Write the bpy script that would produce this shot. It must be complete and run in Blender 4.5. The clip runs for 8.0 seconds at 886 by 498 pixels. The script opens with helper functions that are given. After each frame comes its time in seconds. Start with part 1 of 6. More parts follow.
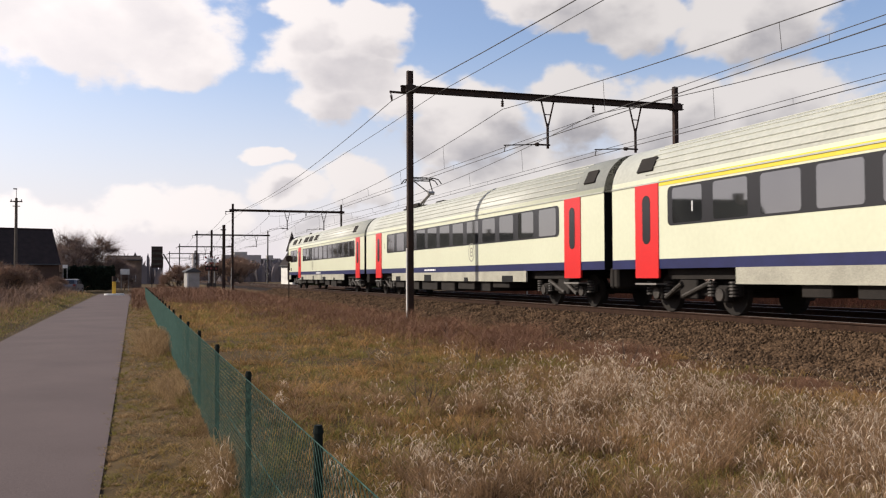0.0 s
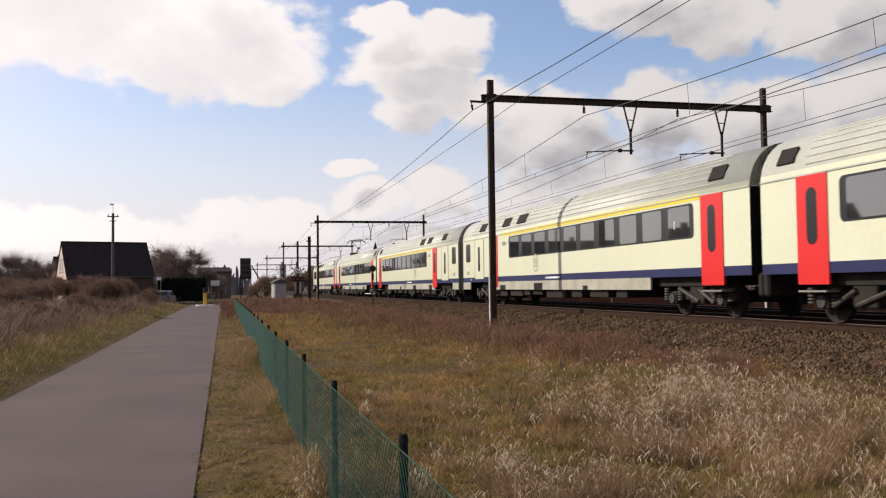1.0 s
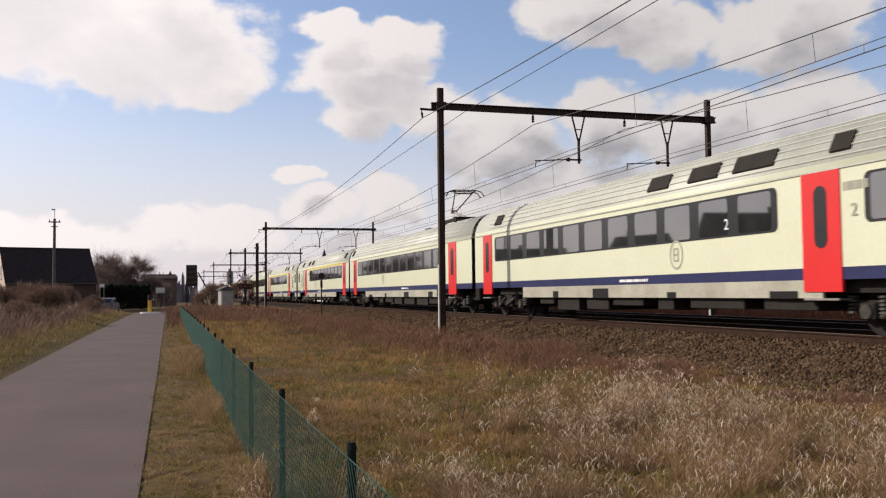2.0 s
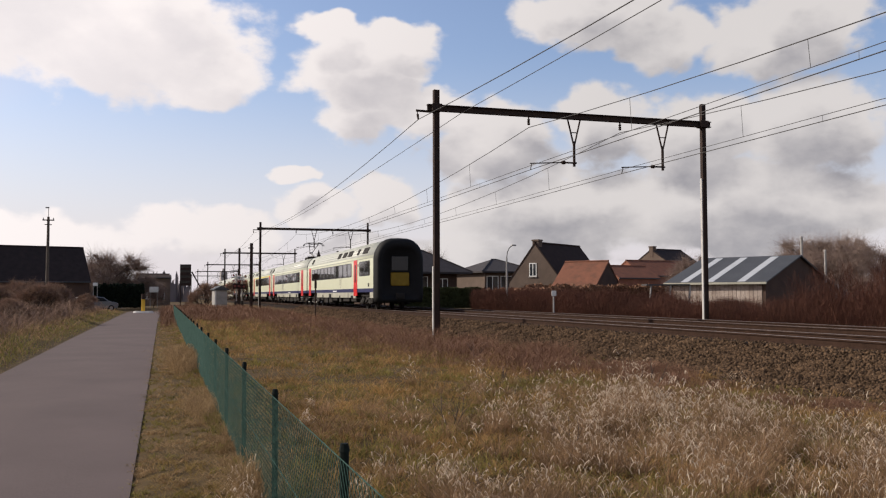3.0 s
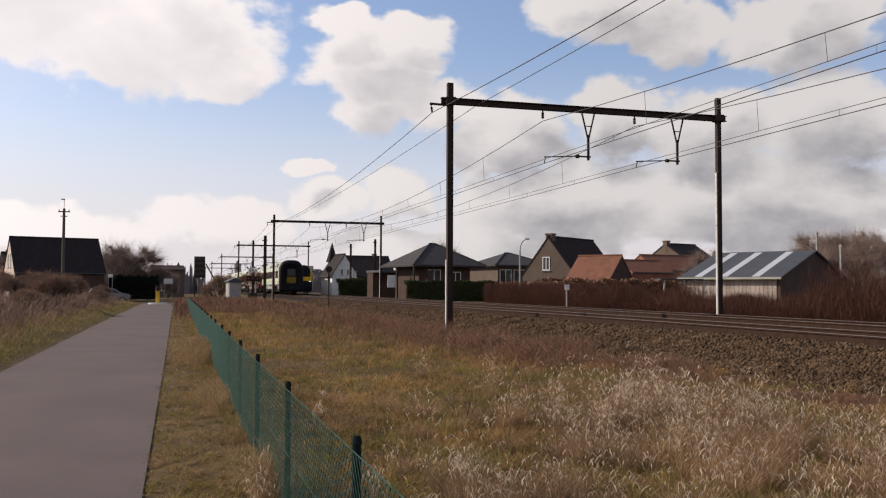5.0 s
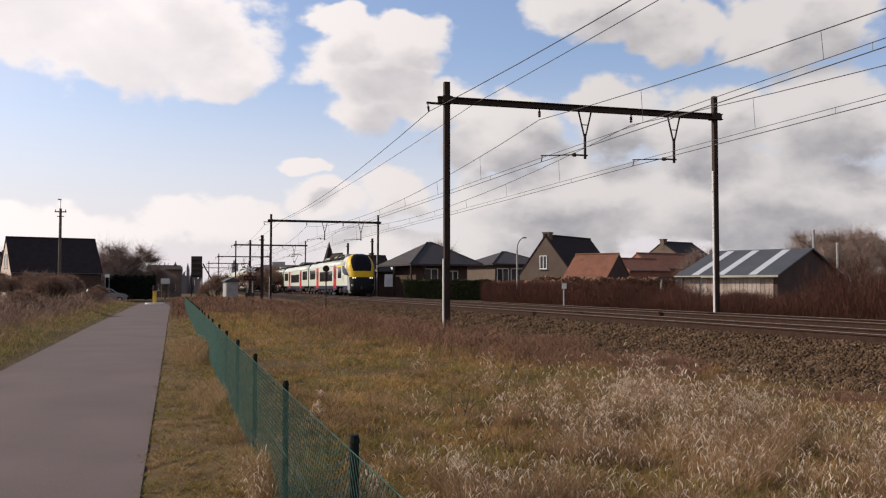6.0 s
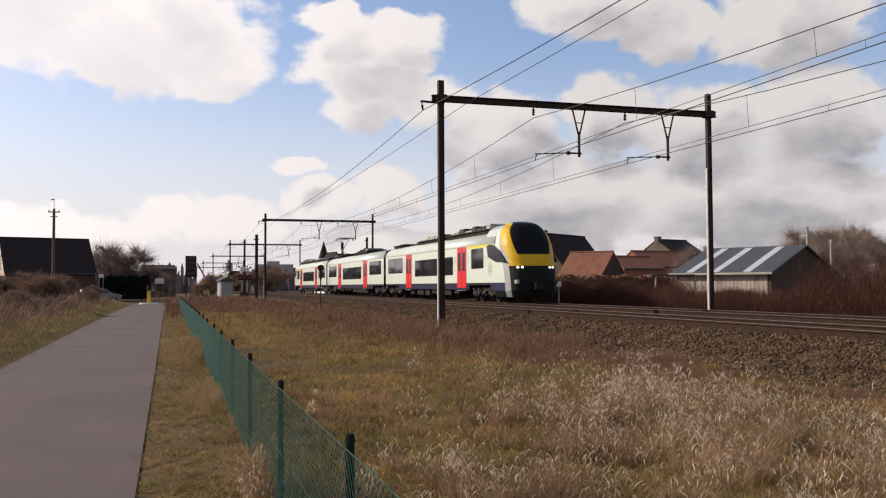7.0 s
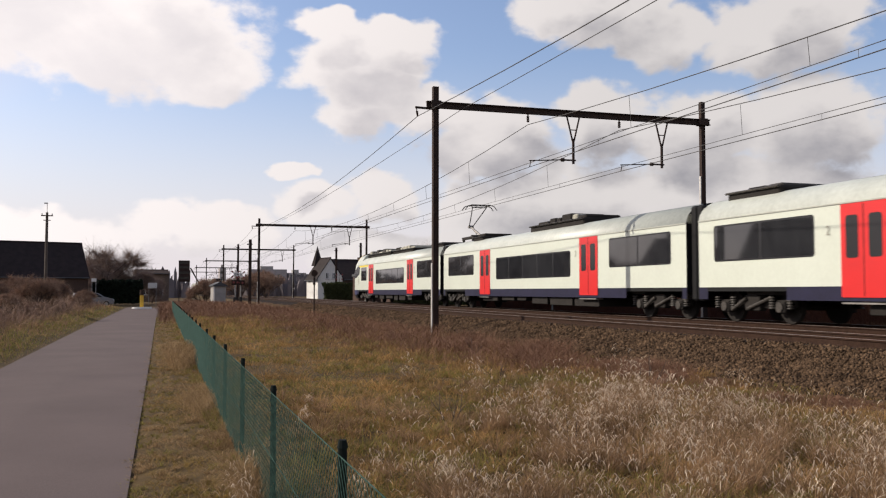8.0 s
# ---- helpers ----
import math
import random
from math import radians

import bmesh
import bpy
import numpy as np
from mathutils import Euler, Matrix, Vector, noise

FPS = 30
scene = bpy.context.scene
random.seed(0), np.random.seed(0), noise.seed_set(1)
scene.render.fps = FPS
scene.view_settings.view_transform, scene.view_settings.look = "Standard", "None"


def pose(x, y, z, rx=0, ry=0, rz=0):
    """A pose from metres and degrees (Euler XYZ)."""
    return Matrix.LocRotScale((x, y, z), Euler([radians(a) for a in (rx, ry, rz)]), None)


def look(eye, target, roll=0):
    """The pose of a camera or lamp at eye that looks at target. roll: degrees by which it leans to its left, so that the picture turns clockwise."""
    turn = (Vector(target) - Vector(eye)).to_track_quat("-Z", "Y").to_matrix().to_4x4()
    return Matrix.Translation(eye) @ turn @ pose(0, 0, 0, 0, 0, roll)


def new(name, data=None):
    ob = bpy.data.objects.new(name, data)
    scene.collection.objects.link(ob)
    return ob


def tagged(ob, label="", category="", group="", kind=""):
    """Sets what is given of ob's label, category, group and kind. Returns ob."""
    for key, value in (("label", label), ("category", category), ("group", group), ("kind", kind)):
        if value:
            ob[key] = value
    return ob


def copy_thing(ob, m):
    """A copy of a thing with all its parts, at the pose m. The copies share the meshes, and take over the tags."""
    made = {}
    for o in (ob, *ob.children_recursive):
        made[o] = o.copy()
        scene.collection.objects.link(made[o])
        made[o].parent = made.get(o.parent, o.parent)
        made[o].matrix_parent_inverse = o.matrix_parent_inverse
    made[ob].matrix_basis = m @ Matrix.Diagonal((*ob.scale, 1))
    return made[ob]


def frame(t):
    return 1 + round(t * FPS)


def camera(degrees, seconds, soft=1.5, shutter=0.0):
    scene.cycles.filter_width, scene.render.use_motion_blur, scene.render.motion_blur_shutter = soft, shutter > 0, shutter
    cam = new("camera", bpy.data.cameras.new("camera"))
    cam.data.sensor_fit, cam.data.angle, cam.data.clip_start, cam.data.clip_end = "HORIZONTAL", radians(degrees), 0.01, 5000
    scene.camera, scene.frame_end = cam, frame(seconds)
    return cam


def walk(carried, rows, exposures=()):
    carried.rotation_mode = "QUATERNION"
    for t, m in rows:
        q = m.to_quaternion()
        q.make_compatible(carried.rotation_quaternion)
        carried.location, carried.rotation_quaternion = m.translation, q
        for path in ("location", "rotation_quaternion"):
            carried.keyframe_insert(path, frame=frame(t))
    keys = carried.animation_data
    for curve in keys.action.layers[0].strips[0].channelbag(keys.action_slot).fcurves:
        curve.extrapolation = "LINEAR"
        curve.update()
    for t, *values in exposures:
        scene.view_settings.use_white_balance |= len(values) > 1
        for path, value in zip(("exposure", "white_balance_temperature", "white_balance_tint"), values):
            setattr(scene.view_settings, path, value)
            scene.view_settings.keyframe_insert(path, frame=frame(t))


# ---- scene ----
# ---- camera ----
EYE = (0.0, 0.0, 1.65)
cam = camera(52.6, 8.0, soft=1.2, shutter=0.05)
TURNS = [
    (0.0, -19.004, 1.758, 0.221), (0.1, -18.70, 1.81, 0.24), (0.2, -18.05, 1.85, 0.25), (0.3, -17.50, 1.90, 0.26),
    (0.4, -16.94, 1.95, 0.28), (0.5, -16.38, 2.0, 0.291), (0.6, -15.72, 2.08, 0.38), (0.7, -14.35, 2.15, 0.46),
    (0.8, -13.90, 2.22, 0.54), (0.9, -13.77, 2.30, 0.63), (1.0, -13.722, 2.374, 0.714), (1.1, -13.88, 2.41, 0.75),
    (1.2, -14.38, 2.44, 0.78), (1.3, -14.74, 2.47, 0.81), (1.4, -15.02, 2.51, 0.85), (1.5, -15.229, 2.539, 0.878),
    (1.6, -15.56, 2.59, 0.83), (1.8, -16.21, 2.70, 0.74), (2.0, -16.958, 2.814, 0.646), (2.2, -17.80, 2.90, 0.60),
    (3.5, -16.874, 2.836, -0.226), (3.6, -16.79, 2.79, -0.226), (3.7, -17.10, 3.08, -0.22), (3.8, -16.99, 2.99, -0.22), (4.0, -16.922, 2.862, -0.21), (4.5, -16.483, 2.548, -0.227),
    (6.0, -16.678, 2.433, -0.001), (6.5, -16.815, 2.354, 0.128), (7.0, -17.01, 2.342, 0.264),
    (7.5, -17.19, 2.456, 0.136), (8.0, -17.415, 2.727, -0.052),
]
walk(cam, [(t, pose(*EYE, 90 + p, r, y)) for t, y, p, r in TURNS], exposures=[(0.0, 0.09), (1.0, 0.03), (2.0, -0.05), (4.5, -0.05), (6.0, 0.0), (7.5, 0.02), (8.0, 0.01)])

# ---- light ----
SUN_AZ, SUN_EL = 61.7, 30.0          # degrees from ahead towards the left, and above the horizon
sun_data = bpy.data.lights.new("sun", "SUN")
sun_data.energy, sun_data.angle, sun_data.color = 5.0, radians(0.6), (1.0, 0.905, 0.785)
sun = new("sun", sun_data)
sun_from = Vector((-math.sin(radians(SUN_AZ)) * math.cos(radians(SUN_EL)), math.cos(radians(SUN_AZ)) * math.cos(radians(SUN_EL)), math.sin(radians(SUN_EL))))
sun.matrix_world = look(sun_from * 300, (0, 0, 0))

# Clouds: bearing (degrees right of ahead), height above the horizon, half width, half height, all in degrees.
CLOUDS = [
    (-3.0, 15.4, 8.6, 3.9), (2.4, 13.6, 3.6, 2.2), (-11.0, 18.0, 9.0, 5.0), (-0.5, 18.0, 4.0, 2.4),
    (12.1, 14.4, 4.3, 2.5), (9.9, 16.4, 1.7, 1.1), (14.0, 16.3, 2.6, 1.1), (12.6, 11.8, 3.2, 2.6), (16.6, 11.2, 3.2, 1.7),
    (8.2, 7.5, 1.2, 0.7), (27.0, 17.6, 4.4, 2.4), (31.0, 15.8, 3.4, 1.9), (38.5, 15.8, 4.2, 2.6),
    (9.6, 5.4, 2.4, 1.4), (13.4, 6.0, 2.6, 1.7), (20.6, 9.6, 3.4, 2.6), (27.4, 10.6, 3.2, 2.6), (33.0, 9.8, 3.6, 3.0),
    (39.0, 10.0, 4.6, 3.2), (24.0, 5.0, 8.0, 3.2), (36.0, 5.0, 9.0, 3.4), (2.5, 4.2, 5.4, 1.5), (-9.0, 3.4, 8.0, 1.6), (16.0, 2.4, 8.0, 1.6),
]


def build_world():
    w = bpy.data.worlds.new("sky")
    scene.world = w
    w.use_nodes = True
    nt = w.node_tree
    nt.nodes.clear()
    N, L = nt.nodes.new, nt.links.new
    out, bg = N("ShaderNodeOutputWorld"), N("ShaderNodeBackground")
    L(bg.outputs[0], out.inputs[0])
    tc = N("ShaderNodeTexCoord")
    sky = N("ShaderNodeTexSky")
    sky.sky_type, sky.sun_disc = "NISHITA", False
    sky.sun_elevation, sky.sun_rotation = radians(SUN_EL), radians(-SUN_AZ)
    sky.air_density, sky.dust_density, sky.ozone_density = 1.0, 1.6, 1.3

    def mth(op, a, b=None, clamp=False):
        n = N("ShaderNodeMath")
        n.operation, n.use_clamp = op, clamp
        for i, v in enumerate((a, b)):
            if v is None:
                continue
            if isinstance(v, (int, float)):
                n.inputs[i].default_value = v
            else:
                L(v, n.inputs[i])
        return n.outputs[0]

    def vec(op, a, b=None):
        n = N("ShaderNodeVectorMath")
        n.operation = op
        for i, v in enumerate((a, b)):
            if v is None:
                continue
            if isinstance(v, tuple):
                n.inputs[i].default_value = v
            else:
                L(v, n.inputs[i])
        return n

    def fbm(src, scale, detail, rough=0.55):
        n = N("ShaderNodeTexNoise")
        n.inputs["Scale"].default_value, n.inputs["Detail"].default_value, n.inputs["Roughness"].default_value = scale, detail, rough
        L(src, n.inputs["Vector"])
        return n

    direction = tc.outputs["Generated"]
    stretched = vec("MULTIPLY", direction, (1.0, 1.0, 1.5)).outputs[0]
    warp = fbm(stretched, 9.0, 4)
    warped = vec("ADD", direction, vec("MULTIPLY", vec("SUBTRACT", warp.outputs["Color"], (0.5, 0.5, 0.5)).outputs[0], (0.09, 0.05, 0.07)).outputs[0]).outputs[0]

    def blobs(src):
        best = None
        for az, el, rx, rz in CLOUDS:
            a, e = radians(az), radians(el)
            c = (math.sin(a) * math.cos(e), math.cos(a) * math.cos(e), math.sin(e))
            d = vec("MULTIPLY", vec("SUBTRACT", src, c).outputs[0], (1 / radians(rx), 0.5 / radians(rx), 1 / radians(rz)))
            v = mth("SUBTRACT", 1.0, vec("LENGTH", d.outputs[0]).outputs["Value"])
            if best is None:
                best = v
            else:
                m = N("ShaderNodeMath")
                m.operation = "SMOOTH_MAX"
                L(best, m.inputs[0]), L(v, m.inputs[1])
                m.inputs[2].default_value = 0.12
                best = m.outputs[0]
        return best

    puff = fbm(stretched, 24.0, 5, 0.52).outputs["Fac"]
    fine = mth("MULTIPLY", mth("SUBTRACT", puff, 0.5), 0.95)
    body = mth("ADD", blobs(warped), fine)
    # the rest of the sky, beside and behind: scattered clouds of the same kind
    far = fbm(stretched, 3.2, 6).outputs["Fac"]
    sep = N("ShaderNodeSeparateXYZ")
    L(direction, sep.inputs[0])
    behind = mth("SUBTRACT", 0.45, sep.outputs["Y"], True)
    far_body = mth("ADD", mth("MULTIPLY", mth("SUBTRACT", far, 0.5), 5.0), mth("MULTIPLY", mth("SUBTRACT", behind, 0.35), 2.0))
    high = mth("MULTIPLY", mth("SUBTRACT", sep.outputs["Z"], 0.42, True), 3.0, True)
    dens = mth("MAXIMUM", body, mth("SUBTRACT", far_body, mth("ADD", 1.0, high)))
    cover = N("ShaderNodeMapRange")
    cover.interpolation_type = "SMOOTHERSTEP"
    cover.inputs[1].default_value, cover.inputs[2].default_value = -0.10, 0.26
    L(dens, cover.inputs[0])
    # shade: how much cloud lies above (towards the light)
    lifted = blobs(vec("ADD", warped, (-0.016, 0.0, 0.034)).outputs[0])
    under = mth("ADD", mth("SUBTRACT", lifted, -0.02), mth("MULTIPLY", fine, 0.9))
    shade = N("ShaderNodeMapRange")
    shade.interpolation_type = "SMOOTHSTEP"
    shade.inputs[1].default_value, shade.inputs[2].default_value = 0.05, 0.75
    L(under, shade.inputs[0])
    grey = fbm(stretched, 11.0, 5).outputs["Fac"]
    grey = mth("MULTIPLY", mth("SUBTRACT", grey, 0.34), 3.4, True)
    shade_f = mth("MULTIPLY", shade.outputs[0], mth("ADD", 0.35, mth("MULTIPLY", grey, 0.65)), True)
    dot = vec("DOT_PRODUCT", direction, tuple(sun_from))
    side = N("ShaderNodeMapRange")
    side.inputs[1].default_value, side.inputs[2].default_value = 0.12, 0.58
    L(dot.outputs["Value"], side.inputs[0])
    top_white = N("ShaderNodeMix")
    top_white.data_type = "RGBA"
    top_white.inputs[6].default_value, top_white.inputs[7].default_value = (0.73, 0.69, 0.68, 1), (1.06, 0.98, 0.965, 1)
    L(side.outputs[0], top_white.inputs[0])
    base_grey = N("ShaderNodeMix")
    base_grey.data_type = "RGBA"
    base_grey.inputs[6].default_value, base_grey.inputs[7].default_value = (0.35, 0.34, 0.37, 1), (0.90, 0.84, 0.85, 1)
    L(side.outputs[0], base_grey.inputs[0])
    cl = N("ShaderNodeMix")
    cl.data_type = "RGBA"
    L(top_white.outputs[2], cl.inputs[6]), L(base_grey.outputs[2], cl.inputs[7])
    L(shade_f, cl.inputs[0])
    # blue, whitened towards the horizon and towards the sun
    blue = N("ShaderNodeMix")
    blue.data_type = "RGBA"
    gain = vec("SCALE", sky.outputs[0])
    gain.inputs["Scale"].default_value = SKY_GAIN
    tint = vec("MULTIPLY", gain.outputs[0], (1.02, 0.98, 1.06))
    L(tint.outputs[0], blue.inputs[6])
    blue.inputs[7].default_value = (0.83, 0.77, 0.82, 1)
    low = N("ShaderNodeMapRange")
    low.interpolation_type = "SMOOTHSTEP"
    low.inputs[1].default_value, low.inputs[2].default_value = 0.27, -0.02
    L(sep.outputs["Z"], low.inputs[0])
    near = N("ShaderNodeMapRange")
    near.interpolation_type = "SMOOTHSTEP"
    near.inputs[1].default_value, near.inputs[2].default_value = 0.50, 0.85
    L(dot.outputs["Value"], near.inputs[0])
    L(mth("MAXIMUM", mth("MULTIPLY", low.outputs[0], 0.92), mth("MULTIPLY", near.outputs[0], 0.9)), blue.inputs[0])
    mix = N("ShaderNodeMix")
    mix.data_type = "RGBA"
    L(cover.outputs[0], mix.inputs[0]), L(blue.outputs[2], mix.inputs[6]), L(cl.outputs[2], mix.inputs[7])
    L(mix.outputs[2], bg.inputs[0])
    bg.inputs[1].default_value = 1.0


SKY_GAIN = 0.155
build_world()


# ---- materials ----
def mat(name, colour, rough=0.7, metal=0.0, vary=0.0, scale=3.0, bump=0.0, colour2=None, fine=40.0, island=False, obj_random=False, spec=0.5, emit=0.0, ior=1.5, leaf=0.0):
    m = bpy.data.materials.new(name)
    m.use_nodes = True
    nt = m.node_tree
    b = nt.nodes["Principled BSDF"]
    N, L = nt.nodes.new, nt.links.new
    b.inputs["Roughness"].default_value, b.inputs["Metallic"].default_value = rough, metal
    b.inputs["Specular IOR Level"].default_value, b.inputs["IOR"].default_value = spec, ior
    c1 = (*colour, 1)
    c2 = (*(colour2 or tuple(c * (1 - vary) for c in colour)), 1)
    b.inputs["Base Color"].default_value = c1
    if emit:
        b.inputs["Emission Color"].default_value, b.inputs["Emission Strength"].default_value = c1, emit
    if vary or colour2 or bump:
        tc = N("ShaderNodeTexCoord")
        a = N("ShaderNodeTexNoise")
        a.inputs["Scale"].default_value, a.inputs["Detail"].default_value = scale, 6
        f = N("ShaderNodeTexNoise")
        f.inputs["Scale"].default_value, f.inputs["Detail"].default_value = fine, 4
        L(tc.outputs["Object"], a.inputs[0]), L(tc.outputs["Object"], f.inputs[0])
        if vary or colour2:
            s = N("ShaderNodeMath")
            s.operation = "ADD"
            L(a.outputs["Fac"], s.inputs[0])
            L(f.outputs["Fac"], s.inputs[1])
            r = N("ShaderNodeMapRange")
            r.inputs[1].default_value, r.inputs[2].default_value = 0.72, 1.28
            L(s.outputs[0], r.inputs[0])
            fac = r.outputs[0]
            if island or obj_random:
                g = N("ShaderNodeNewGeometry" if island else "ShaderNodeObjectInfo")
                h = N("ShaderNodeMath")
                h.operation = "MULTIPLY_ADD"
                L(g.outputs["Random Per Island" if island else "Random"], h.inputs[0])
                h.inputs[1].default_value = 0.55
                k = N("ShaderNodeMath")
                k.operation = "MULTIPLY"
                L(fac, k.inputs[0])
                k.inputs[1].default_value = 0.55
                L(k.outputs[0], h.inputs[2])
                fac = h.outputs[0]
            x = N("ShaderNodeMix")
            x.data_type = "RGBA"
            x.inputs[6].default_value, x.inputs[7].default_value = c1, c2
            L(fac, x.inputs[0])
            L(x.outputs[2], b.inputs["Base Color"])
            if leaf:               # thin blades let light through
                tr, ms = N("ShaderNodeBsdfTranslucent"), N("ShaderNodeMixShader")
                ms.inputs[0].default_value = leaf
                L(x.outputs[2], tr.inputs["Color"])
                L(b.outputs[0], ms.inputs[1]), L(tr.outputs[0], ms.inputs[2])
                L(ms.outputs[0], nt.nodes["Material Output"].inputs["Surface"])
        if bump:
            u = N("ShaderNodeBump")
            u.inputs["Strength"].default_value, u.inputs["Distance"].default_value = min(1.0, bump), 0.02
            L(f.outputs["Fac"], u.inputs["Height"])
            L(u.outputs[0], b.inputs["Normal"])
    return m


M = dict(
    soil=mat("field_soil", (0.115, 0.074, 0.032), 0.95, spec=0.1, colour2=(0.044, 0.030, 0.014), scale=0.5, fine=5, bump=0.8),
    asphalt=mat("worn_asphalt", (0.127, 0.096, 0.090), 0.9, spec=0.15, colour2=(0.094, 0.071, 0.067), scale=0.5, fine=60, bump=0.25),
    edging=mat("edging_concrete", (0.20, 0.18, 0.16), 0.9, vary=0.5, scale=2, bump=0.3),
    # bed under the loose stones: near-black paints the shade in their gaps
    gap_shade_bed=mat("gap_shade_bed", (0.024, 0.016, 0.012), 0.95, spec=0.1, vary=0.6, scale=4, fine=18, bump=1.0),
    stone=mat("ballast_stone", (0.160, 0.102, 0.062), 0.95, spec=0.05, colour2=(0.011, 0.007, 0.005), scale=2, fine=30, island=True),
    rail=mat("rusty_rail", (0.046, 0.025, 0.017), 0.85, 0.0, spec=0.1, vary=0.5, scale=6),
    rail_top=mat("worn_rail_head", (0.26, 0.22, 0.20), 0.5, 0.6, vary=0.2),
    sleeper=mat("concrete_sleeper", (0.055, 0.040, 0.031), 0.95, spec=0.1, vary=0.5, obj_random=True),
    mast=mat("dark_painted_steel", (0.022, 0.016, 0.014), 0.8, 0.0, spec=0.2, colour2=(0.045, 0.026, 0.020), scale=3, fine=25),
    # pale colour imitating sun on the left edge of the masts
    lit_edge=mat("lit_edge_pale", (0.52, 0.50, 0.47), 0.6, vary=0.3, scale=2),
    wire=mat("catenary_wire", (0.07, 0.065, 0.06), 0.6, 0.5),
    fence_green=mat("green_coated_wire", (0.052, 0.102, 0.081), 0.7, spec=0.05, colour2=(0.014, 0.038, 0.030), scale=9),
    post_green=mat("dark_green_post", (0.011, 0.016, 0.014), 0.8, spec=0.1, vary=0.4, scale=8),
    cream=mat("cream_coach_paint", (0.605, 0.625, 0.470), 0.3, colour2=(0.56, 0.57, 0.425), scale=0.7, fine=9),
    white=mat("white_coach_paint", (0.585, 0.620, 0.535), 0.28, colour2=(0.54, 0.57, 0.49), scale=0.7, fine=9),
    blue=mat("navy_band_paint", (0.017, 0.021, 0.085), 0.45, spec=0.3, vary=0.3),
    navy=mat("dark_navy_skirt", (0.014, 0.013, 0.040), 0.5, spec=0.25, vary=0.4),
    yellow=mat("yellow_paint", (0.62, 0.37, 0.004), 0.45, spec=0.25, vary=0.12),
    lemon=mat("lemon_stripe_paint", (0.74, 0.58, 0.06), 0.4, spec=0.3, vary=0.12),
    red=mat("red_door_paint", (0.62, 0.022, 0.022), 0.3, vary=0.12, scale=1.5),
    roof_grey=mat("pale_grey_coach_roof", (0.43, 0.44, 0.385), 0.5, vary=0.22, scale=0.8, fine=10),
    roof_white=mat("white_coach_roof", (0.47, 0.495, 0.445), 0.45, vary=0.22, scale=0.9, fine=8),
    skirt=mat("pale_grey_skirt", (0.40, 0.385, 0.31), 0.6, vary=0.4, scale=1.5),
    dark_glass=mat("window_band_black", (0.024, 0.024, 0.026), 0.22, ior=1.4),
    pane=mat("tinted_pane", (0.008, 0.009, 0.010), 0.03, ior=3.2, colour2=(0.045, 0.048, 0.046), obj_random=True, scale=0.6, fine=2),
    rubber=mat("black_rubber", (0.009, 0.009, 0.010), 0.7, spec=0.2, vary=0.4),
    under=mat("underframe_black", (0.014, 0.012, 0.011), 0.85, spec=0.2, colour2=(0.026, 0.022, 0.019), scale=2),
    under_grey=mat("grimy_grey_metal", (0.066, 0.057, 0.049), 0.65, spec=0.3, vary=0.8, scale=4),
    steel=mat("bare_steel", (0.30, 0.28, 0.26), 0.5, 0.6, vary=0.4),
    silver=mat("silver_paint", (0.36, 0.365, 0.355), 0.4, 0.1, vary=0.15),
    # yellow paint darkened to include the shade inside the rubber nose
    shaded_yellow=mat("shaded_yellow_panel", (0.22, 0.14, 0.015), 0.6, spec=0.2, vary=0.3),
    screen=mat("black_windscreen", (0.011, 0.010, 0.011), 0.22, spec=0.25, ior=1.3),
    pane_black=mat("blackened_pane", (0.008, 0.008, 0.010), 0.04, ior=1.75, colour2=(0.030, 0.031, 0.034), obj_random=True, scale=0.7, fine=2),
    lamp=mat("headlamp_glow", (1.0, 0.93, 0.78), 0.2, emit=1.6),
    print_grey=mat("grey_lettering", (0.30, 0.29, 0.24), 0.6),
    print_white=mat("white_lettering", (0.8, 0.8, 0.8), 0.5),
)


# ---- mesh helpers ----
def link(name, bm, material, parent=None, label="", smooth=False):
    me = bpy.data.meshes.new(name)
    bm.to_mesh(me)
    bm.free()
    for m in (material if isinstance(material, (list, tuple)) else [material]):
        me.materials.append(m)
    if smooth:
        for p in me.polygons:
            p.use_smooth = True
    ob = new(name, me)
    if parent is not None:
        ob.parent = parent
    if label:
        tagged(ob, label)
    return ob


def part(name, bm, material, parent, label="", smooth=False):
    return link(name, bm, material, parent, label, smooth)


def thing(name, label, category, group="", kind="", at=None):
    ob = new(name)
    tagged(ob, label, category, group, kind)
    if at is not None:
        ob.matrix_basis = at
    return ob


def box(bm, x0, x1, y0, y1, z0, z1, bevel=0.0, mi=0, m=None):
    vs = [bm.verts.new(p) for p in ((x0, y0, z0), (x1, y0, z0), (x1, y1, z0), (x0, y1, z0), (x0, y0, z1), (x1, y0, z1), (x1, y1, z1), (x0, y1, z1))]
    fs = [bm.faces.new([vs[i] for i in q]) for q in ((3, 2, 1, 0), (4, 5, 6, 7), (0, 1, 5, 4), (1, 2, 6, 5), (2, 3, 7, 6), (3, 0, 4, 7))]
    for f in fs:
        f.material_index = mi
    if bevel:
        r = bmesh.ops.bevel(bm, geom=list({e for f in fs for e in f.edges}), offset=bevel, segments=1, affect="EDGES")
        for f in r["faces"]:
            f.material_index = mi
        vs = list({v for f in r["faces"] for v in f.verts})
    if m is not None:
        for v in vs:
            v.co = m @ v.co
    return bm


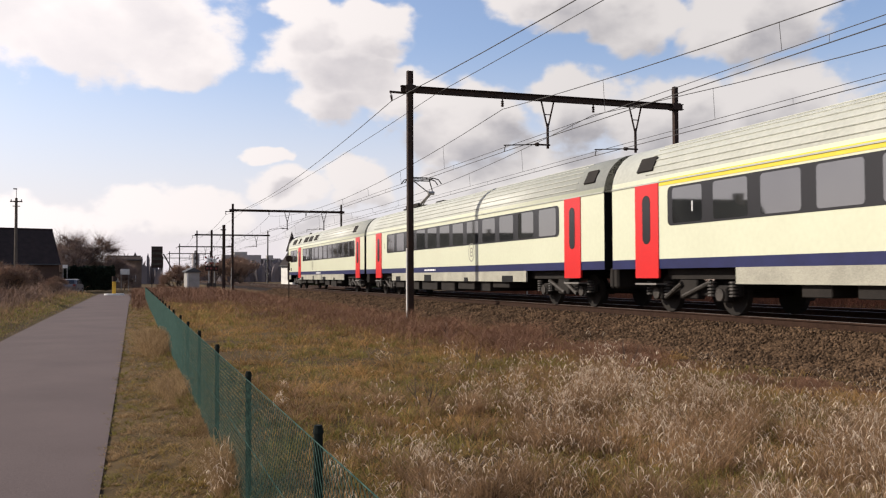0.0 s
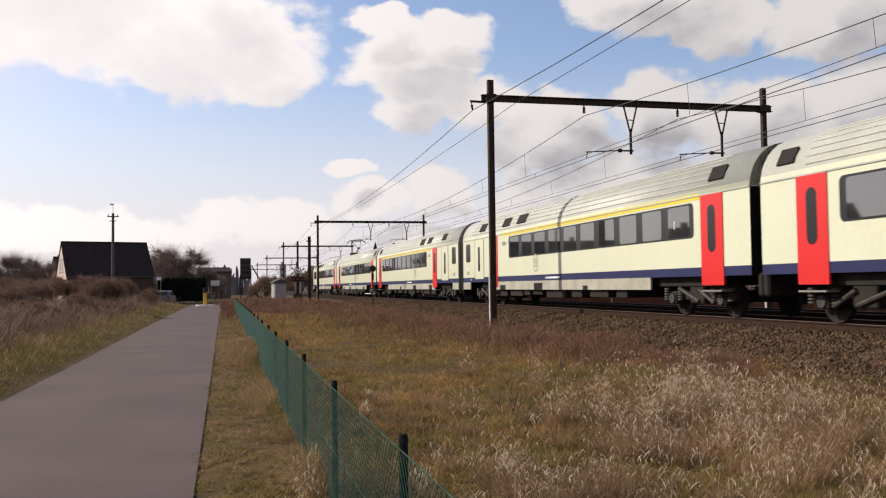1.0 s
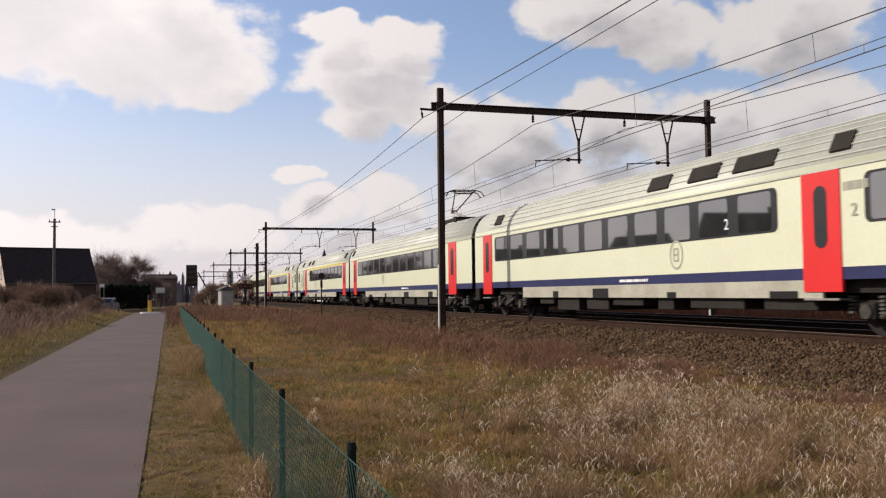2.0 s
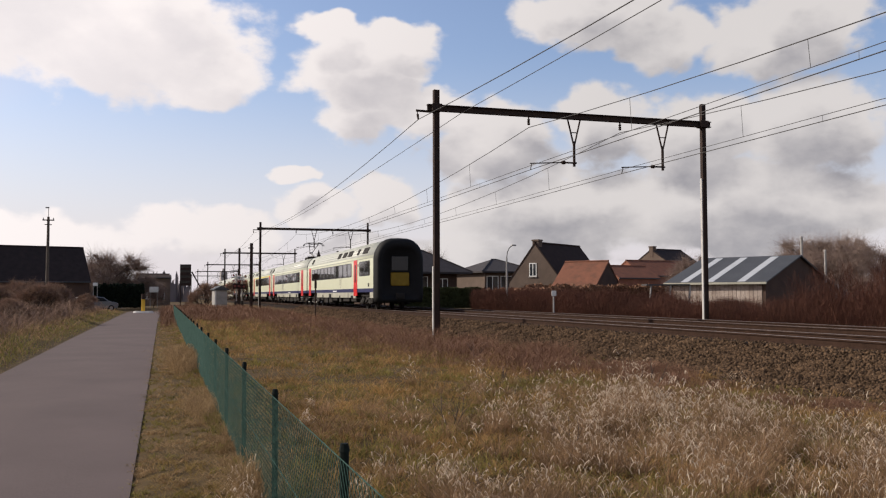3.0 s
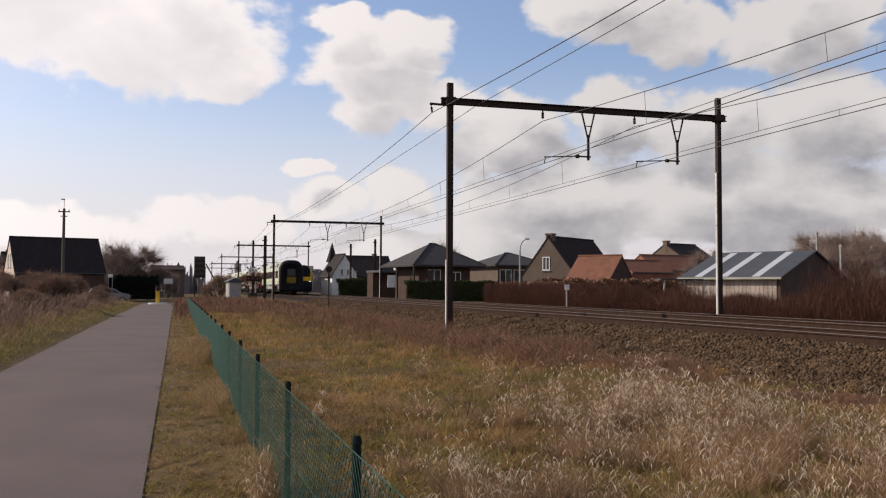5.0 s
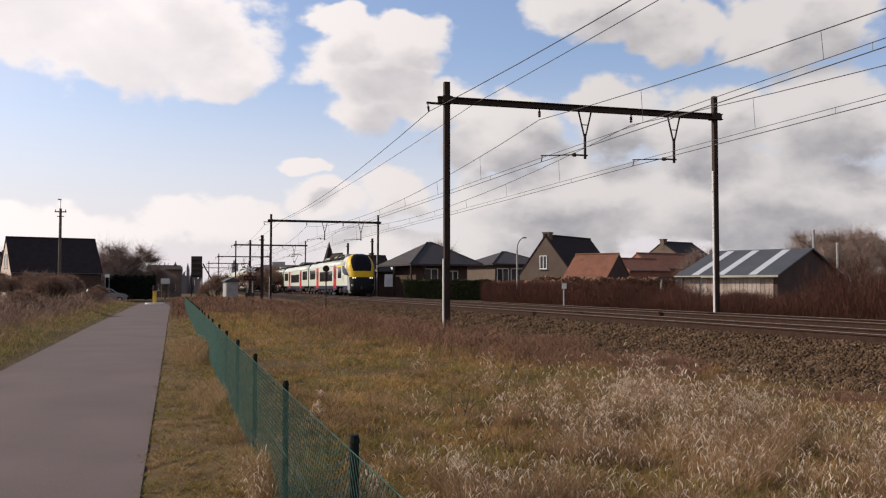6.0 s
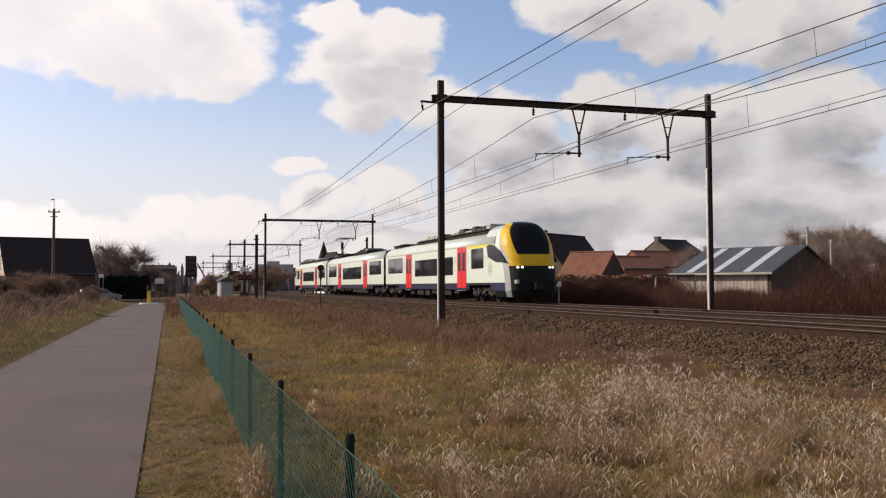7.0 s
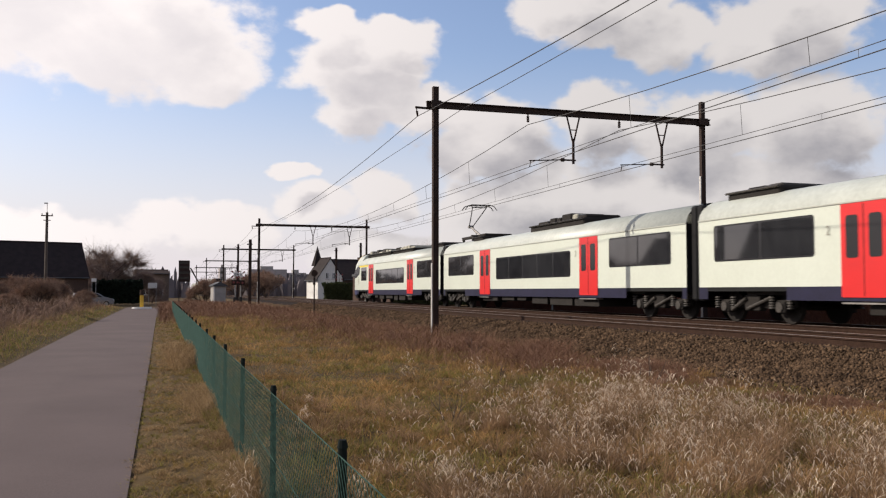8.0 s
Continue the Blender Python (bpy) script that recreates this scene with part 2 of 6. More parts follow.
def tube(bm, a, b, r, r2=None, n=8, cap=True, mi=0):
    a, b = Vector(a), Vector(b)
    r2 = r if r2 is None else r2
    q = (b - a).to_track_quat("Z", "Y")
    rings = []
    for c, rr in ((a, r), (b, r2)):
        rings.append([bm.verts.new(c + q @ Vector((rr * math.cos(2 * math.pi * i / n), rr * math.sin(2 * math.pi * i / n), 0))) for i in range(n)])
    for i in range(n):
        bm.faces.new((rings[0][i], rings[0][(i + 1) % n], rings[1][(i + 1) % n], rings[1][i])).material_index = mi
    if cap:
        bm.faces.new(rings[0][::-1]).material_index = mi
        bm.faces.new(rings[1]).material_index = mi
    return bm


def prism(bm, outline, y0, y1, axis="y", mi=0):
    """A closed outline of (a, z) pushed along y (a is x) or along x (a is y)."""
    def p(a, z, s):
        return (a, s, z) if axis == "y" else (s, a, z)
    r0 = [bm.verts.new(p(a, z, y0)) for a, z in outline]
    r1 = [bm.verts.new(p(a, z, y1)) for a, z in outline]
    n = len(outline)
    for i in range(n):
        bm.faces.new((r0[i], r0[(i + 1) % n], r1[(i + 1) % n], r1[i])).material_index = mi
    bm.faces.new(r0[::-1]).material_index = mi
    bm.faces.new(r1).material_index = mi
    bmesh.ops.recalc_face_normals(bm, faces=bm.faces)
    return bm


def round_rect(a0, a1, z0, z1, r, n=4):
    pts = []
    for ca, cz, s in ((a1 - r, z1 - r, 0), (a0 + r, z1 - r, 90), (a0 + r, z0 + r, 180), (a1 - r, z0 + r, 270)):
        for i in range(n + 1):
            t = radians(s + 90 * i / n)
            pts.append((ca + r * math.cos(t), cz + r * math.sin(t)))
    return pts


# ---- ground ----
RAIL_Z = 0.77
TRACKS = (13.31, 17.26)


def ground_height(x, y):
    bed = [(-400, 0.35), (-60, 0.3), (-14, 0.35), (-7, 0.55), (-4.6, 0.30), (-3.4, 0.01), (-3.2, -0.03), (-0.3, -0.03), (-0.1, 0.0), (0.8, 0.02), (3.0, -0.02),
           (8.6, 0.0), (10.0, 0.03), (11.75, 0.55), (18.9, 0.55), (20.3, 0.42), (24, 0.40), (60, 0.4), (400, 0.4)]
    for (xa, za), (xb, zb) in zip(bed, bed[1:]):
        if x <= xb:
            z = za + (zb - za) * (x - xa) / (xb - xa)
            break
    else:
        z = 0.4
    if 0.9 < x < 10 or x < -3.8:
        z += 0.05 * noise.noise((x * 0.7, y * 0.7, 0)) + 0.04 * noise.noise((x * 0.2, y * 0.2, 4))
    if 80 < y and x < 10:
        z = z * max(0.0, 1 - (y - 80) / 25) + 0.02
    return z


def build_ground():
    xs = [-1500, -400, -150, -60, -30, -20, -14, -11, -9, -7, -6, -5.2, -4.6, -4.0, -3.4, -3.2, -1.7, -0.3, -0.1, 0.3, 0.8, 1.5, 2.2, 3, 4, 5, 6, 7, 8, 8.6, 9.3, 10, 10.9,
          11.75, 13, 15.3, 17, 18.9, 20.3, 22, 24, 30, 40, 60, 150, 400, 1500]
    ys = [-400, -100, -30, -10, -4, 0, 2, 3, 4, 5, 6, 7, 8, 9, 10, 11.5, 13, 15, 17, 19, 22, 25, 28, 32, 36, 41, 47, 54, 62, 71, 80, 92, 105, 125, 160, 220, 400, 1000, 3000]
    bm = bmesh.new()
    grid = [[bm.verts.new((x, y, ground_height(x, y) if abs(y) < 500 and abs(x) < 500 else 0.3)) for x in xs] for y in ys]
    for j in range(len(ys) - 1):
        for i in range(len(xs) - 1):
            bm.faces.new((grid[j][i], grid[j][i + 1], grid[j + 1][i + 1], grid[j + 1][i]))
    tagged(link("ground", bm, M["soil"], smooth=True), "rough field of brown and olive winter soil", "ground", kind="structure")
    bm = bmesh.new()
    rows = [(-40, -3.25, -0.24), (0, -3.25, -0.24), (20, -3.25, -0.24), (40, -3.36, -0.27), (65, -3.75, -0.3), (84, -4.3, -0.2), (92, -6.0, 0.6), (100, -30, 2.2), (106, -60, 4.0)]
    prev = None
    for y, a, b in rows:
        r = [bm.verts.new((a, y, 0.0)), bm.verts.new(((a + b) / 2, y, 0.022)), bm.verts.new((b, y, 0.0)), bm.verts.new((b, y, -0.05)), bm.verts.new((a, y, -0.05))]
        if prev:
            for i in range(5):
                bm.faces.new((prev[i], prev[(i + 1) % 5], r[(i + 1) % 5], r[i]))
        prev = r
    bmesh.ops.recalc_face_normals(bm, faces=bm.faces)
    tagged(link("road", bm, M["asphalt"]), "narrow grey asphalt lane worn smooth, beside a grass verge", "road", kind="structure")
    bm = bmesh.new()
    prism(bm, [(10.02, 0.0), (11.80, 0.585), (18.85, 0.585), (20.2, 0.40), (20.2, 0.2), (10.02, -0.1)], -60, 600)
    tagged(link("trackbed", bm, M["gap_shade_bed"]), "track bed carrying two tracks, near-black for the shade between stones", "track bed", kind="structure")


build_ground()


def rail_profile(cx, z):
    return [(cx - 0.075, z - 0.172), (cx + 0.075, z - 0.172), (cx + 0.075, z - 0.155), (cx + 0.012, z - 0.135), (cx + 0.012, z - 0.045), (cx + 0.036, z - 0.035),
            (cx + 0.036, z - 0.004), (cx - 0.036, z - 0.004), (cx - 0.036, z - 0.035), (cx - 0.012, z - 0.045), (cx - 0.012, z - 0.135), (cx - 0.075, z - 0.155)]


def build_track(cx):
    t = thing("railway_track", "rusty steel rails on concrete sleepers in crushed stone", "railway track", "parallel tracks", at=pose(cx, 0, 0))
    for s in (-0.7535, 0.7535):
        bm = bmesh.new()
        prism(bm, rail_profile(s, RAIL_Z), -60, 600)
        r = part("rail", bm, M["rail"], t)
        bm = bmesh.new()
        box(bm, s - 0.033, s + 0.033, -60, 600, RAIL_Z - 0.004, RAIL_Z)
        part("rail_head", bm, M["rail_top"], r, "polished running surface")
    bm = bmesh.new()
    box(bm, -1.25, 1.25, -0.13, 0.13, 0.45, 0.605, bevel=0.02)
    first = part("sleeper", bm, M["sleeper"], t)
    for i in range(1, 130):
        o = new("sleeper", first.data)
        o.parent = t
        o.location = (0, i * 0.6 - 6, 0)
    first.location = (0, -6, 0)
    bm = bmesh.new()
    for i in range(130, 420):
        box(bm, -1.25, 1.25, i * 0.6 - 6.13, i * 0.6 - 5.87, 0.45, 0.605)
    tagged(part("far_sleepers", bm, M["sleeper"], t), kind="stuff")


for cx in TRACKS:
    build_track(cx)

# ---- overhead line ----
GANTRIES = (-31.0, 31.83, 95.3, 151.7, 211.0, 272.0, 335.0)
MAST_L, MAST_R = 9.68, 21.18


def build_gantry():
    g = thing("overhead_line_gantry", "dark steel portal gantry spanning both tracks", "gantry", "gantries along the railway")
    for x, top, z0 in ((MAST_L, 9.32, -0.3), (MAST_R, 9.48, 0.1)):
        bm = bmesh.new()
        w = 0.105 if x == MAST_L else 0.09
        box(bm, x - w, x - w + 0.02, -w, w, z0, top)
        box(bm, x + w - 0.02, x + w, -w, w, z0, top)
        box(bm, x - w + 0.02, x + w - 0.02, -0.07, -0.05, z0, top)
        box(bm, x - w + 0.02, x + w - 0.02, 0.05, 0.07, z0, top)
        mast = part("mast", bm, M["mast"], g)
        bm = bmesh.new()
        box(bm, x - 0.19, x + 0.19, -0.17, 0.17, 8.50, 8.78, bevel=0.01)
        part("bracket", bm, M["mast"], mast)
        # added strip: its pale colour stands in for the mast's sunlit edge
        bm = bmesh.new()
        box(bm, x - w - 0.045, x - w - 0.002, -0.06, 0.06, z0, 2.7 if x == MAST_L else 6.4, bevel=0.008)
        part("cable_conduit", bm, M["lit_edge"], mast, "pale strip added for the sunlit mast edge")
    bm = bmesh.new()
    for dz in (8.52, 8.73):
        box(bm, MAST_L - 0.35, MAST_R + 0.35, -0.10, 0.10, dz, dz + 0.03)
    box(bm, MAST_L - 0.35, MAST_R + 0.35, -0.015, 0.015, 8.55, 8.73)
    part("crossbeam", bm, M["mast"], g)
    bm = bmesh.new()
    tube(bm, (MAST_L, 0, 8.48), (8.90, 0, 8.50), 0.045)
    tube(bm, (8.94, 0, 8.52), (8.96, 0, 8.34), 0.02)
    tube(bm, (8.96, 0, 8.36), (8.99, 0, 8.16), 0.05, 0.03)
    part("side_bracket", bm, M["mast"], g)
    for cx in (13.42, 17.36):
        bm = bmesh.new()
        tube(bm, (cx, 0, 8.52), (cx, 0, 8.42), 0.03)
        for k in range(3):
            tube(bm, (cx, 0, 8.42 - k * 0.08), (cx, 0, 8.36 - k * 0.08), 0.065, 0.045)
        part("insulator", bm, M["mast"], g)
        dx = cx + 1.92
        bm = bmesh.new()
        tube(bm, (dx - 0.27, 0, 8.52), (dx - 0.03, 0, 7.55), 0.035)
        tube(bm, (dx + 0.27, 0, 8.52), (dx + 0.03, 0, 7.55), 0.035)
        tube(bm, (dx - 0.15, 0, 8.0), (dx + 0.15, 0, 8.0), 0.02)
        tube(bm, (dx, 0, 7.65), (dx, 0, 6.66), 0.055)
        drop = part("drop_post", bm, M["mast"], g)
        bm = bmesh.new()
        tube(bm, (dx + 0.1, 0, 6.80), (dx - 0.55, 0, 6.80), 0.035)
        tube(bm, (dx - 0.40, 0, 6.80), (dx - 0.52, 0, 6.80), 0.075)
        tube(bm, (dx - 0.5, 0, 6.80), (cx + 0.05, 0, 6.71), 0.022)
        tube(bm, (cx + 0.12, 0, 6.72), (cx + 0.06, 0, 6.46), 0.018)
        part("steady_arm", bm, M["mast"], drop)
    return g


g0 = build_gantry()
g0.matrix_basis = pose(0, GANTRIES[1], 0)
for gy in GANTRIES[2:] + GANTRIES[:1]:
    copy_thing(g0, pose(0, gy, 0))


def build_wires():
    def line(name, label, x, z, sag, r, zc=None, x2=None, pitch=5.5, low_sag=0.0):
        """A sagging wire from gantry to gantry, with droppers to a lower wire where zc is given."""
        bm = bmesh.new()
        for ya, yb in zip(GANTRIES, GANTRIES[1:]):
            n = 14
            pts = [(x, ya + (yb - ya) * i / n, z - sag * 4 * (i / n) * (1 - i / n)) for i in range(n + 1)]
            for a, b in zip(pts, pts[1:]):
                tube(bm, a, b, r, n=5, cap=False)
            if zc is not None:
                k = int((yb - ya) / pitch)
                for i in range(1, k):
                    f = i / k
                    dip = 4 * f * (1 - f)
                    tube(bm, (x, ya + (yb - ya) * f, z - sag * dip), (x2, ya + (yb - ya) * f, zc - low_sag * dip), 0.006 if pitch < 6 else 0.008, n=4, cap=False)
        tagged(link(name, bm, M["wire"]), label, "wire", "overhead wires")
    for cx in (13.42, 17.36):
        line("bearer_wire", "sagging bearer wire with droppers above the track", cx, 8.10, 1.17, 0.014, 6.62, cx + 0.06, 7.0, 0.03)
        line("auxiliary_wire", "thin auxiliary wire with short clips above the contact wire", cx + 0.06, 6.62, 0.03, 0.010, 6.46, cx + 0.06, 5.4, 0.05)
        line("contact_wire", "taut copper contact wire above the track", cx + 0.06, 6.46, 0.05, 0.014)
    line("feeder_wire", "plain feeder wire along the masts", 8.99, 8.17, 0.78, 0.014)
    line("earth_wire", "plain earth wire under the crossbeam ends", 10.70, 8.52, 0.30, 0.012)


build_wires()

# ---- fence ----
FENCE_X, POST_STEP, POST_0 = 0.775, 2.55, 1.40


def build_fence():
    f = thing("chain_link_fence", "low green chain-link fence on dark green posts", "fence")
    end = POST_0 + POST_STEP * 26
    bm = bmesh.new()
    tube(bm, (0, 0, -0.1), (0, 0, 0.955), 0.021, n=10)
    tube(bm, (0, 0, 0.955), (0, 0, 0.99), 0.026, 0.018, n=10)
    first = part("post", bm, M["post_green"], f, smooth=False)
    first.location = (FENCE_X, POST_0, 0)
    for i in range(1, 27):
        o = new("post", first.data)
        o.parent = f
        o.matrix_basis = pose(FENCE_X, POST_0 + POST_STEP * i, random.uniform(-0.015, 0.01), random.uniform(-0.6, 0.6), random.uniform(-0.8, 0.8), 0)
    bm = bmesh.new()
    h, step, r = 0.91, 0.068, 0.0017
    n = int((end - POST_0) / step)
    for i in range(-18, n):
        for s in (0, 1):
            a, b = POST_0 + i * step, POST_0 + i * step + h
            za, zb = (0.03, 0.03 + h) if s == 0 else (0.03 + h, 0.03)
            lo, hi = max(a, POST_0), min(b, end)
            if hi <= lo:
                continue
            fa, fb = (lo - a) / (b - a), (hi - a) / (b - a)
            off = 0.004 if s else -0.004
            tube(bm, (FENCE_X - 0.03 + off, lo, za + (zb - za) * fa), (FENCE_X - 0.03 + off, hi, za + (zb - za) * fb), r, n=3, cap=False)
    tagged(part("mesh", bm, M["fence_green"], f, "green diamond wire mesh"), kind="stuff")
    for z in (0.05, 0.50, 0.94):
        bm = bmesh.new()
        tube(bm, (FENCE_X - 0.03, POST_0, z), (FENCE_X - 0.03, end, z), 0.003, n=5)
        part("tension_wire", bm, M["fence_green"], f)


build_fence()

# ---- trains ----
HALF, CAR = 1.44, 26.4


def coach_half_profile(w=HALF, top=4.19, eave=3.12, n=9):
    pts = []
    for i in range(n + 1):
        t = math.pi / 2 * i / n
        pts.append((w * math.cos(t) ** 0.62 if i < n else 0.0, eave + (top - eave) * math.sin(t) ** 1.15))
    return pts


def shell(bm, y0, y1, z_mats, w=HALF):
    """Both side walls between heights, one material index per band."""
    for z0, z1, mi in z_mats:
        for s in (-1, 1):
            q = [bm.verts.new((s * w, y, z)) for y, z in ((y0, z0), (y1, z0), (y1, z1), (y0, z1))]
            bm.faces.new(q if s > 0 else q[::-1]).material_index = mi


def end_wall(bm, y, w, z0, prof, mi=0, flip=False):
    pts = [(w, z0)] + [(x, z) for x, z in prof] + [(-x, z) for x, z in prof[::-1][1:]] + [(-w, z0)]
    f = bm.faces.new([bm.verts.new((x, y, z)) for x, z in pts])
    f.material_index = mi


def plate(bm, side, y0, y1, z0, z1, r, out, depth=0.03, w=HALF, mi=0):
    """A rounded plate on a side wall, standing proud by out."""
    x = side * (w + out)
    o = round_rect(y0, y1, z0, z1, r)
    prism(bm, o, x - side * depth, x, axis="x", mi=mi)


def window_row(car, y0, y1, z0, z1, n, w=HALF, r=0.14, glass=0.74, pane="pane"):
    for s in (-1, 1):
        bm = bmesh.new()
        plate(bm, s, y0, y1, z0, z1, r, 0.006, w=w)
        band = part("window_band", bm, M["dark_glass"], car)
        step = (y1 - y0) / n
        for i in range(n):
            c = y0 + step * (i + 0.5)
            hw = step * glass / 2
            bm = bmesh.new()
            a, b = max(c - hw, y0 + 0.06), min(c + hw, y1 - 0.06)
            plate(bm, s, a, b, z0 + 0.05, z1 - 0.05, 0.08, 0.010, w=w)
            part("pane", bm, M[pane], band)


def door(car, y0, y1, z0, z1, w=HALF, leaves=1, win=(0.36, 0.62)):
    for s in (-1, 1):
        bm = bmesh.new()
        plate(bm, s, y0, y1, z0, z1, 0.03, 0.022, depth=0.06, w=w)
        d = part("door", bm, M["red"], car, "bright red door")
        span = (y1 - y0) / leaves
        for k in range(leaves):
            c = y0 + span * (k + 0.5)
            hw = span * 0.17 if leaves == 1 else span * 0.27
            zm = z0 + (z1 - z0) * win[0]
            bm = bmesh.new()
            plate(bm, s, c - hw, c + hw, zm, z1 - 0.28, hw * 0.95 if leaves == 1 else 0.08, 0.028, w=w)
            part("door_window", bm, M["dark_glass"], d)
        if leaves == 2:
            c = (y0 + y1) / 2
            bm = bmesh.new()
            box(bm, s * (w + 0.018), s * (w + 0.026), c - 0.012, c + 0.012, z0 + 0.03, z1 - 0.03)
            part("seal", bm, M["rubber"], d)
        bm = bmesh.new()
        box(bm, s * (w - 0.25), s * (w + 0.06), y0 + 0.05, y1 - 0.05, z0 - 0.16, z0 - 0.12)
        part("step", bm, M["steel"], d)


def bogie(car, yc):
    for s in (-1, 1):
        bm = bmesh.new()
        box(bm, s * 1.02 - 0.07, s * 1.02 + 0.07, yc - 1.75, yc + 1.75, 0.42, 0.66, bevel=0.03)
        box(bm, s * 1.05 - 0.12, s * 1.05 + 0.12, yc - 0.35, yc + 0.35, 0.34, 0.80, bevel=0.03)
        for d in (-1.25, 1.25):
            box(bm, s * 1.10 - 0.10, s * 1.10 + 0.10, yc + d - 0.20, yc + d + 0.20, 0.30, 0.62, bevel=0.03)
        fr = part("bogie_frame", bm, M["under"], car, "grimy black bogie frame")
        for d in (-1.25, 1.25):
            for e in (-0.38, 0.38):
                bm = bmesh.new()
                for k in range(5):
                    tube(bm, (s * 1.14, yc + d + e, 0.42 + k * 0.072), (s * 1.14, yc + d + e, 0.46 + k * 0.072), 0.11, 0.09, n=10)
                part("spring", bm, M["under_grey"], fr)
            bm = bmesh.new()
            tube(bm, (s * 1.18, yc + d, 0.46), (s * 1.24, yc + d, 0.46), 0.14, n=12)
            part("axle_box", bm, M["under_grey"], fr)
        for a, za, b, zb in ((-0.9, 0.74, 0.15, 0.40), (0.9, 0.36, 0.2, 0.70)):
            bm = bmesh.new()
            tube(bm, (s * 1.18, yc + a, za), (s * 1.20, yc + b, zb), 0.055)
            part("damper", bm, M["under_grey"], fr)
    for d in (-1.25, 1.25):
        bm = bmesh.new()
        for s in (-1, 1):
            tube(bm, (s * 0.70, yc + d, 0.46), (s * 0.83, yc + d, 0.46), 0.46, n=20)
            tube(bm, (s * 0.83, yc + d, 0.46), (s * 0.86, yc + d, 0.46), 0.30, 0.12, n=16)
        tube(bm, (-0.8, yc + d, 0.46), (0.8, yc + d, 0.46), 0.08)
        part("wheelset", bm, M["under"], car)


def underfloor(car, y0, y1, seed, w=HALF, base=0.30, top=1.0):
    rnd = random.Random(seed)
    bm = bmesh.new()
    box(bm, -w + 0.25, w - 0.25, y0 - 3.2, y1 + 3.2, 0.80, 1.06)
    y = y0
    while y < y1 - 0.6:
        l = rnd.uniform(0.7, 2.2)
        if y + l > y1:
            break
        box(bm, -w + 0.12, w - 0.12, y, y + l, rnd.uniform(base, base + 0.2), top, bevel=0.02)
        y += l + rnd.uniform(0.2, 0.8)
    part("underfloor_equipment", bm, M["under"], car)


def roof_part(car, y0, y1, w=HALF, top=4.19, eave=3.12, ribs=True, material=None):
    prof = coach_half_profile(w, top, eave)
    full = prof + [(-x, z) for x, z in prof[::-1][1:]]
    bm = bmesh.new()
    r0 = [bm.verts.new((x, y0, z)) for x, z in full]
    r1 = [bm.verts.new((x, y1, z)) for x, z in full]
    for i in range(len(full) - 1):
        bm.faces.new((r0[i], r0[i + 1], r1[i + 1], r1[i]))
    bm.faces.new(r0[::-1]), bm.faces.new(r1)
    bmesh.ops.recalc_face_normals(bm, faces=bm.faces)
    if ribs:                       # the lowest strip is painted like the side
        for f in bm.faces:
            if len(f.verts) == 4 and max(v.co.z for v in f.verts) < eave + 0.2:
                f.material_index = 1
    roof = part("roof", bm, [material or M["roof_grey"], M["cream"]], car, smooth=True)
    if ribs:
        bm = bmesh.new()
        for i in (1, 2, 3, 4, 5, 6):
            for s in (-1, 1):
                x, z = prof[i]
                x2, z2 = prof[i + 1]
                mx, mz = (x + x2) / 2, (z + z2) / 2
                tube(bm, (s * mx, y0 + 1.6, mz + 0.008), (s * mx, y1 - 1.6, mz + 0.008), 0.020, n=6)
        part("roof_rib", bm, M["roof_grey"], roof)
    bm = bmesh.new()
    for s in (-1, 1):
        box(bm, s * (w + 0.012) - 0.012, s * (w + 0.012) + 0.012, y0, y1, eave - 0.015, eave + 0.02)
    part("gutter", bm, M["roof_grey"], roof)
    return roof


def roof_vents(roof, places, prof):
    """Dark louvred panels lying on the shoulder of the roof."""
    (x, z), (x2, z2) = prof[2], prof[4]
    for ya, yb in places:
        for s in (-1, 1):
            bm = bmesh.new()
            q = [(s * (x + 0.035), ya, z + 0.03), (s * (x + 0.035), yb, z + 0.03), (s * (x2 + 0.035), yb, z2 + 0.04), (s * (x2 + 0.035), ya, z2 + 0.04)]
            lo = [bm.verts.new((a * 0.96, b, c - 0.06)) for a, b, c in q]
            hi = [bm.verts.new(p) for p in q]
            bm.faces.new(hi)
            for i in range(4):
                bm.faces.new((lo[i], lo[(i + 1) % 4], hi[(i + 1) % 4], hi[i]))
            bmesh.ops.recalc_face_normals(bm, faces=bm.faces)
            part("roof_vent", bm, M["under"], roof)


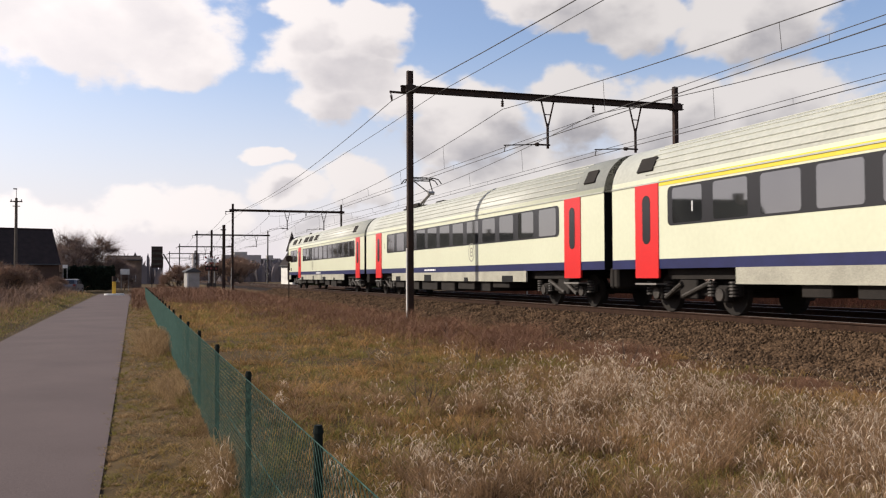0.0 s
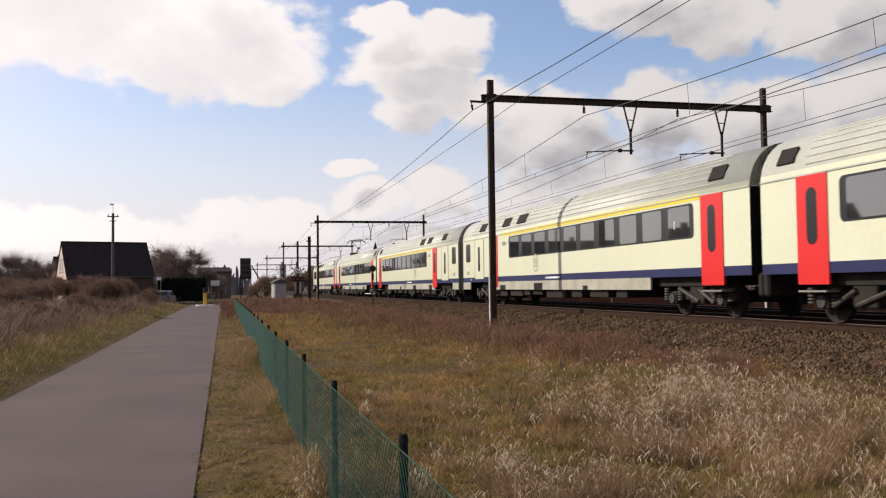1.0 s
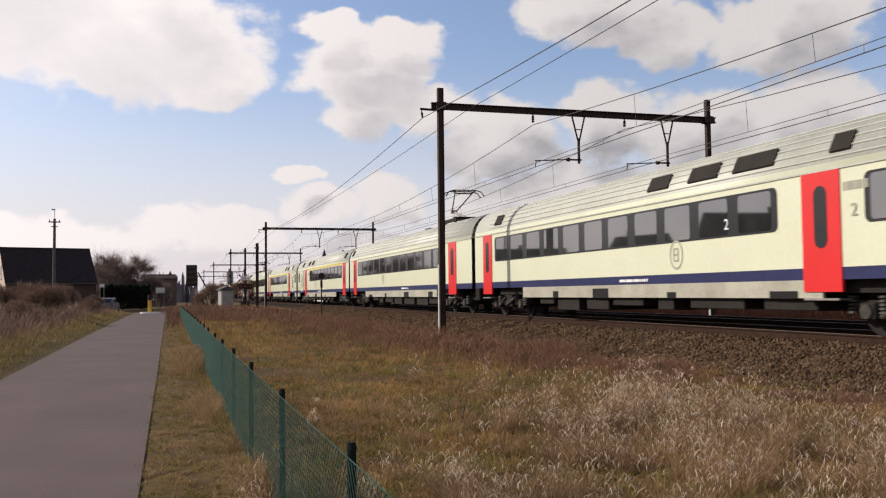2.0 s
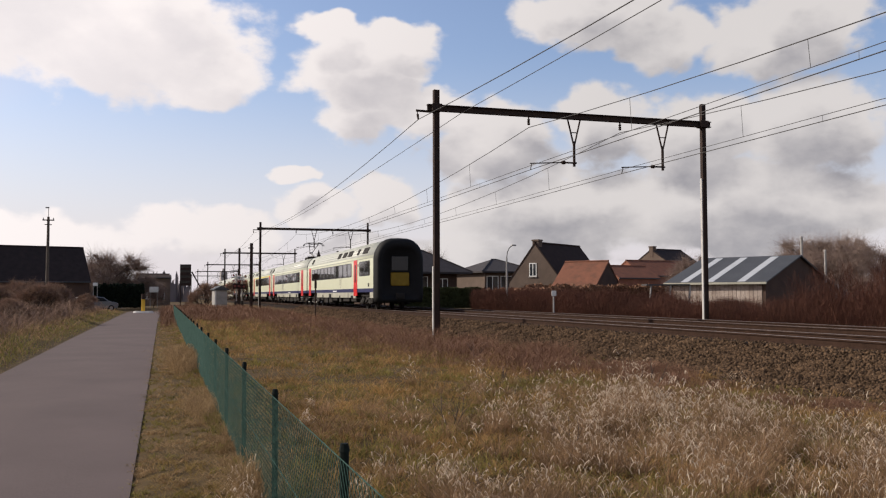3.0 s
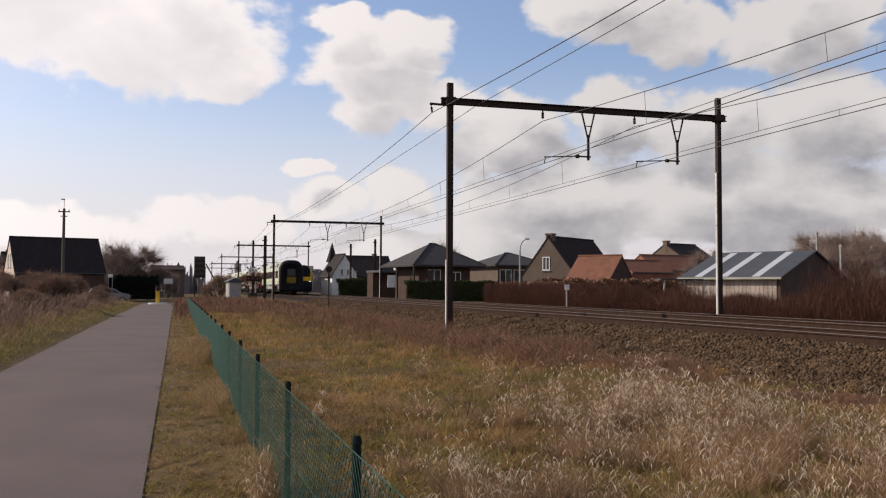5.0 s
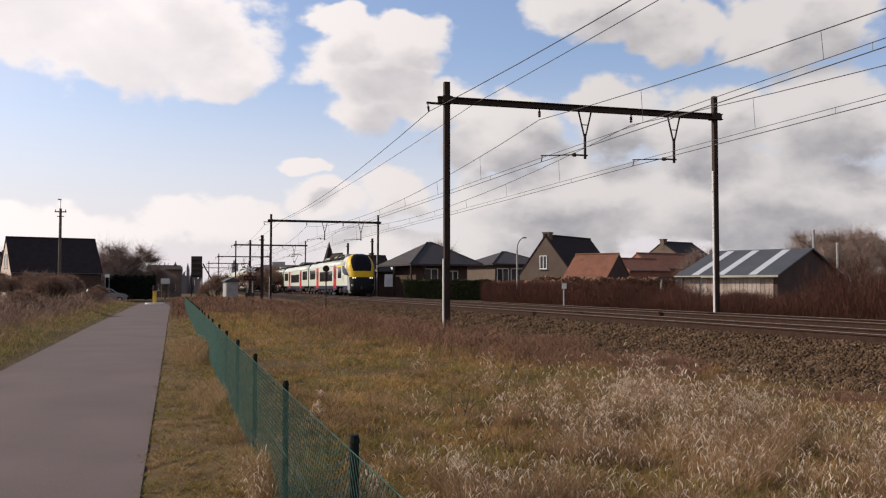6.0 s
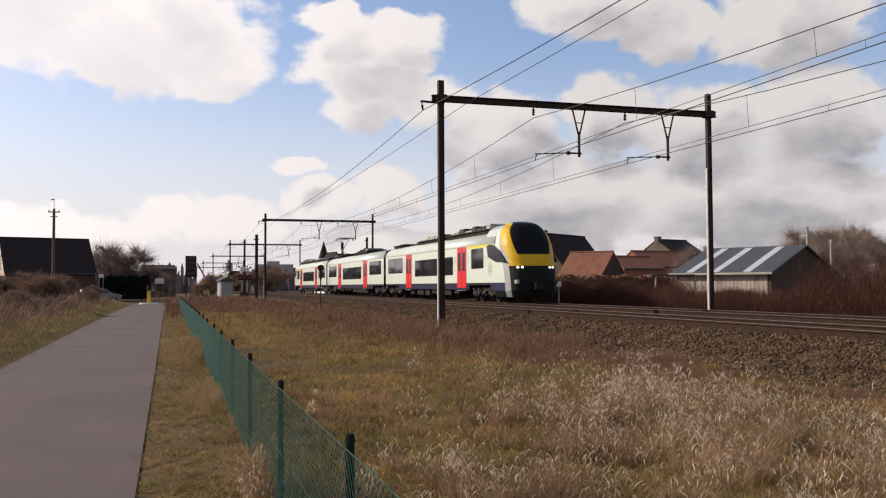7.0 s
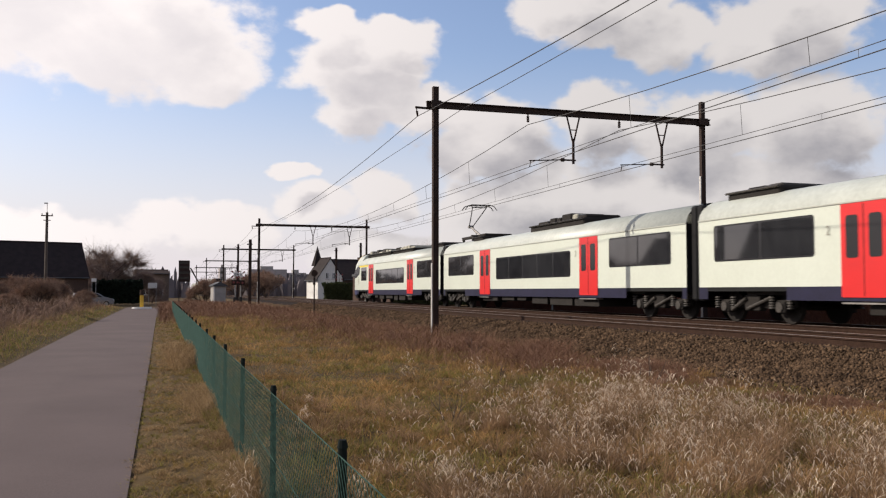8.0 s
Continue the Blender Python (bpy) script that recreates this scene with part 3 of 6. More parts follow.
def pantograph(car, yc, base_z, top_z, d=1):
    bm = bmesh.new()
    for s in (-0.55, 0.55):
        box(bm, s - 0.05, s + 0.05, yc - 1.0, yc + 1.0, base_z, base_z + 0.16)
        for k in (-0.8, 0.8):
            tube(bm, (s, yc + k, base_z - 0.12), (s, yc + k, base_z + 0.05), 0.08)
    box(bm, -0.6, 0.6, yc + d * 0.7 - 0.1, yc + d * 0.7 + 0.1, base_z + 0.05, base_z + 0.22)
    p = part("pantograph", bm, M["under"], car, "raised dark pantograph")
    kx, kz = yc - d * 1.15, base_z + (top_z - base_z) * 0.42
    bm = bmesh.new()
    tube(bm, (0, yc + d * 0.6, base_z + 0.2), (0, kx, kz), 0.06)
    tube(bm, (0, yc + d * 0.25, base_z + 0.12), (0, kx + d * 0.15, kz - 0.05), 0.025)
    tube(bm, (-0.15, kx, kz), (0.15, kx, kz), 0.09)
    part("lower_arm", bm, M["steel"], p)
    bm = bmesh.new()
    for s in (-1, 1):
        tube(bm, (s * 0.1, kx, kz), (s * 0.42, yc + d * 0.35, top_z - 0.12), 0.028)
    tube(bm, (-0.45, yc + d * 0.35, top_z - 0.12), (0.45, yc + d * 0.35, top_z - 0.12), 0.03)
    part("upper_arm", bm, M["under"], p)
    bm = bmesh.new()
    for k in (-0.28, 0.28):
        pts = [(-0.95, top_z - 0.28), (-0.80, top_z - 0.08), (-0.55, top_z), (0.55, top_z), (0.80, top_z - 0.08), (0.95, top_z - 0.28)]
        for a, b in zip(pts, pts[1:]):
            tube(bm, (a[0], yc + d * 0.35 + k, a[1]), (b[0], yc + d * 0.35 + k, b[1]), 0.026)
    for s in (-0.5, 0.5):
        tube(bm, (s, yc + d * 0.35 - 0.28, top_z - 0.03), (s, yc + d * 0.35 + 0.28, top_z - 0.03), 0.025)
        tube(bm, (s * 0.85, yc + d * 0.35, top_z - 0.12), (s, yc + d * 0.35, top_z - 0.03), 0.025)
    part("collector_head", bm, M["under"], p)


def text_mesh(car, body, size, side, y, z, material, w=HALF, name="lettering"):
    cu = bpy.data.curves.new(name, "FONT")
    cu.body, cu.size, cu.align_x, cu.extrude = body, size, "CENTER", 0.002
    ob = new("tmp", cu)
    me = bpy.data.meshes.new_from_object(ob.evaluated_get(bpy.context.evaluated_depsgraph_get()))
    bpy.data.objects.remove(ob)
    m = pose(side * (w + 0.016), y, z, 90, 0, 90 * side)
    me.transform(m)
    me.materials.append(material)
    o = new(name, me)
    o.parent = car


def oval_badge(car, y, z, s, w=HALF, r=0.36):
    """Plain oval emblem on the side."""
    bm = bmesh.new()
    n = 28
    for ra, rb in ((1.0, 0.86),):
        ring = []
        for i in range(n):
            t = 2 * math.pi * i / n
            ring.append([bm.verts.new((s * (w + 0.008), y + r * k * 0.82 * math.cos(t), z + r * k * math.sin(t))) for k in (ra, rb)])
        for i in range(n):
            a, b = ring[i], ring[(i + 1) % n]
            bm.faces.new((a[0], b[0], b[1], a[1]) if s > 0 else (a[0], a[1], b[1], b[0]))
    box(bm, s * (w + 0.004), s * (w + 0.008), y - 0.10, y - 0.05, z - 0.17, z + 0.17)
    box(bm, s * (w + 0.004), s * (w + 0.008), y - 0.05, y + 0.11, z + 0.12, z + 0.17)
    box(bm, s * (w + 0.004), s * (w + 0.008), y - 0.05, y + 0.11, z - 0.025, z + 0.025)
    box(bm, s * (w + 0.004), s * (w + 0.008), y - 0.05, y + 0.11, z - 0.17, z - 0.12)
    box(bm, s * (w + 0.004), s * (w + 0.008), y + 0.10, y + 0.14, z - 0.15, z + 0.15)
    part("emblem", bm, M["print_grey"], car)


def side_bars(car, y, z, n, h, s, material, w=HALF, gap=0.11):
    """Small unreadable markings as plain bars."""
    rnd = random.Random(int(y * 100))
    bm = bmesh.new()
    for i in range(n):
        l = rnd.uniform(0.5, 0.9) * gap
        box(bm, s * (w + 0.003), s * (w + 0.008), y + i * gap, y + i * gap + l, z, z + h)
    part("marking", bm, material, car)


def coach(kind):
    """A car of the cream train, rear coupling at y = 0, front coupling at y = 26.4, rail at z = 0."""
    first = kind == "first"
    label = {"first": "cream train car with yellow stripe, red doors and navy band",
             "second": "cream train car with red doors and black rubber nose",
             "motor": "cream train car with red doors and raised pantograph"}[kind]
    car = thing("train_car", label, "train car", "cars of the cream train")
    cab = kind != "motor"
    y0, y1 = {"second": 0.75, "first": 0.42, "motor": 0.22}[kind], CAR - 0.22
    # skirt gaps over the bogies
    b0, b1 = (3.9 if cab else 3.2), CAR - 3.2
    bm = bmesh.new()
    bands = [(1.05, 1.28, 1), (1.28, 3.12, 0)]
    if first:
        bands = [(1.05, 1.28, 1), (1.28, 3.12, 0)]
        for s in (-1, 1):
            box(bm, s * (HALF - 0.02), s * (HALF + 0.007), 7.0, 23.95, 3.02, 3.17, mi=2)
    shell(bm, y0, y1, bands)
    for ys, ye in ((b0 + 2.1, b1 - 2.1), (y0, b0 - 2.1)) if cab else ((b0 + 2.1, b1 - 2.1),):
        if ye > ys:
            for s in (-1, 1):
                box(bm, s * (HALF - 0.03) - 0.03, s * (HALF - 0.03) + 0.03, ys, ye, 0.70, 1.05, mi=3)
    rnd = random.Random(len(kind))
    yy = b0 + 2.8
    while yy < b1 - 3.4:
        l = rnd.uniform(0.4, 1.0)
        for s in (-1, 1):
            box(bm, s * (HALF + 0.002) - 0.003, s * (HALF + 0.002) + 0.003, yy, yy + l, 0.69, rnd.choice((0.84, 0.90, 0.96)), mi=4)
        yy += l + rnd.uniform(1.6, 4.2)
    prof = coach_half_profile()
    end_wall(bm, y0, HALF, 1.05, prof, 4)
    end_wall(bm, y1, HALF, 1.05, prof, 4)
    fl = bm.faces.new([bm.verts.new(p) for p in ((-HALF, y0, 1.05), (HALF, y0, 1.05), (HALF, y1, 1.05), (-HALF, y1, 1.05))])
    fl.material_index = 4
    part("body", bm, [M["cream"], M["blue"], M["lemon"], M["skirt"], M["rubber"]], car)
    roof = roof_part(car, y0, y1)
    if kind == "second":
        roof_vents(roof, ((23.3, 24.0), (2.6, 4.0), (5.2, 5.75), (7.4, 8.8), (9.4, 10.6), (11.5, 12.5)), prof)
    elif first:
        roof_vents(roof, ((24.3, 25.0), (3.4, 4.3), (7.0, 8.0), (9.0, 10.1)), prof)
    else:
        roof_vents(roof, ((25.0, 25.6),), prof)
    bogie(car, b0), bogie(car, b1)
    underfloor(car, b0 + 2.4, b1 - 2.4, {"first": 3, "second": 5, "motor": 9}[kind])
    # coupling bellows at the front end, and at the rear of a car without cab
    for ya, yb in ((y1, CAR),) if cab else ((y1, CAR), (0.0, y0)):
        bm = bmesh.new()
        box(bm, -1.18, 1.18, ya, yb, 0.95, 3.75, bevel=0.08)
        bel = part("bellows", bm, M["rubber"], car)
        bm = bmesh.new()
        box(bm, -1.30, 1.30, ya, yb, 0.55, 1.10, bevel=0.05)
        part("buffer_beam", bm, M["under"], bel)
    if kind == "motor":
        window_row(car, 4.4, 23.5, 2.05, 2.97, 12)
        door(car, 23.86, 24.86, 0.82, 3.12), door(car, 2.3, 3.4, 0.82, 3.12)
        pantograph(car, 5.9, 4.22, 5.70, -1)
        for ya, yb, zz in ((4.2, 4.8, 4.26), (9.4, 10.4, 4.22)):
            bm = bmesh.new()
            box(bm, -0.55, 0.55, ya, yb, 4.2, zz, bevel=0.03)
            part("roof_gear", bm, M["under"], roof)
        for s in (-1, 1):
            oval_badge(car, 16.2, 1.78, s)
            text_mesh(car, "2", 0.34, s, 4.0, 2.3, M["print_grey"])
            side_bars(car, 10.5, 1.12, 14, 0.07, s, M["print_white"])
    else:
        if first:
            window_row(car, 8.0, 23.6, 2.05, 2.97, 10)
            door(car, 23.98, 25.02, 0.82, 3.12), door(car, 5.35, 6.4, 0.82, 3.12)
            for s in (-1, 1):
                bm = bmesh.new()
                plate(bm, s, 2.7, 4.2, 1.20, 3.05, 0.04, 0.012)
                d = part("service_door", bm, M["cream"], car)
                bm = bmesh.new()
                plate(bm, s, 3.25, 3.58, 1.55, 2.75, 0.15, 0.020)
                part("door_window", bm, M["dark_glass"], d)
                bm = bmesh.new()
                for ya, yb in ((2.68, 2.705), (4.195, 4.22)):
                    box(bm, s * (HALF + 0.004), s * (HALF + 0.016), ya, yb, 1.2, 3.05)
                part("door_seal", bm, M["under"], d)
                bm = bmesh.new()
                plate(bm, s, 1.05, 1.85, 2.05, 2.95, 0.14, 0.010)
                part("cab_window", bm, M["dark_glass"], car)
                side_bars(car, 1.2, 1.42, 3, 0.17, s, M["print_grey"], gap=0.15)
                side_bars(car, 1.9, 1.13, 1, 0.09, s, M["print_white"], gap=0.12)
                bm = bmesh.new()
                box(bm, s * (HALF + 0.011), s * (HALF + 0.016), 1.42, 1.47, 2.10, 2.90)
                part("window_bar", bm, M["rubber"], car)
                oval_badge(car, 11.4, 1.75, s)
                text_mesh(car, "1", 0.34, s, 22.6, 2.33, M["print_white"])
                side_bars(car, 7.1, 2.62, 8, 0.16, s, M["print_grey"], gap=0.07)
                side_bars(car, 12.5, 1.12, 14, 0.07, s, M["print_white"])
        else:
            window_row(car, 7.25, 23.9, 2.05, 2.97, 11)
            door(car, 24.2, 25.17, 0.82, 3.12), door(car, 5.45, 6.5, 0.82, 3.12)
            window_row(car, 1.75, 4.85, 2.05, 2.97, 2, glass=0.8)
            for s in (-1, 1):
                oval_badge(car, 11.1, 1.75, s)
                text_mesh(car, "2", 0.34, s, 9.0, 2.22, M["print_white"])
                text_mesh(car, "2", 0.34, s, 5.1, 2.2, M["print_grey"])
                side_bars(car, 4.75, 2.68, 9, 0.16, s, M["print_grey"], gap=0.07)
                side_bars(car, 12.5, 1.12, 14, 0.07, s, M["print_white"])
                side_bars(car, 1.9, 1.38, 3, 0.22, s, M["under"], gap=0.14)
        # rubber nose: a thick arch round a recessed front
        outer = [(x * 1.0, z) for x, z in coach_half_profile(HALF + 0.02, 4.22, 3.0)]
        outline = [(HALF - 0.06, 0.45), (HALF + 0.02, 0.75)] + outer
        loop = outline + [(-x, z) for x, z in outline[::-1][1:]]
        bm = bmesh.new()
        rings = []
        for yy, k in ((y0 + 0.05, 1.0), (y0 * 0.6, 1.012), (y0 * 0.27, 0.985), (0.04, 0.92), (0.0, 0.84), (0.03, 0.74), (0.16, 0.70)):
            rings.append([bm.verts.new((x * k, yy, 2.1 + (z - 2.1) * (k if z > 2.1 else 0.5 + 0.5 * k))) for x, z in loop])
        for a, b in zip(rings, rings[1:]):
            for i in range(len(loop) - 1):
                bm.faces.new((a[i], a[i + 1], b[i + 1], b[i]))
            bm.faces.new((a[-1], a[0], b[0], b[-1]))
        bm.faces.new(rings[-1])
        bmesh.ops.recalc_face_normals(bm, faces=bm.faces)
        nose = part("rubber_nose", bm, M["rubber"], car, "thick black rubber arch", smooth=True)
        bm = bmesh.new()
        box(bm, -0.50, 0.50, 0.10, 0.15, 2.30, 3.15, bevel=0.02)
        part("front_window", bm, M["dark_glass"], nose)
        bm = bmesh.new()
        box(bm, -0.56, 0.56, 0.09, 0.15, 1.42, 2.20, bevel=0.05)
        part("front_panel", bm, M["shaded_yellow"], nose, "yellow panel, darkened for the nose's shade")
        bm = bmesh.new()
        box(bm, -0.25, 0.25, -0.12, 0.3, 0.62, 1.0, bevel=0.05)
        part("coupler", bm, M["under"], nose)
    return car


def cream_train():
    """Six cars, told from the tail: their places along the train and whether they face back."""
    models = {k: coach(k) for k in ("second", "motor", "first")}
    cars = []
    for kind, off, back in (("second", 0, False), ("motor", 1, False), ("first", 3, True), ("first", 3, False), ("motor", 5, True), ("second", 6, True)):
        ob = models.pop(kind) if kind in models else None
        cars.append((kind, off, back, ob))
    made = {}
    out = []
    for kind, off, back, ob in cars:
        if ob is None:
            ob = copy_thing(made[kind], pose(0, 0, 0))
        made.setdefault(kind, ob)
        out.append((ob, off * CAR, 180 if back else 0))
    return out


CREAM = cream_train()
TAIL_ROWS = [
    (0.0, -84.6), (0.1, -81.2), (0.2, -75.8), (0.3, -72.6), (0.4, -67.7), (0.5, -63.9), (0.6, -58.8), (0.7, -48.4), (0.8, -42.8), (0.9, -39.2),
    (1.0, -34.55), (1.1, -31.2), (1.2, -26.1), (1.3, -22.5), (1.4, -17.6), (1.5, -14.8), (1.6, -8.85), (1.7, -5.55), (1.8, -0.3), (1.9, 3.25),
    (2.0, 8.2), (2.1, 11.9), (2.2, 16.9), (3.3, 63.0), (3.4, 67.2), (3.5, 71.5), (3.6, 75.6), (3.7, 56.9), (3.8, 61.2), (4.0, 69.7), (4.3, 81.7), (4.5, 90.4), (4.7, 98.1),
    (5.8, 143.6), (8.0, 234.5),
]

# ---- white train ----
WHALF = 1.41


def white_profile(n=9):
    return coach_half_profile(WHALF, 3.75, 3.05, n)


def mixed_windows(car, rows):
    for y0, y1, z0, z1, n in rows:
        window_row(car, y0, y1, z0, z1, n, w=WHALF, r=0.10, glass=0.95, pane="pane_black")


def roof_equipment(roof, rows, seed):
    rnd = random.Random(seed)
    for y0, y1, h in rows:
        bm = bmesh.new()
        box(bm, -0.95, 0.95, y0, y1, 3.55, 3.72 + h * 0.40, bevel=0.05)
        base = part("equipment_tray", bm, M["under"], roof)
        y = y0 + 0.1
        while y < y1 - 0.5:
            l = rnd.uniform(0.4, 1.3)
            if y + l < y1:
                bm = bmesh.new()
                box(bm, -0.8, 0.8, y, y + l, 3.6, 3.72 + h * rnd.uniform(0.6, 1.0), bevel=0.05)
                part("roof_unit", bm, rnd.choice((M["under"], M["under"], M["skirt"], M["under_grey"], M["under_grey"])), roof)
            y += l + 0.12
        for s in (-1.0, 1.0):
            bm = bmesh.new()
            tube(bm, (s, y0, 3.72 + h * 0.3), (s, y1, 3.72 + h * 0.3), 0.035)
            part("pipe", bm, M["under_grey"], roof)


def white_car(kind):
    """End car: coupling at y = 0, nose towards -y (local length 28); middle car: y from 0 to 26.3."""
    end = kind == "end"
    car = thing("white_train_car", "white train car with red doors and sloping yellow-black nose" if end else "white train car with red double doors and roof equipment", "train car", "cars of the white train")
    y0, y1 = (-24.2, -0.35) if end else (0.35, 25.95)
    bm = bmesh.new()
    shell(bm, y0, y1, [(1.02, 3.05, 0)], WHALF)
    stops = (-24.2, -23.6, -20.2, -4.4, -0.8, -0.35) if end else (0.35, 0.6, 4.2, 22.1, 25.7, 25.95)
    for k, (ya, yb) in enumerate(zip(stops, stops[1:])):
        shell(bm, ya, yb, [(0.66, 1.02, 1)] if k % 2 == 0 else [(0.90, 1.02, 2)], WHALF)
    prof = white_profile()
    end_wall(bm, y0, WHALF, 0.88, prof, 2)
    end_wall(bm, y1, WHALF, 0.88, prof, 2)
    fl = bm.faces.new([bm.verts.new(p) for p in ((-WHALF, y0, 0.90), (WHALF, y0, 0.90), (WHALF, y1, 0.90), (-WHALF, y1, 0.90))])
    fl.material_index = 2
    part("body", bm, [M["white"], M["navy"], M["rubber"]], car)
    roof = roof_part(car, y0, y1, WHALF, 3.75, 3.05, ribs=False, material=M["roof_white"])
    underfloor(car, min(y0, y1) + 6.2, max(y0, y1) - 5.2, 21 if end else 22, WHALF, 0.28, 0.7)
    hi, lo = (1.78, 2.86), (1.49, 2.56)
    if end:
        bogie(car, -2.6), bogie(car, -22.0)
        mixed_windows(car, ((-5.5, -1.15, *hi, 2), (-17.25, -8.8, *lo, 5), (-22.55, -20.55, *hi, 1)))
        door(car, -7.95, -6.45, 0.75, 3.02, WHALF, 2, (0.42, 0.8)), door(car, -19.7, -18.1, 0.75, 3.02, WHALF, 2, (0.42, 0.8))
        roof_equipment(roof, ((-3.6, -1.2, 0.35), (-13.5, -8.0, 0.42), (-22.0, -14.5, 0.50)), 4)
        for s in (-1, 1):
            oval_badge(car, -24.0 + 0.45, 1.75, s, WHALF, 0.33)
            text_mesh(car, "2", 0.34, s, -6.0, 2.3, M["print_grey"], WHALF)
            text_mesh(car, "2", 0.34, s, -17.65, 2.3, M["print_grey"], WHALF)
            text_mesh(car, "1", 0.34, s, -20.1, 2.3, M["print_grey"], WHALF)
            bm = bmesh.new()
            box(bm, s * (WHALF + 0.003), s * (WHALF + 0.007), -23.3, -19.95, 2.89, 3.03)
            part("stripe", bm, M["lemon"], car)
        white_nose(car)
    else:
        bogie(car, 2.4), bogie(car, 23.9)
        mixed_windows(car, ((1.25, 5.5, *hi, 2), (8.8, 17.3, *lo, 5), (20.65, 25.05, *hi, 2)))
        door(car, 6.4, 7.95, 0.75, 3.02, WHALF, 2, (0.42, 0.8)), door(car, 18.15, 19.65, 0.75, 3.02, WHALF, 2, (0.42, 0.8))
        roof_equipment(roof, ((8.5, 14.0, 0.5), (20.5, 22.0, 0.35)), 7)
        pantograph(car, 24.0, 3.86, 5.80, -1)
        for s in (-1, 1):
            text_mesh(car, "2", 0.34, s, 8.3, 2.3, M["print_grey"], WHALF)
    for ya, yb in ((y1, y1 + 0.35),) if end else ((0.0, y0), (y1, 26.3)):
        bm = bmesh.new()
        box(bm, -1.25, 1.25, ya, yb, 0.6, 3.6, bevel=0.06)
        part("bellows", bm, M["rubber"], car)
    return car


COLS = (18, 8, 8, 12)         # columns of windscreen, yellow pillar, silver strip and cheek


def borders(z):
    """How far round from the middle of the front the colours change, at a height."""
    rise = min(1.0, max(0.0, (z - 2.3) / 1.45))
    low = min(1.0, max(0.0, (1.84 - z) / 1.1))
    return 0.0, 0.26 + 0.24 * rise, 0.59 - 0.06 * low + 0.375 * rise ** 0.85, 0.78 - 0.06 * low + 0.205 * rise, 1.0


def white_nose(car):
    tip, join = -26.40, -24.2
    levels = [(0.30, 0.93, 0.90), (0.62, 0.985, 1.0), (1.02, 1.0, 1.0), (1.45, 0.985, 1.0), (1.75, 0.96, 1.0), (2.1, 0.91, 1.0), (2.5, 0.83, 1.0), (2.9, 0.74, 0.995), (3.2, 0.66, 0.95),
              (3.5, 0.56, 0.87), (3.75, 0.47, 0.76), (3.95, 0.38, 0.62), (4.08, 0.28, 0.45), (4.13, 0.16, 0.25)]
    p = 3.4
    zs = sorted([levels[0][0] + (levels[-1][0] - levels[0][0]) * i / 44 for i in range(45)] + [0.62, 1.02, 1.84, 2.42])
    levels = [(z, float(np.interp(z, [l[0] for l in levels], [l[1] for l in levels])), float(np.interp(z, [l[0] for l in levels], [l[2] for l in levels]))) for z in zs]
    bm = bmesh.new()
    rings = []
    for z, k, wk in levels:
        a, w = (join - tip) * k, WHALF * wk
        ring = []
        stops = borders(z)
        us = [stops[q] + (stops[q + 1] - stops[q]) * j / m for q, m in enumerate(COLS) for j in range(m)] + [1.0]
        for t in [math.pi / 2 * (1 - v) for v in us[::-1]] + [math.pi / 2 * (1 + v) for v in us[1:]]:
            c, s = math.cos(t), math.sin(t)
            ring.append(bm.verts.new((w * math.copysign(abs(c) ** (2 / p), c), join - a * abs(s) ** (2 / p), z)))
        rings.append(ring)
    for li in range(len(rings) - 1):
        a, b = rings[li], rings[li + 1]
        z = (levels[li][0] + levels[li + 1][0]) / 2
        n = len(a) - 1
        for i in range(n):
            f = bm.faces.new((a[i], a[i + 1], b[i + 1], b[i]))
            k = i - n // 2 if i >= n // 2 else n // 2 - 1 - i      # column counted from the middle of the front
            zone = sum(k >= c for c in (COLS[0], COLS[0] + COLS[1], COLS[0] + COLS[1] + COLS[2]))
            if zone == 0:
                mi = 4 if z > 2.42 else 2 if z > 1.84 else 3
            elif zone == 1:
                mi = 4 if z > 4.03 else 2 if z > 1.84 else 3
            elif zone == 2:
                mi = 1 if z < 4.03 else 4
            else:
                mi = 3 if z < 0.62 else 5 if z < 1.02 else 0
            f.material_index = mi
    bm.faces.new(rings[-1]).material_index = 4
    bmesh.ops.recalc_face_normals(bm, faces=bm.faces)
    nose = part("nose", bm, [M["white"], M["silver"], M["yellow"], M["rubber"], M["screen"], M["blue"]], car, "sloping nose, yellow and black with white cheeks", smooth=True)
    # the roof's step down behind the tall nose
    bm = bmesh.new()
    prism(bm, [(x * 0.9, 3.3 + (z - 3.05) * 1.05) for x, z in white_profile()] + [(-x * 0.9, 3.3 + (z - 3.05) * 1.05) for x, z in white_profile()[::-1][1:]], join, join + 1.6)
    part("nose_fairing", bm, M["roof_white"], nose)
    for s in (-1, 1):
        bm = bmesh.new()
        o = [(-24.35, 2.05), (-23.15, 2.35), (-22.95, 2.92), (-23.4, 3.0), (-24.0, 2.95), (-24.9, 2.62), (-25.6, 2.05)]
        prism(bm, [(a - 0.1, z) for a, z in o], s * (WHALF - 0.02), s * (WHALF + 0.012), axis="x")
        part("cab_side_window", bm, M["dark_glass"], nose)
        bm = bmesh.new()
        for dx in (0.0, 0.2):
            tube(bm, (s * (0.72 + dx), tip + 0.30 + dx * 0.5, 1.76), (s * (0.72 + dx), tip + 0.085 + dx * 0.4, 1.76), 0.050, n=12)
        part("headlight", bm, M["lamp"], nose, "lit headlight")
        bm = bmesh.new()
        box(bm, s * 1.0 - 0.09, s * 1.0 + 0.09, tip - 0.02, tip + 0.3, 0.95, 1.15, bevel=0.03)
        part("buffer", bm, M["skirt"] if s < 0 else M["under_grey"], nose)
    bm = bmesh.new()
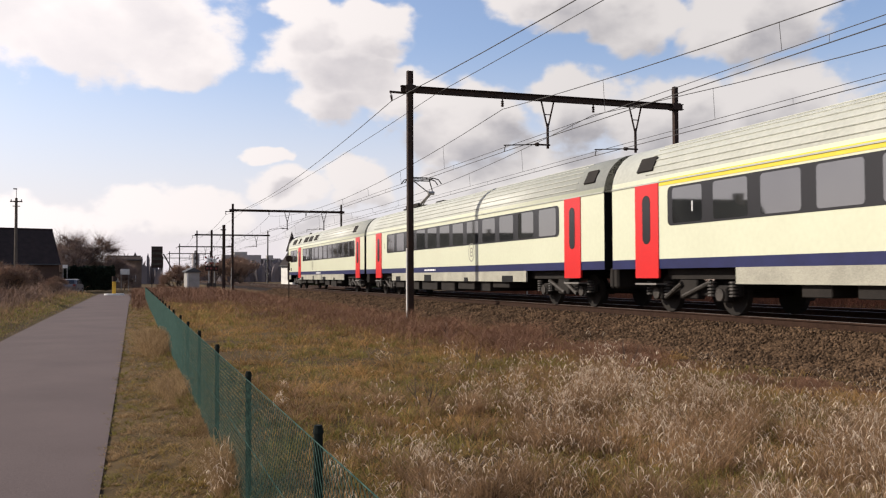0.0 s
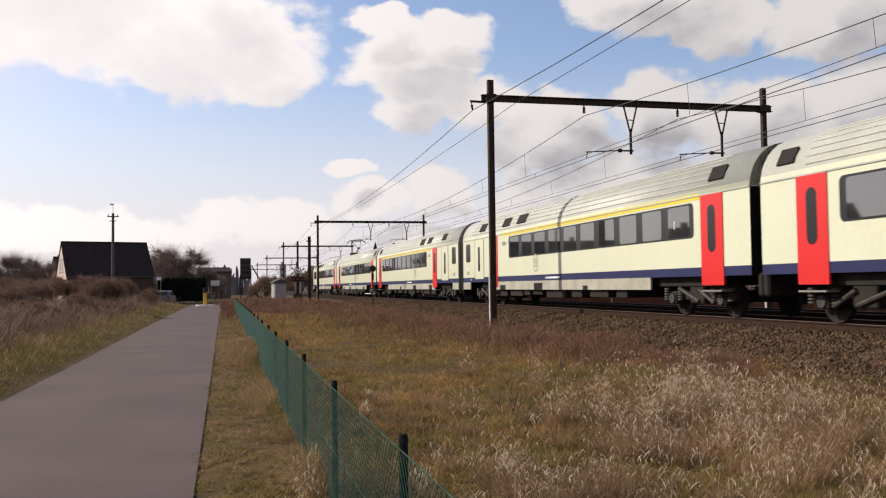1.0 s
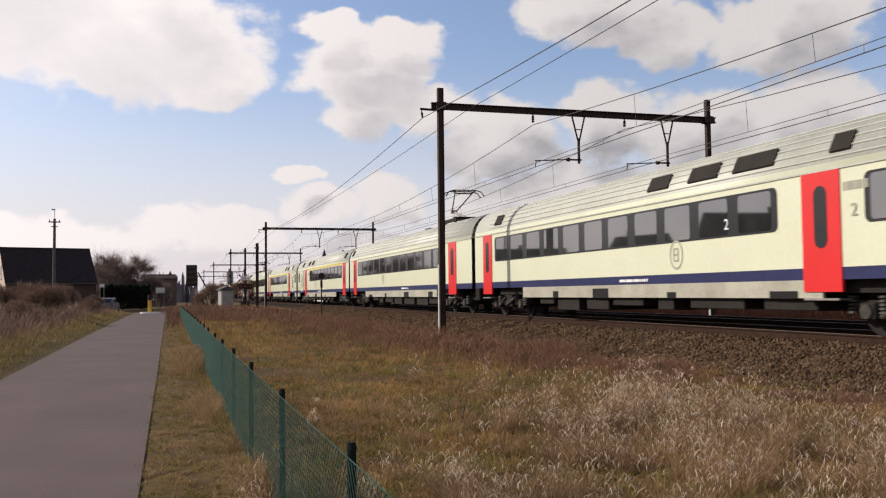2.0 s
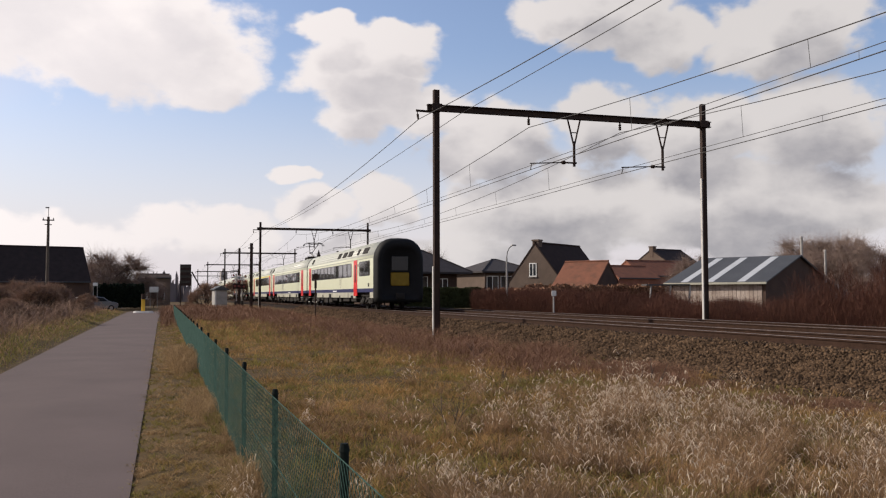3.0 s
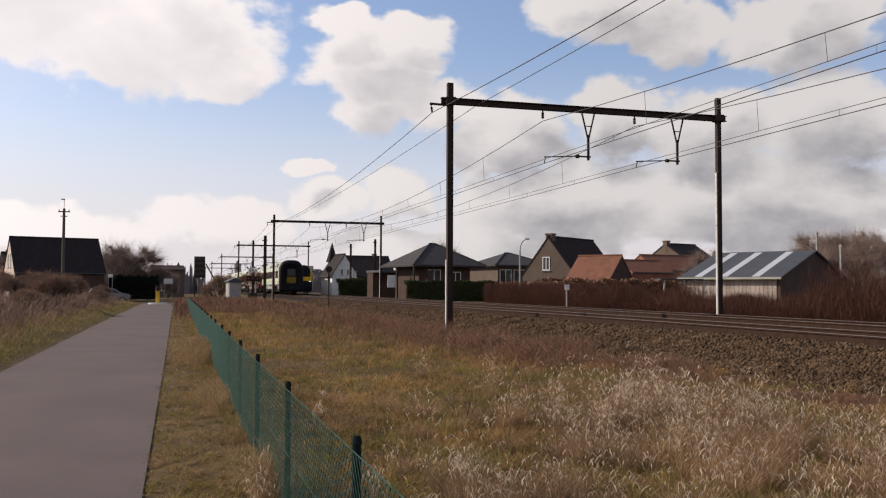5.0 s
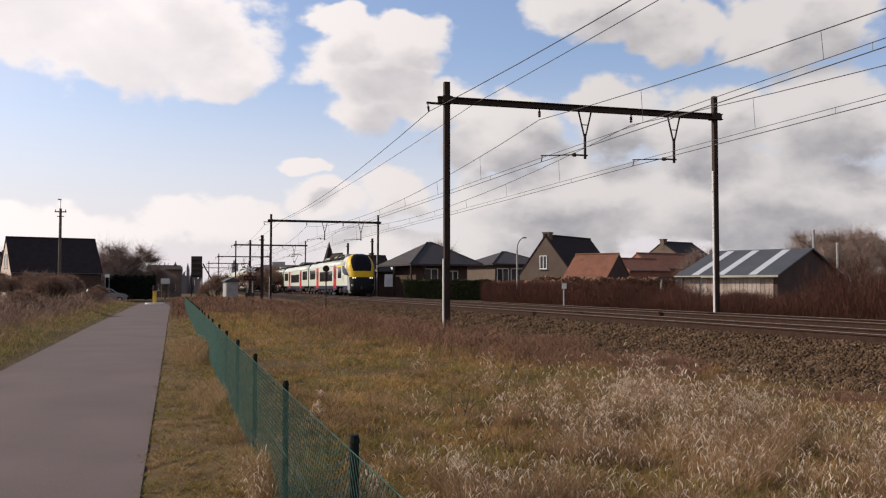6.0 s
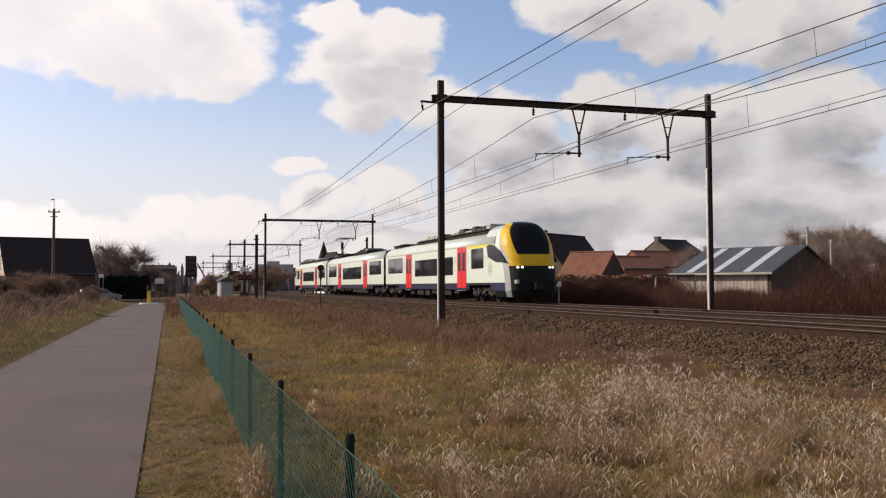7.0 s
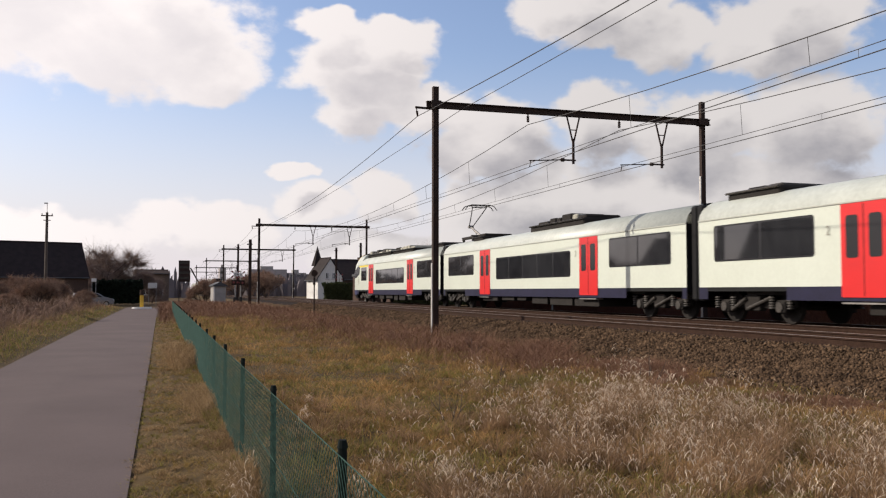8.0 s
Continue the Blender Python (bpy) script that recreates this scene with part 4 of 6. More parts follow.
    box(bm, -0.22, 0.22, tip - 0.35, tip + 0.4, 0.62, 1.00, bevel=0.05)
    part("coupler", bm, M["rubber"], nose)


def white_train():
    end, mid = white_car("end"), white_car("mid")
    tail = copy_thing(end, pose(0, 0, 0))
    return [(end, 0.0, 0), (mid, 0.0, 0), (tail, 26.3, 180)]


WHITE = white_train()
GAP_ROWS = [(0.0, 369.0), (4.7, 166.5), (5.8, 119.5), (6.0, 110.6), (6.3, 98.0), (6.6, 84.7), (6.8, 75.97), (7.0, 67.05), (7.1, 63.3), (7.2, 58.3), (7.3, 53.9), (7.4, 50.33),
            (7.5, 46.8), (7.6, 41.63), (7.7, 38.0), (7.8, 32.98), (7.9, 29.3), (8.0, 24.42)]

# ---- materials of the surroundings ----
M.update(
    brick_dark=mat("dark_brown_brick", (0.085, 0.055, 0.042), 0.9, colour2=(0.055, 0.036, 0.030), scale=1, spec=0.15, fine=12),
    # pink brick lightened for the sun that falls on one gable
    brick_sunlit=mat("sunlit_pink_brick", (0.55, 0.43, 0.36), 0.9, vary=0.2, scale=1, fine=12),
    brick_brown=mat("grey_brown_brick", (0.135, 0.100, 0.080), 0.9, vary=0.3, scale=1, spec=0.15, fine=12),
    brick_red=mat("red_brick", (0.26, 0.11, 0.075), 0.9, vary=0.35, scale=1, spec=0.15, fine=12),
    tile_black=mat("black_roof_tile", (0.018, 0.014, 0.014), 0.85, spec=0.15, colour2=(0.032, 0.023, 0.022), scale=2, fine=14, bump=0.5),
    tile_brown=mat("brown_roof_tile", (0.036, 0.021, 0.017), 0.85, vary=0.4, scale=2, spec=0.15, fine=14, bump=0.5),
    tile_orange=mat("weathered_orange_tile", (0.215, 0.088, 0.054), 0.85, colour2=(0.115, 0.056, 0.038), scale=1.5, spec=0.15, fine=14, bump=0.5),
    tile_grey=mat("slate_grey_tile", (0.062, 0.055, 0.056), 0.8, vary=0.35, scale=2, spec=0.15, fine=14, bump=0.5),
    sheet_grey=mat("grey_sheet_roof", (0.055, 0.057, 0.062), 0.7, vary=0.35, scale=1, fine=9),
    skylight=mat("pale_skylight_sheet", (0.45, 0.46, 0.47), 0.5, vary=0.2),
    white_wall=mat("white_painted_wall", (0.72, 0.70, 0.66), 0.8, vary=0.2, scale=1, fine=9),
    board_wall=mat("weathered_white_boards", (0.46, 0.385, 0.335), 0.85, colour2=(0.22, 0.165, 0.135), scale=1.2, fine=9, obj_random=True),
    frame=mat("white_window_frame", (0.7, 0.7, 0.68), 0.5),
    house_glass=mat("dark_window_glass", (0.02, 0.022, 0.025), 0.06, ior=1.6),
    wood_pole=mat("weathered_wood", (0.10, 0.078, 0.060), 0.85, vary=0.4, scale=2, fine=20),
    concrete=mat("grey_concrete", (0.34, 0.32, 0.30), 0.85, vary=0.3, scale=1.5),
    bark=mat("grey_brown_bark", (0.120, 0.090, 0.075), 0.95, vary=0.4, island=True, spec=0.1),
    twig=mat("bare_twigs", (0.340, 0.250, 0.205), 0.95, colour2=(0.165, 0.118, 0.096), island=True, spec=0.1),
    dogwood=mat("red_brown_stems", (0.140, 0.060, 0.042), 0.9, spec=0.05, colour2=(0.042, 0.023, 0.018), island=True, scale=0.4),
    bramble=mat("brown_bramble", (0.310, 0.172, 0.108), 0.95, spec=0.1, colour2=(0.115, 0.062, 0.041), island=True, scale=0.4),
    bank_scrub=mat("grey_brown_scrub", (0.420, 0.275, 0.198), 0.95, spec=0.1, colour2=(0.135, 0.086, 0.060), island=True, scale=0.4),
    evergreen=mat("dull_evergreen", (0.068, 0.076, 0.034), 0.85, colour2=(0.036, 0.043, 0.018), island=True, spec=0.1, scale=0.8),
    conifer=mat("dark_conifer", (0.018, 0.026, 0.016), 0.9, colour2=(0.010, 0.014, 0.010), island=True, spec=0.1),
    grass=mat("olive_winter_grass", (0.590, 0.358, 0.142), 0.85, spec=0.1, colour2=(0.095, 0.058, 0.023), leaf=0.35, island=True, scale=0.5, fine=3),
    straw=mat("tan_dry_grass", (0.520, 0.335, 0.190), 0.85, spec=0.1, colour2=(0.095, 0.056, 0.029), leaf=0.35, island=True, scale=0.5, fine=3),
    plume=mat("pale_seed_heads", (0.92, 0.78, 0.60), 0.6, spec=0.3, colour2=(0.34, 0.225, 0.14), leaf=0.45, island=True, scale=0.6),
    verge_straw=mat("pale_verge_straw", (0.50, 0.345, 0.185), 0.85, spec=0.1, colour2=(0.16, 0.098, 0.046), leaf=0.35, island=True, scale=0.8, fine=4),
    green_grass=mat("fresh_verge_grass", (0.390, 0.262, 0.080), 0.85, spec=0.1, colour2=(0.120, 0.084, 0.026), leaf=0.35, island=True, scale=0.6, fine=3),
    bank_green=mat("green_bank_grass", (0.330, 0.285, 0.085), 0.85, spec=0.1, colour2=(0.120, 0.104, 0.030), leaf=0.35, island=True, scale=0.6, fine=3),
    olive=mat("olive_turf", (0.360, 0.295, 0.086), 0.85, spec=0.1, colour2=(0.074, 0.062, 0.020), leaf=0.35, island=True, scale=0.6, fine=3),
    car_silver=mat("silver_car_paint", (0.13, 0.135, 0.15), 0.3, 0.4, vary=0.1),
    car_dark=mat("dark_car_paint", (0.025, 0.027, 0.032), 0.25, 0.3, vary=0.1),
    bollard_yellow=mat("bollard_yellow", (0.70, 0.42, 0.03), 0.5, vary=0.2),
    signal_red=mat("signal_red", (0.20, 0.030, 0.026), 0.5, vary=0.2),
    # concrete grey lightened, so the colour itself carries the distance haze
    hazed_block=mat("hazed_concrete_block", (0.34, 0.305, 0.295), 0.9, vary=0.2, scale=0.1, fine=1.0),
    # bare wood greyed towards the sky: haze mixed into its base colour
    far_haze=mat("hazed_wood", (0.17, 0.15, 0.155), 1.0, spec=0.0, colour2=(0.12, 0.105, 0.11), scale=0.05, fine=0.4),
)
BED_X = [-400, -60, -14, -7, -4.6, -3.4, -3.2, -0.3, -0.1, 0.8, 3.0, 8.6, 10.0, 11.75, 18.9, 20.3, 24, 60, 400]
BED_Z = [0.35, 0.3, 0.35, 0.55, 0.30, 0.01, -0.03, -0.03, 0.0, 0.02, -0.02, 0.0, 0.03, 0.56, 0.56, 0.42, 0.40, 0.4, 0.4]
rng = np.random.default_rng(7)


def bed_z(x, y):
    z = np.interp(x, BED_X, BED_Z)
    far = (y > 80) & (x < 10)
    return np.where(far, z * np.clip(1 - (y - 80) / 25, 0, 1), z)


def fast_mesh(name, co, faces, material, label="", category="", parent=None, kind="stuff"):
    """faces: list of (n, k) index arrays."""
    me = bpy.data.meshes.new(name)
    me.vertices.add(len(co))
    me.vertices.foreach_set("co", np.ascontiguousarray(co, dtype=np.float32).ravel())
    loops = np.concatenate([f.ravel() for f in faces])
    counts = np.concatenate([np.full(len(f), f.shape[1]) for f in faces])
    me.loops.add(len(loops))
    me.loops.foreach_set("vertex_index", loops.astype(np.int32))
    me.polygons.add(len(counts))
    me.polygons.foreach_set("loop_start", np.concatenate([[0], np.cumsum(counts)[:-1]]).astype(np.int32))
    me.polygons.foreach_set("loop_total", counts.astype(np.int32))
    me.update(calc_edges=True)
    me.materials.append(material)
    ob = new(name, me)
    if parent is not None:
        ob.parent = parent
    tagged(ob, label, category, "", kind)
    return ob


def blades(name, x, y, z, h, w, lean, material, label="", category="", widths=(1.0, 0.85, 0.55), droop=0.35, parent=None, way=None):
    n = len(x)
    a, b = rng.uniform(0, 2 * np.pi, n), rng.uniform(0, 2 * np.pi, n)
    if way is not None:
        a = way + rng.normal(0, 0.6, n)
    dx, dy = np.cos(a) * lean * h, np.sin(a) * lean * h
    wx, wy = np.cos(b) * w / 2, np.sin(b) * w / 2
    co = np.empty((n, 7, 3))
    for k, (f, ww) in enumerate(zip((0.0, 0.42, 0.78), widths)):
        cx, cy, cz = x + dx * f ** 1.6, y + dy * f ** 1.6, z + h * (f - droop * 0.25 * f ** 3)
        co[:, 2 * k] = np.stack((cx - wx * ww, cy - wy * ww, cz), 1)
        co[:, 2 * k + 1] = np.stack((cx + wx * ww, cy + wy * ww, cz), 1)
    co[:, 6] = np.stack((x + dx, y + dy, z + h * (1 - droop)), 1)
    i = np.arange(n)[:, None] * 7
    return fast_mesh(name, co.reshape(-1, 3), [np.concatenate((i + [0, 1, 3, 2], i + [2, 3, 5, 4])), i + [4, 5, 6]], material, label, category, parent)


def spread(n, y0, y1, k=1.3):
    u = rng.uniform(0, 1, n)
    p = 1 - k
    return (y0 ** p + u * (y1 ** p - y0 ** p)) ** (1 / p)


def lump(x, y, s, seed=0.0):
    """Smooth clumping value between 0 and 1."""
    v = np.sin(x * s * 1.7 + seed) * np.cos(y * s * 1.3 - seed * 2) + 0.6 * np.sin(x * s * 3.9 + y * s * 2.7 + seed * 3) + 0.5 * np.cos(y * s * 5.1 - x * s * 4.3 + seed)
    return 1 / (1 + np.exp(-1.8 * v))


def build_grass():
    # thin carpet of short blades, then many small tufts of turf, olive in patches
    n = 230000
    y = spread(n, 2.2, 80)
    x = rng.uniform(0.85, 10.1, n)
    keep = rng.uniform(0, 1, n) < 0.25 + 0.75 * lump(x, y, 0.45, 3.0)
    x, y = x[keep], y[keep]
    blades("field_grass", x, y, bed_z(x, y) - 0.01, rng.uniform(0.015, 0.06, len(x)), 0.0027 * (1 + y / 9) * rng.uniform(0.6, 1.5, len(x)), rng.uniform(0.5, 2.5, len(x)), M["grass"],
           "short brown winter turf across the field", "grass")
    m = 30000
    cy = spread(m, 2.3, 62, 1.35)
    cx = rng.uniform(0.9, 10.0, m)
    keep = rng.uniform(0, 1, m) < 0.12 + 0.88 * lump(cx, cy, 1.1, 1.0) * (0.4 + 0.6 * lump(cx, cy, 3.2, 6.0))
    cx, cy = cx[keep], cy[keep]
    m = len(cx)
    size = rng.uniform(0.5, 1.0, m) * (1 + 0.9 * rng.uniform(0, 1, m) ** 5) * (0.7 + 0.6 * lump(cx, cy, 1.3, 2.0)) * (1 + cy / 45)
    green = rng.uniform(0, 1, m) < np.clip(2.4 * (lump(cx, cy, 0.75, 9.0) - 0.38), 0.05, 0.70)
    k = 17
    for sel, mt, nm, lb in ((~green, "grass", "tussock_grass", "small brown tussocks of winter grass in the field"), (green, "olive", "olive_grass", "olive green tussocks in patches of the field")):
        tx, ty, ts = np.repeat(cx[sel], k), np.repeat(cy[sel], k), np.repeat(size[sel], k)
        wide = 0.030 * ts * (1 + ty / 40)
        ox, oy = rng.normal(0, 1, len(tx)) * wide, rng.normal(0, 1, len(tx)) * wide
        x, y = tx + ox, ty + oy
        blades(nm, x, y, bed_z(x, y) - 0.015, 0.105 * ts * rng.uniform(0.3, 1.35, len(x)), 0.0042 * (1 + y / 11) * rng.uniform(0.5, 1.5, len(x)), rng.uniform(0.2, 1.5, len(x)), M[mt], lb, "grass", way=np.arctan2(oy, ox))
    # straw: a thin scatter everywhere, and tall leaning tufts with dark gaps between them towards the track
    n = 110000
    y = spread(n, 2.2, 75)
    x = rng.uniform(0.85, 9.6, n)
    keep = rng.uniform(0, 1, n) < 0.10 + 0.6 * lump(x, y, 2.4, 5.0) ** 2
    x, y = x[keep], y[keep]
    blades("dry_grass", x, y, bed_z(x, y) - 0.02, rng.uniform(0.03, 0.16, len(x)), 0.0019 * (1 + y / 9) * rng.uniform(0.6, 1.4, len(x)), rng.uniform(0.3, 2.0, len(x)), M["straw"],
           "scattered tan dry grass across the field", "dry grass", droop=0.5)
    m = 7200
    cy = spread(m, 3.0, 17, 1.15)
    cx = rng.uniform(1.2, 9.2, m)
    patch = np.exp(-((cx - 5.7) / 1.9) ** 2 - ((cy - 8.6) / 2.4) ** 2)
    dense = 0.5 * patch + (1 - 0.5 * patch) / (1 + np.exp(-(cx / cy - 0.50 - 0.9 * (lump(cx, cy, 0.8, 11.0) - 0.5)) * 4)) / (1 + np.exp((cy - 15) * 0.8))
    dense = dense * np.clip((9.0 - cx) / 2.2, 0.0, 1)
    keep = rng.uniform(0, 1, m) < dense ** 1.2 * (0.06 + 0.94 * lump(cx, cy, 1.9, 5.0) ** 1.6) * (0.3 + 0.7 * lump(cx, cy, 4.3, 2.0))
    cx, cy, dense = cx[keep], cy[keep], dense[keep]
    size = (0.35 + 0.65 * dense) * rng.uniform(0.45, 1.25, len(cx)) * (0.55 + 0.6 * lump(cx, cy, 1.9, 5.0))
    k = 90
    tx, ty, ts = np.repeat(cx, k), np.repeat(cy, k), np.repeat(size, k)
    ox, oy = rng.normal(0, 0.05, len(tx)) * ts, rng.normal(0, 0.05, len(tx)) * ts
    x, y = tx + ox, ty + oy
    blades("straw_tuft", x, y, bed_z(x, y) - 0.02, 0.42 * ts * rng.uniform(0.3, 1.2, len(x)), 0.0030 * (1 + y / 11) * rng.uniform(0.5, 1.5, len(x)), rng.uniform(0.15, 1.3, len(x)), M["straw"],
           "tan dry grass standing in leaning tufts", "dry grass", droop=0.45, way=np.arctan2(oy, ox))
    n = 30000
    gy = spread(n, 3.0, 16, 1.1)
    gx = rng.uniform(1.6, 8.6, n)
    keep = rng.uniform(0, 1, n) < lump(gx, gy, 1.3, 7.0) ** 2
    x, y = gx[keep], gy[keep]
    blades("undergrowth_grass", x, y, bed_z(x, y), rng.uniform(0.05, 0.20, len(x)), 0.0045 * (1 + y / 12), rng.uniform(0.4, 1.6, len(x)), M["olive"],
           "greener grass showing between the dry tufts", "grass")
    # pale seed heads: drooping plumes gathered in tufts, on thin leaning stalks
    some = rng.uniform(0, 1, len(cx)) < 0.50 * dense * lump(cx, cy, 1.9, 5.0) ** 0.5
    cx, cy = np.concatenate((cx[some], rng.normal(5.6, 1.0, 60), [1.75, 2.4, 2.55, 1.8, 1.5, 0.58, 0.62, 0.64, 0.60])), np.concatenate((cy[some], rng.normal(8.6, 1.2, 60), [5.1, 7.5, 7.8, 7.6, 6.9, 6.7, 7.0, 7.3, 7.6]))
    size = rng.uniform(0.45, 1.35, len(cx)) * np.where(cx < 2.4, 0.6, 1.0)
    k = 48
    tx, ty, ts = np.repeat(cx, k), np.repeat(cy, k), np.repeat(size, k)
    ox, oy = rng.normal(0, 0.13, len(tx)) * ts, rng.normal(0, 0.13, len(tx)) * ts
    x, y = tx + ox, ty + oy
    hz = np.clip(0.52 * ts * (1.1 - (ox ** 2 + oy ** 2) / (0.16 * ts) ** 2 * 0.16), 0.06, 0.95) * rng.uniform(0.35, 1.15, len(tx))
    blades("seed_head_grass", x, y, bed_z(x, y) + hz - 0.04, rng.uniform(0.03, 0.085, len(x)), 0.0055 * (0.6 + y / 12) * rng.uniform(0.4, 1.7, len(x)), rng.uniform(0.3, 1.4, len(x)), M["plume"],
           "pale drooping seed heads above the dry grass", "dry grass", widths=(0.4, 1.0, 0.8), droop=0.7)
    blades("stalk_grass", tx + ox * 0.4, ty + oy * 0.4, bed_z(x, y), hz * 1.05, 0.0013 * (1 + y / 10), rng.uniform(0.1, 0.8, len(x)), M["straw"],
           "thin tan stalks carrying seed heads", "dry grass", widths=(1, 0.9, 0.7), droop=0.2)
    # tufts at the foot of the fence
    y = np.concatenate((rng.normal(7.2, 0.25, 900), rng.normal(13.2, 0.7, 1100), rng.normal(21.5, 1.1, 2600)))
    x = np.concatenate((rng.normal(0.68, 0.05, 900), rng.normal(0.50, 0.12, 1100), rng.normal(0.42, 0.14, 2600)))
    blades("dry_tuft", x, y, bed_z(x, y), rng.uniform(0.12, 0.5, len(x)) * np.where((y > 9.5) & (y < 17), 0.65, np.where(y >= 17, 1.25, 1)), 0.0026 * (1 + y / 12), rng.uniform(0.2, 1.2, len(x)), M["verge_straw"],
           "pale dry grass tufts against the fence", "dry grass", widths=(0.6, 0.7, 0.8), droop=0.5)
    # verge between road and fence
    n = 170000
    y = spread(n, 2.0, 80)
    x = -0.27 - 0.09 * lump(0 * y, y, 2.6, 5.0) ** 2 * rng.uniform(0, 1, n) + rng.uniform(0, 1.22, n)
    keep = rng.uniform(0, 1, n) < 0.03 + 0.97 * lump(x, y, 2.2, 3.0) ** 2 * (0.15 + 0.85 * lump(x, y, 5.0, 4.0) ** 1.5)
    x, y = x[keep], y[keep]
    edge = np.clip((x + 0.27) / 0.3, 0.2, 1)
    half = rng.uniform(0, 1, len(x)) < np.clip(3.0 * (lump(x * 0.6, y, 0.8, 7.0) - 0.3), 0.08, 0.92)
    for sel, mt, nm, lb in ((half, "green_grass", "verge_grass", "trodden green-brown grass along the lane"), (~half, "verge_straw", "verge_straw", "flattened straw along the lane")):
        blades(nm, x[sel], y[sel], bed_z(x[sel], y[sel]) - 0.01, (0.015 + 0.050 * lump(x[sel], y[sel], 3.5, 9.0) + 0.04 * lump(x[sel], y[sel], 1.1, 6.0) ** 2) * edge[sel] * rng.uniform(0.5, 1.5, sel.sum()),
               0.0036 * (1 + y[sel] / 9), rng.uniform(0.8, 2.8, sel.sum()), M[mt], lb, "grass")
    # small tufts on the verge, thickest along the broken edge of the lane and at the fence
    m = 5200
    cy = spread(m, 2.2, 60, 1.25)
    pick = rng.uniform(0, 1, m)
    cx = np.where(pick < 0.30, rng.normal(-0.265, 0.035, m), np.where(pick < 0.50, rng.normal(0.72, 0.09, m), rng.uniform(-0.2, 0.75, m)))
    keep = rng.uniform(0, 1, m) < 0.15 + 0.85 * lump(cx, cy, 2.1, 3.0)
    cx, cy = cx[keep], cy[keep]
    size = rng.uniform(0.35, 0.95, len(cx)) * np.where(cx > 0.55, 1.5, np.where(cx < -0.2, 0.55, 0.8))
    tone = rng.uniform(0, 1, len(cx)) < np.clip(2.4 * (lump(cx, cy, 0.9, 7.0) - 0.25), 0.1, 0.75)
    k = 18
    for sel, mt, nm, lb in ((tone, "olive", "verge_tussock", "small olive tussocks along the lane's edge"), (~tone, "verge_straw", "verge_tuft", "small tan tufts on the trodden verge")):
        tx, ty, ts = np.repeat(cx[sel], k), np.repeat(cy[sel], k), np.repeat(size[sel], k)
        x, y = tx + rng.normal(0, 0.028, len(tx)) * ts, ty + rng.normal(0, 0.032, len(tx)) * ts
        blades(nm, x, y, bed_z(x, y) - 0.01, 0.11 * ts * rng.uniform(0.3, 1.3, len(x)), 0.0040 * (1 + y / 11) * rng.uniform(0.6, 1.4, len(x)), rng.uniform(0.3, 1.8, len(x)), M[mt], lb, "grass")
    # bank left of the lane
    n = 90000
    y = spread(n, 9, 95, 1.2)
    x = -3.2 - rng.uniform(0, 1, n) ** 1.3 * (3 + y * 0.28)
    green = rng.uniform(0, 1, n) < np.clip(1.25 - (-3.2 - x) / 2.6 + 0.5 * (lump(x, y, 0.5, 2.0) - 0.5), 0.03, 1) * 0.85
    for sel, mt, nm, lb, hh in ((green, "bank_green", "bank_grass", "green grass strip at the lane's far edge", 0.14), (~green, "straw", "bank_straw", "brown dead grass on the bank", 0.22)):
        xx, yy = x[sel], y[sel]
        edge = np.clip((-3.2 - xx) / 0.8, 0.15, 1)
        blades(nm, xx, yy, bed_z(xx, yy) - 0.02, hh * edge * rng.uniform(0.4, 1.5, len(xx)), 0.0045 * (1 + yy / 9), rng.uniform(0.3, 1.2, len(xx)), M[mt], lb, "grass")
    n = 150000
    y = spread(n, 10, 92, 1.1)
    x = -4.5 - rng.uniform(0, 1, n) * (2 + y * 0.22)
    keep = rng.uniform(0, 1, n) < (0.15 + 0.85 * lump(x, y, 0.5, 4.0)) * np.clip((-4.5 - x) / 1.3, 0.05, 1)
    x, y = x[keep], y[keep]
    blades("bank_bramble", x, y, bed_z(x, y), rng.uniform(0.2, 1.0, len(x)) * (0.25 + 1.25 * lump(x, y, 0.6, 4.0)), 0.0042 * (1 + y / 22), rng.uniform(0.3, 1.4, len(x)), M["bank_scrub"],
           "leafless brown brambles covering the bank", "bramble")
    # brambles and stalks along the foot of the ballast, low where the stones lie bare
    n = 120000
    y = spread(n, 9, 80, 1.05)
    x = 9.7 - np.abs(rng.normal(0, 0.7 + np.clip((y - 8) / 14, 0, 2.0), n))
    keep = (rng.uniform(0, 1, n) < 0.08 + 0.92 * lump(x, y, 0.9, 6.0)) & (x > 3.2)
    x, y = x[keep], y[keep]
    h = rng.uniform(0.08, 0.55, len(x)) * (0.3 + 1.0 * lump(x, y, 0.9, 6.0)) * np.clip((y - 8) / 12, 0.12, 1)
    blades("lineside_bramble", x, y, bed_z(x, y), h, 0.0030 * (1 + y / 16), rng.uniform(0.3, 1.9, len(x)), M["bramble"],
           "reddish-brown leafless brambles beside the ballast", "bramble")
    # tall weeds round the far end of the fence and before the crossing
    n = 70000
    y = rng.uniform(38, 104, n)
    x = rng.uniform(-0.1, 9.0, n)
    reach = np.clip((y - 38) / 30, 0, 1) * (0.25 + 0.75 * lump(x, y, 0.35, 2.5))
    keep = (rng.uniform(0, 1, n) < reach) & ((x < 8.3) | (y < 90))
    x, y, reach = x[keep], y[keep], reach[keep]
    blades("tall_weeds", x, y, bed_z(x, y), rng.uniform(0.2, 1.15, len(x)) * reach, 0.011 * (1 + y / 60), rng.uniform(0.2, 1.4, len(x)), M["bramble"],
           "brown dead weeds round the far end of the fence", "weeds")
    # thicket of red-brown stems beyond the tracks
    n = 600000
    y = rng.uniform(17, 76, n)
